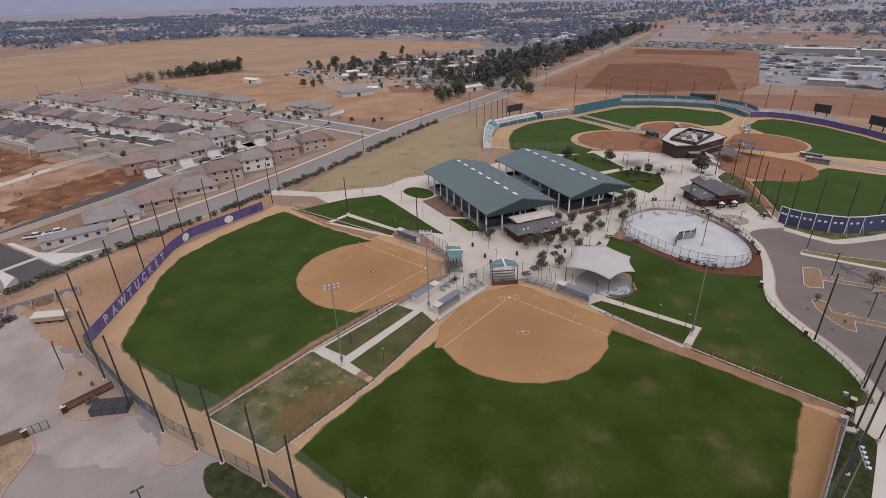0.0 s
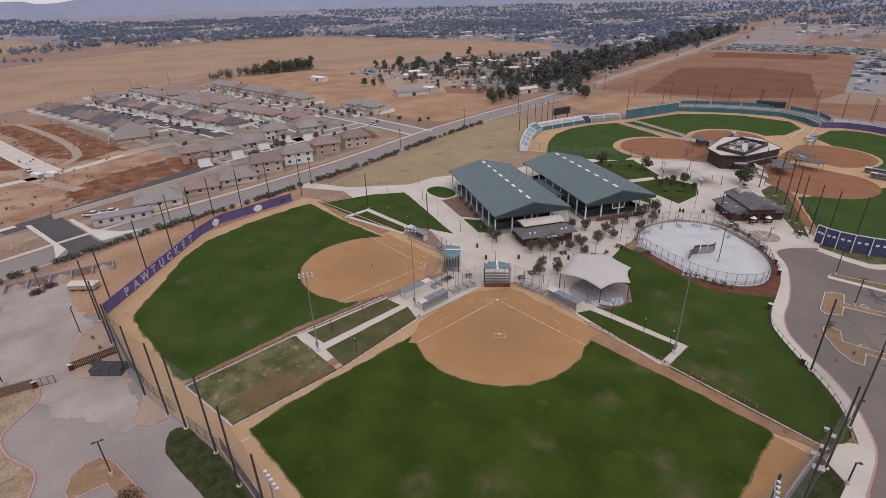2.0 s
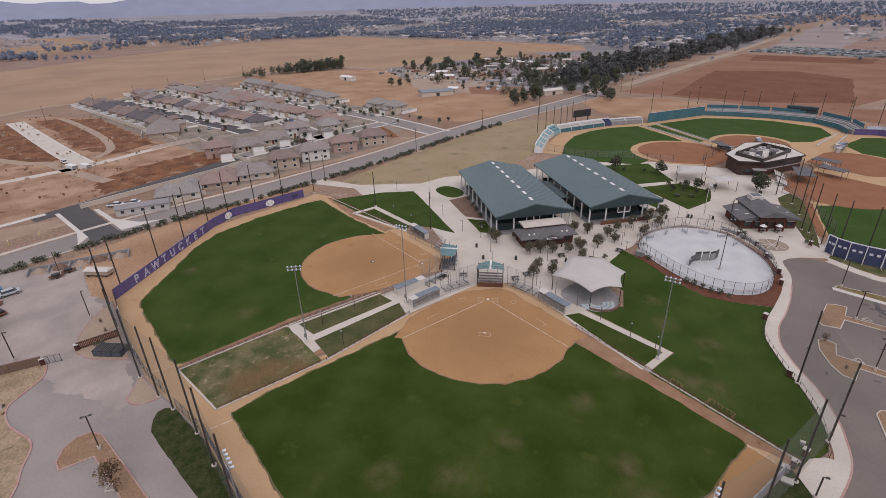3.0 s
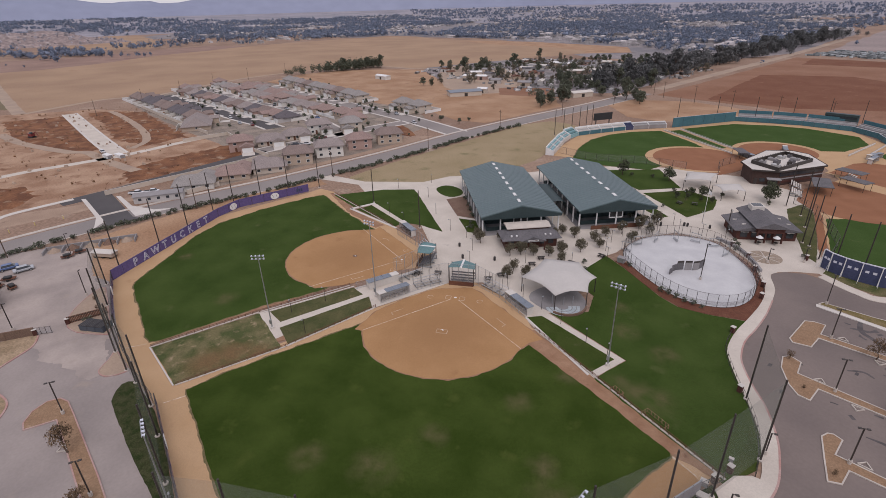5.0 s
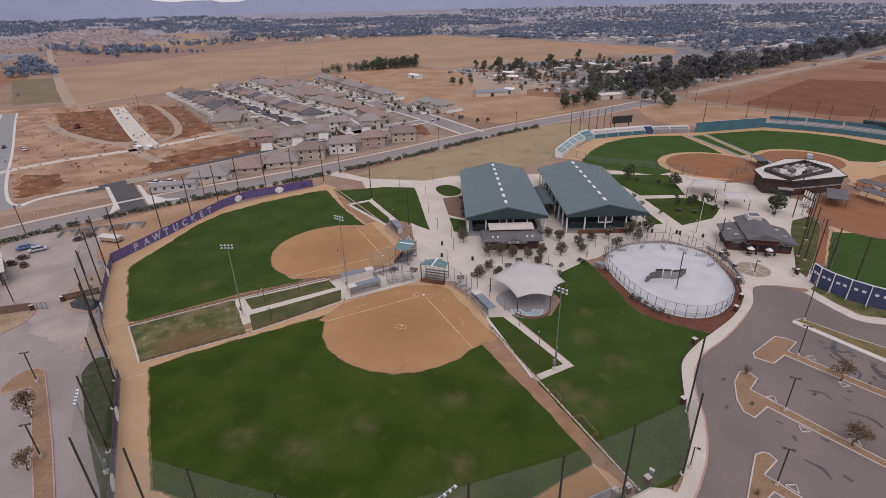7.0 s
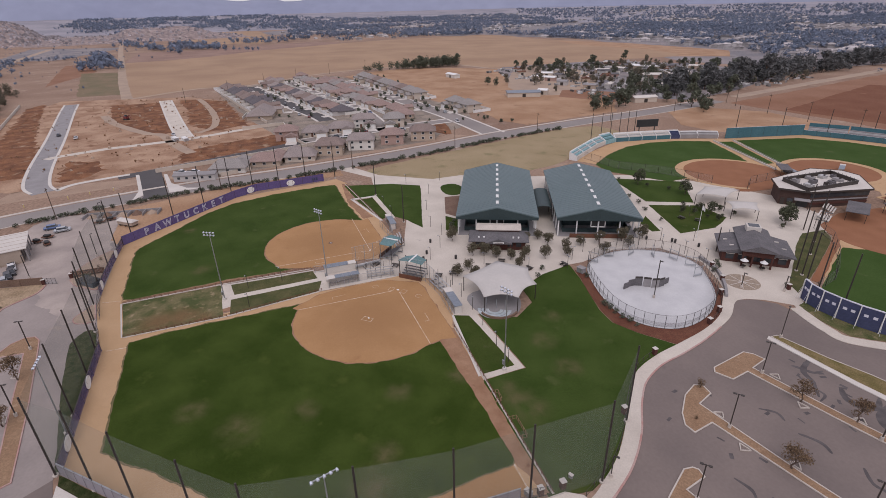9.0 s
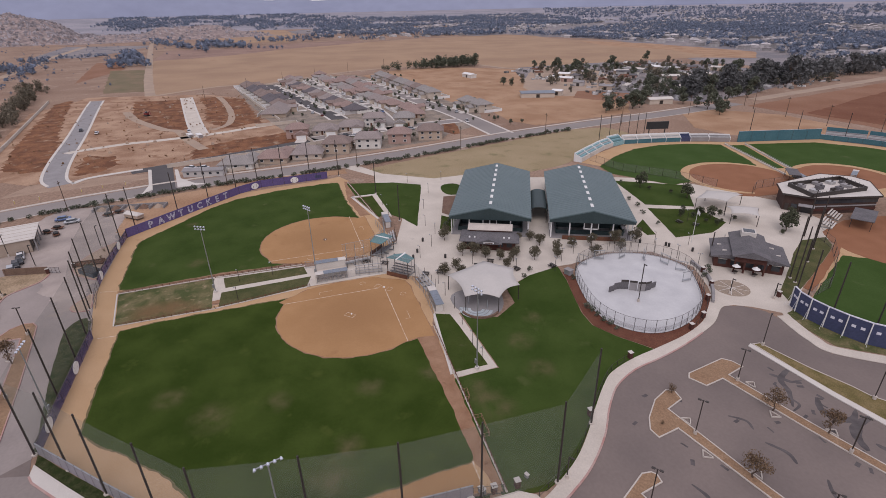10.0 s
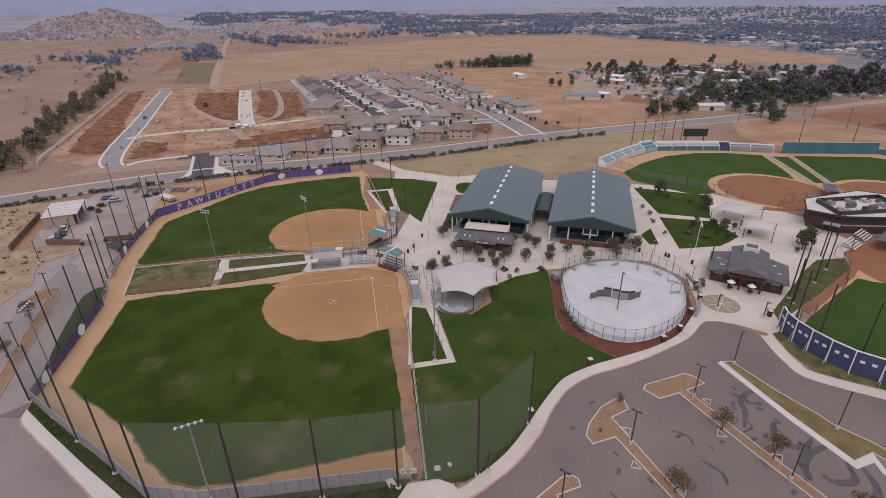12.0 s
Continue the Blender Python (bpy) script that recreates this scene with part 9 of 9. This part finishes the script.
def far_trees(name, areas, rng, label, material, leaves=44, lumps=1):
    """Far woods: each crown is an uneven core with loose leaf clumps round it."""
    g = (1 + 5 ** 0.5) / 2
    ico = np.array([(-1, g, 0), (1, g, 0), (-1, -g, 0), (1, -g, 0), (0, -1, g), (0, 1, g), (0, -1, -g), (0, 1, -g), (g, 0, -1), (g, 0, 1), (-g, 0, -1), (-g, 0, 1)]) / math.hypot(1, g)
    near = [[j for j in range(12) if 0 < np.linalg.norm(ico[i] - ico[j]) < 1.1] for i in range(12)]
    tris = np.array([(a, b, c) for a in range(12) for b in near[a] for c in near[a] if a < b < c and c in near[b]])
    vs, fs, count = [], [], 0
    spots_ = []
    for area in areas:
        if len(area) == 5:
            spots_ += [(x, y, area[4]) for x, y in places_in(area[0], area[2], rng, area[3], 190)]
            continue
        cx, cy, sx, sy, ang, n, h = area
        ca, sa = math.cos(radians(ang)), math.sin(radians(ang))
        for _ in range(n):
            u, v = rng.normal() * sx * 0.55, rng.normal() * sy * 0.55
            spots_.append((cx + u * ca - v * sa, cy + u * sa + v * ca, h))
    if spots_:
        for x, y, h in spots_:
            base = np.array((x, y, rise(x, y)))
            if inside((x, y), WHEAT):
                continue
            hh = h * rng.uniform(0.4, 1.45)
            for _k in range(lumps):
                c = base + np.array((rng.normal() * 0.22, rng.normal() * 0.22, rng.uniform(0.4, 0.6))) * hh
                vs.append(c + ico * rng.uniform(0.6, 1.25, (12, 1)) * hh * rng.uniform(0.2, 0.34))
                fs.append(tris + count)
                count += 12
            d = rng.normal(size=(leaves, 3))
            d /= np.linalg.norm(d, axis=1)[:, None]
            c = base + np.array((0, 0, 0.55 * hh)) + d * np.array((0.42, 0.42, 0.45)) * hh * rng.uniform(0.4 if lumps else 0.25, 1.05, (leaves, 1))
            vs.append((c[:, None, :] + rng.normal(size=(leaves, 3, 3)) * hh * (0.085 if lumps else 0.055)).reshape(-1, 3))
            fs.append(np.arange(leaves * 3).reshape(-1, 3) + count)
            count += leaves * 3
    t = data_part(name, np.concatenate(vs).tolist(), np.concatenate(fs).tolist(), material)
    tagged(t, label, "trees", kind="stuff")


TREES = ZONES + [(-1090, -120, 60, 22, 55, 26, 11), (-1000, -85, 40, 14, 55, 18, 11), (-1130, 10, 70, 16, 60, 26, 11), (-1180, 90, 50, 16, 80, 20, 12), (-980, 420, 14, 90, -10, 30, 10), (-1110, 470, 40, 110, -12, 70, 11), (-1000, 560, 60, 14, 8, 26, 11),
                 (-660, -200, 22, 9, 75, 9, 12), (-648, -163, 8, 8, 0, 4, 15), (-680, -186, 22, 9, 70, 10, 10), (-870, -300, 60, 12, 80, 22, 6), (-680, -335, 70, 16, 60, 40, 9), (-800, -334, 40, 10, 70, 16, 7), (-1500, -250, 160, 40, 20, 40, 9), (-1900, -330, 260, 60, 20, 60, 9), (-560, -372, 40, 16, 60, 16, 9)]
WOOD_EDGE = [(-200 - 122 * f, 300 + 640 * f, 55, 6 + 10 * f, 79, 13, 11) for f in (0.0, 0.12, 0.24, 0.36, 0.5, 0.64, 0.8, 1.0)]
# wood in the same haze-greyed leaf colour as the row
far_trees("wood", WOOD_EDGE, np.random.default_rng(19), "dense dark wood behind a row of tall trees", MAT["leaf_haze"], 240, 0)
far_trees("farm_undergrowth", [(-232, 292, 34, 44, 0, 60, 5), (-290, 340, 48, 50, 0, 70, 5), (-352, 300, 40, 40, 0, 40, 5), (-205, 225, 14, 30, 20, 24, 4), (-250, 400, 40, 40, 0, 50, 6)], np.random.default_rng(49), "patchy dark hedges and bushes of smallholdings", MAT["leaf_dark"], 150, 0)
far_trees("grove_undergrowth", [(-466, 150, 44, 7, 96, 46, 8), (-468, 186, 26, 7, 100, 24, 9)], np.random.default_rng(29), "dense dark undergrowth of a field grove", MAT["leaf_dark"], 200, 0)
far_trees("windbreak_undergrowth", [(-130 - 320 * f, -153 - 68 * f, 30, 9, 12, 12, 6) for f in (0, 0.12, 0.24, 0.36, 0.48, 0.6, 0.72, 0.85, 1)], np.random.default_rng(39), "grey-green bushes filling a windbreak", MAT["leaf_grey"], 220, 0)
# far crowns take the blue leaf colour that stands in for haze
far_trees("far_woods", TREES, np.random.default_rng(9), "dark trees scattered through the far town, tinted blue for haze", MAT["leaf_far"])

# goods yard beyond the red field
random.seed(31)
for k, (x, y, w, d, h, rz) in enumerate(((-10, 590, 60, 7, 6, 8), (40, 580, 30, 8, 7, 8), (20, 368, 22, 6, 4, 5), (60, 420, 20, 4, 3, 8), (35, 470, 24, 4, 3, 8), (75, 500, 30, 6, 5, 8), (20, 530, 20, 3, 3, 8))):
    t = thing("warehouse", x, y, 0.03, rz, "long low pale warehouse in a goods yard", "warehouse", "warehouses")
    part("wall", bm_box(-w / 2, w / 2, -d / 2, d / 2, 0, h), MAT["concrete_grey"], t)
    bm = bmesh.new()
    gable_roof(bm, -w / 2 - 0.4, w / 2 + 0.4, -d / 2 - 0.4, d / 2 + 0.4, h, h + 1)
    part("roof", bm, MAT["concrete_pale"], t)
vs, fs = [], []
grng = np.random.default_rng(4)
for _ in range(1500):
    x, y = grng.uniform(-55, 165), grng.uniform(372, 690)
    y = round(y / 23) * 23 + grng.uniform(-4, 4)
    if noise.noise(Vector((x / 26, y / 40, 3.0))) < -0.12:
        continue
    if x < -64 + 0.2 * (600 - y):
        continue
    w, d, h = grng.uniform(1.2, 4.5), grng.uniform(0.8, 1.6), grng.uniform(0.8, 2.4)
    i = len(vs)
    vs += [(x + sx * w, y + sy * d, z) for z in (0.03, h) for sx, sy in ((-1, -1), (1, -1), (1, 1), (-1, 1))]
    fs += [(i, i + 1, i + 5, i + 4), (i + 1, i + 2, i + 6, i + 5), (i + 2, i + 3, i + 7, i + 6), (i + 3, i, i + 4, i + 7), (i + 4, i + 5, i + 6, i + 7)]
tagged(data_part("stored_goods", vs, fs, surf("stored_goods", (0.48, 0.49, 0.52), (0.11, 0.11, 0.125), 14, contrast=0.1, fine=0.5, bump=0, per_island=0.6)), "rows of stored goods and vehicles in a yard", "goods", kind="stuff")
vs, fs = [], []
for _ in range(700):
    x, y = grng.uniform(-215, -60), grng.uniform(612, 690)
    w, h = grng.uniform(1.4, 2.6), grng.uniform(1.2, 1.7)
    i = len(vs)
    vs += [(x + sx * w, y + sy * 0.9, z) for z in (0.03, h) for sx, sy in ((-1, -1), (1, -1), (1, 1), (-1, 1))]
    fs += [(i, i + 1, i + 5, i + 4), (i + 1, i + 2, i + 6, i + 5), (i + 2, i + 3, i + 7, i + 6), (i + 3, i, i + 4, i + 7), (i + 4, i + 5, i + 6, i + 7)]
tagged(data_part("parked_cars", vs, fs, surf("far_parked_cars", (0.42, 0.44, 0.45), (0.06, 0.075, 0.075), 7, fine=0.5, bump=0, per_island=0.7)), "hundreds of far cars parked in rows", "cars", kind="stuff")


# hills
def hill_range(name, cx, cy, half, depth, height, ang, seed, material, label, steps=90, rough=1.0):
    vs, fs = [], []
    rows_ = 9
    for i in range(steps + 1):
        u = -half + 2 * half * i / steps
        edge = max(0.0, 1 - (abs(u) / half) ** 4)
        crest = edge * (0.45 + 0.55 * abs(noise.noise(Vector((u * rough / 420, seed, 0)))) * 2 + 0.18 * noise.noise(Vector((u * rough / 110, seed, 5))))
        for j in range(rows_):
            v = -depth + 2 * depth * j / (rows_ - 1)
            prof = (1 - abs(v / depth)) ** 0.8
            z = height * crest * prof * (1 + 0.22 * noise.noise(Vector((u * rough / 90, v * rough / 90, seed)))) - 1.0
            a = radians(ang)
            vs.append((cx + u * math.cos(a) - v * math.sin(a), cy + u * math.sin(a) + v * math.cos(a), max(z, -1.0)))
    for i in range(steps):
        for j in range(rows_ - 1):
            a = i * rows_ + j
            fs.append((a, a + rows_, a + rows_ + 1, a + 1))
    o = data_part(name, vs, fs, material)
    o.data.shade_smooth()
    return tagged(o, label, "hill", kind="structure")


hill_range("hill", -1500, -650, 240, 170, 58, 25 + 90, 1.3, MAT["hill_rock"], "boulder-strewn dry hill beyond the fields", 60, 2.0)
hill_range("hill", -1500, -250, 260, 110, 30, 15 + 90, 5.3, MAT["hill_rock"], "low rocky rise beyond the fields", 40, 2.0)
vs, fs = [], []
N = 260
for i in range(N + 1):
    phi = radians(36 + 200 * i / N)
    notch = math.exp(-((math.degrees(phi) - 176) / 7.5) ** 2)
    crest = 196 - 66 * notch + (70 - 40 * notch) * max(0, noise.noise(Vector((phi * 5.2, 2.0, 0)))) + 30 * noise.noise(Vector((phi * 17, 5.0, 0))) + 9 * noise.noise(Vector((phi * 60, 9.0, 0)))
    for r, z in ((4150, 20), (4230, 44 + (crest - 44) * 0.22), (4320, 44 + (crest - 44) * 0.5), (4400, 44 + (crest - 44) * 0.78), (4480, crest), (4600, crest * 0.7)):
        k = 1 + 0.012 * noise.noise(Vector((phi * 30, r / 60, 1.0)))
        vs.append((r * k * math.cos(phi), r * k * math.sin(phi), z))
for i in range(N):
    for j in range(5):
        a = i * 6 + j
        fs.append((a, a + 1, a + 7, a + 6))
# no haze lies before the mountains; their pale blue colour imitates it
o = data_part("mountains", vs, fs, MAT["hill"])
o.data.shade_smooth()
tagged(o, "mountains along the horizon, coloured pale blue for haze", "mountains", kind="structure")

# boulders on the dry hill and scrub over the plain
def rubble(name, places, rng, label, material, category):
    vs, fs = [], []
    for x, y, z, r in places:
        i = len(vs)
        ring = [(r * math.cos(k * 1.2566 + rng.uniform(-0.3, 0.3)) * rng.uniform(0.7, 1.1), r * math.sin(k * 1.2566) * rng.uniform(0.7, 1.1)) for k in range(5)]
        vs += [(x + a, y + b, z) for a, b in ring] + [(x + a * 0.6, y + b * 0.6, z + r * rng.uniform(0.7, 1.2)) for a, b in ring]
        for k in range(5):
            fs.append((i + k, i + (k + 1) % 5, i + 5 + (k + 1) % 5, i + 5 + k))
        fs.append((i + 5, i + 6, i + 7, i + 8, i + 9))
    tagged(data_part(name, vs, fs, material), label, category, kind="stuff")


rr = np.random.default_rng(12)
pts = []
for hill in [o for o in bpy.data.objects if o.name.startswith("hill")]:
    vco, polys = hill.data.vertices, hill.data.polygons
    for _ in range(3600 if hill.dimensions.z > 45 else 600):
        q = [vco[k].co for k in polys[int(rr.integers(len(polys)))].vertices]
        a, b = rr.uniform(size=2)
        p = (q[0] * (1 - a) + q[1] * a) * (1 - b) + (q[3] * (1 - a) + q[2] * a) * b
        if p.z > 1.5:
            pts.append((p.x, p.y, p.z - 1.2, rr.uniform(1.2, 5.0)))
# the boulders' pale lilac tone has distance haze painted in
rubble("boulders", pts, rr, "boulders scattered over the dry hill, paled for haze", surf("haze_paled_boulders", (0.36, 0.325, 0.335), (0.17, 0.152, 0.16), 14, fine=0.3, bump=0, per_island=0.35), "rocks")
# scrub shares the blue leaf colour with haze painted in
far_trees("far_scrub", [(-500, -330, 260, 120, 10, 50, 2.5), (-900, -420, 400, 200, 0, 90, 3), (-1500, -350, 400, 300, 0, 120, 4), (100, 900, 300, 300, 0, 110, 5), (0, 1400, 500, 300, 0, 220, 6), (-680, -300, 200, 12, 12, 40, 6), (-760, -205, 60, 14, 5, 30, 12), (-1100, -190, 260, 12, 20, 70, 9), (-1000, -100, 200, 10, 40, 60, 9)], rr, "low dry scrub bushes over the plain, tinted blue for haze", MAT["leaf_far"])

# spoil heaps and stacked material on the building land
heap = np.random.default_rng(77)
mounds = [(-204 + 1.6 * k, -70 + 4.2 * k, 0.03, heap.uniform(0.7, 1.5)) for k in range(6)]
mounds += [(heap.uniform(-330, -150), heap.uniform(-120, -40), 0.03, heap.uniform(0.4, 1.1)) for _ in range(46)]
rubble("spoil_heaps", mounds, heap, "pale heaps of spoil and stacked material on graded land", MAT["yard_grit"], "rubble")
tufts = [(heap.uniform(-360, -140), heap.uniform(-170, -30), 1, 1, 0, 1, heap.uniform(0.7, 1.4)) for _ in range(420)]
far_trees("dry_weeds", tufts, heap, "low rusty weeds over the building land", surf("rusty_weeds", (0.17, 0.09, 0.05), (0.24, 0.15, 0.085), 6, fine=2, bump=0, per_island=0.3), 14)
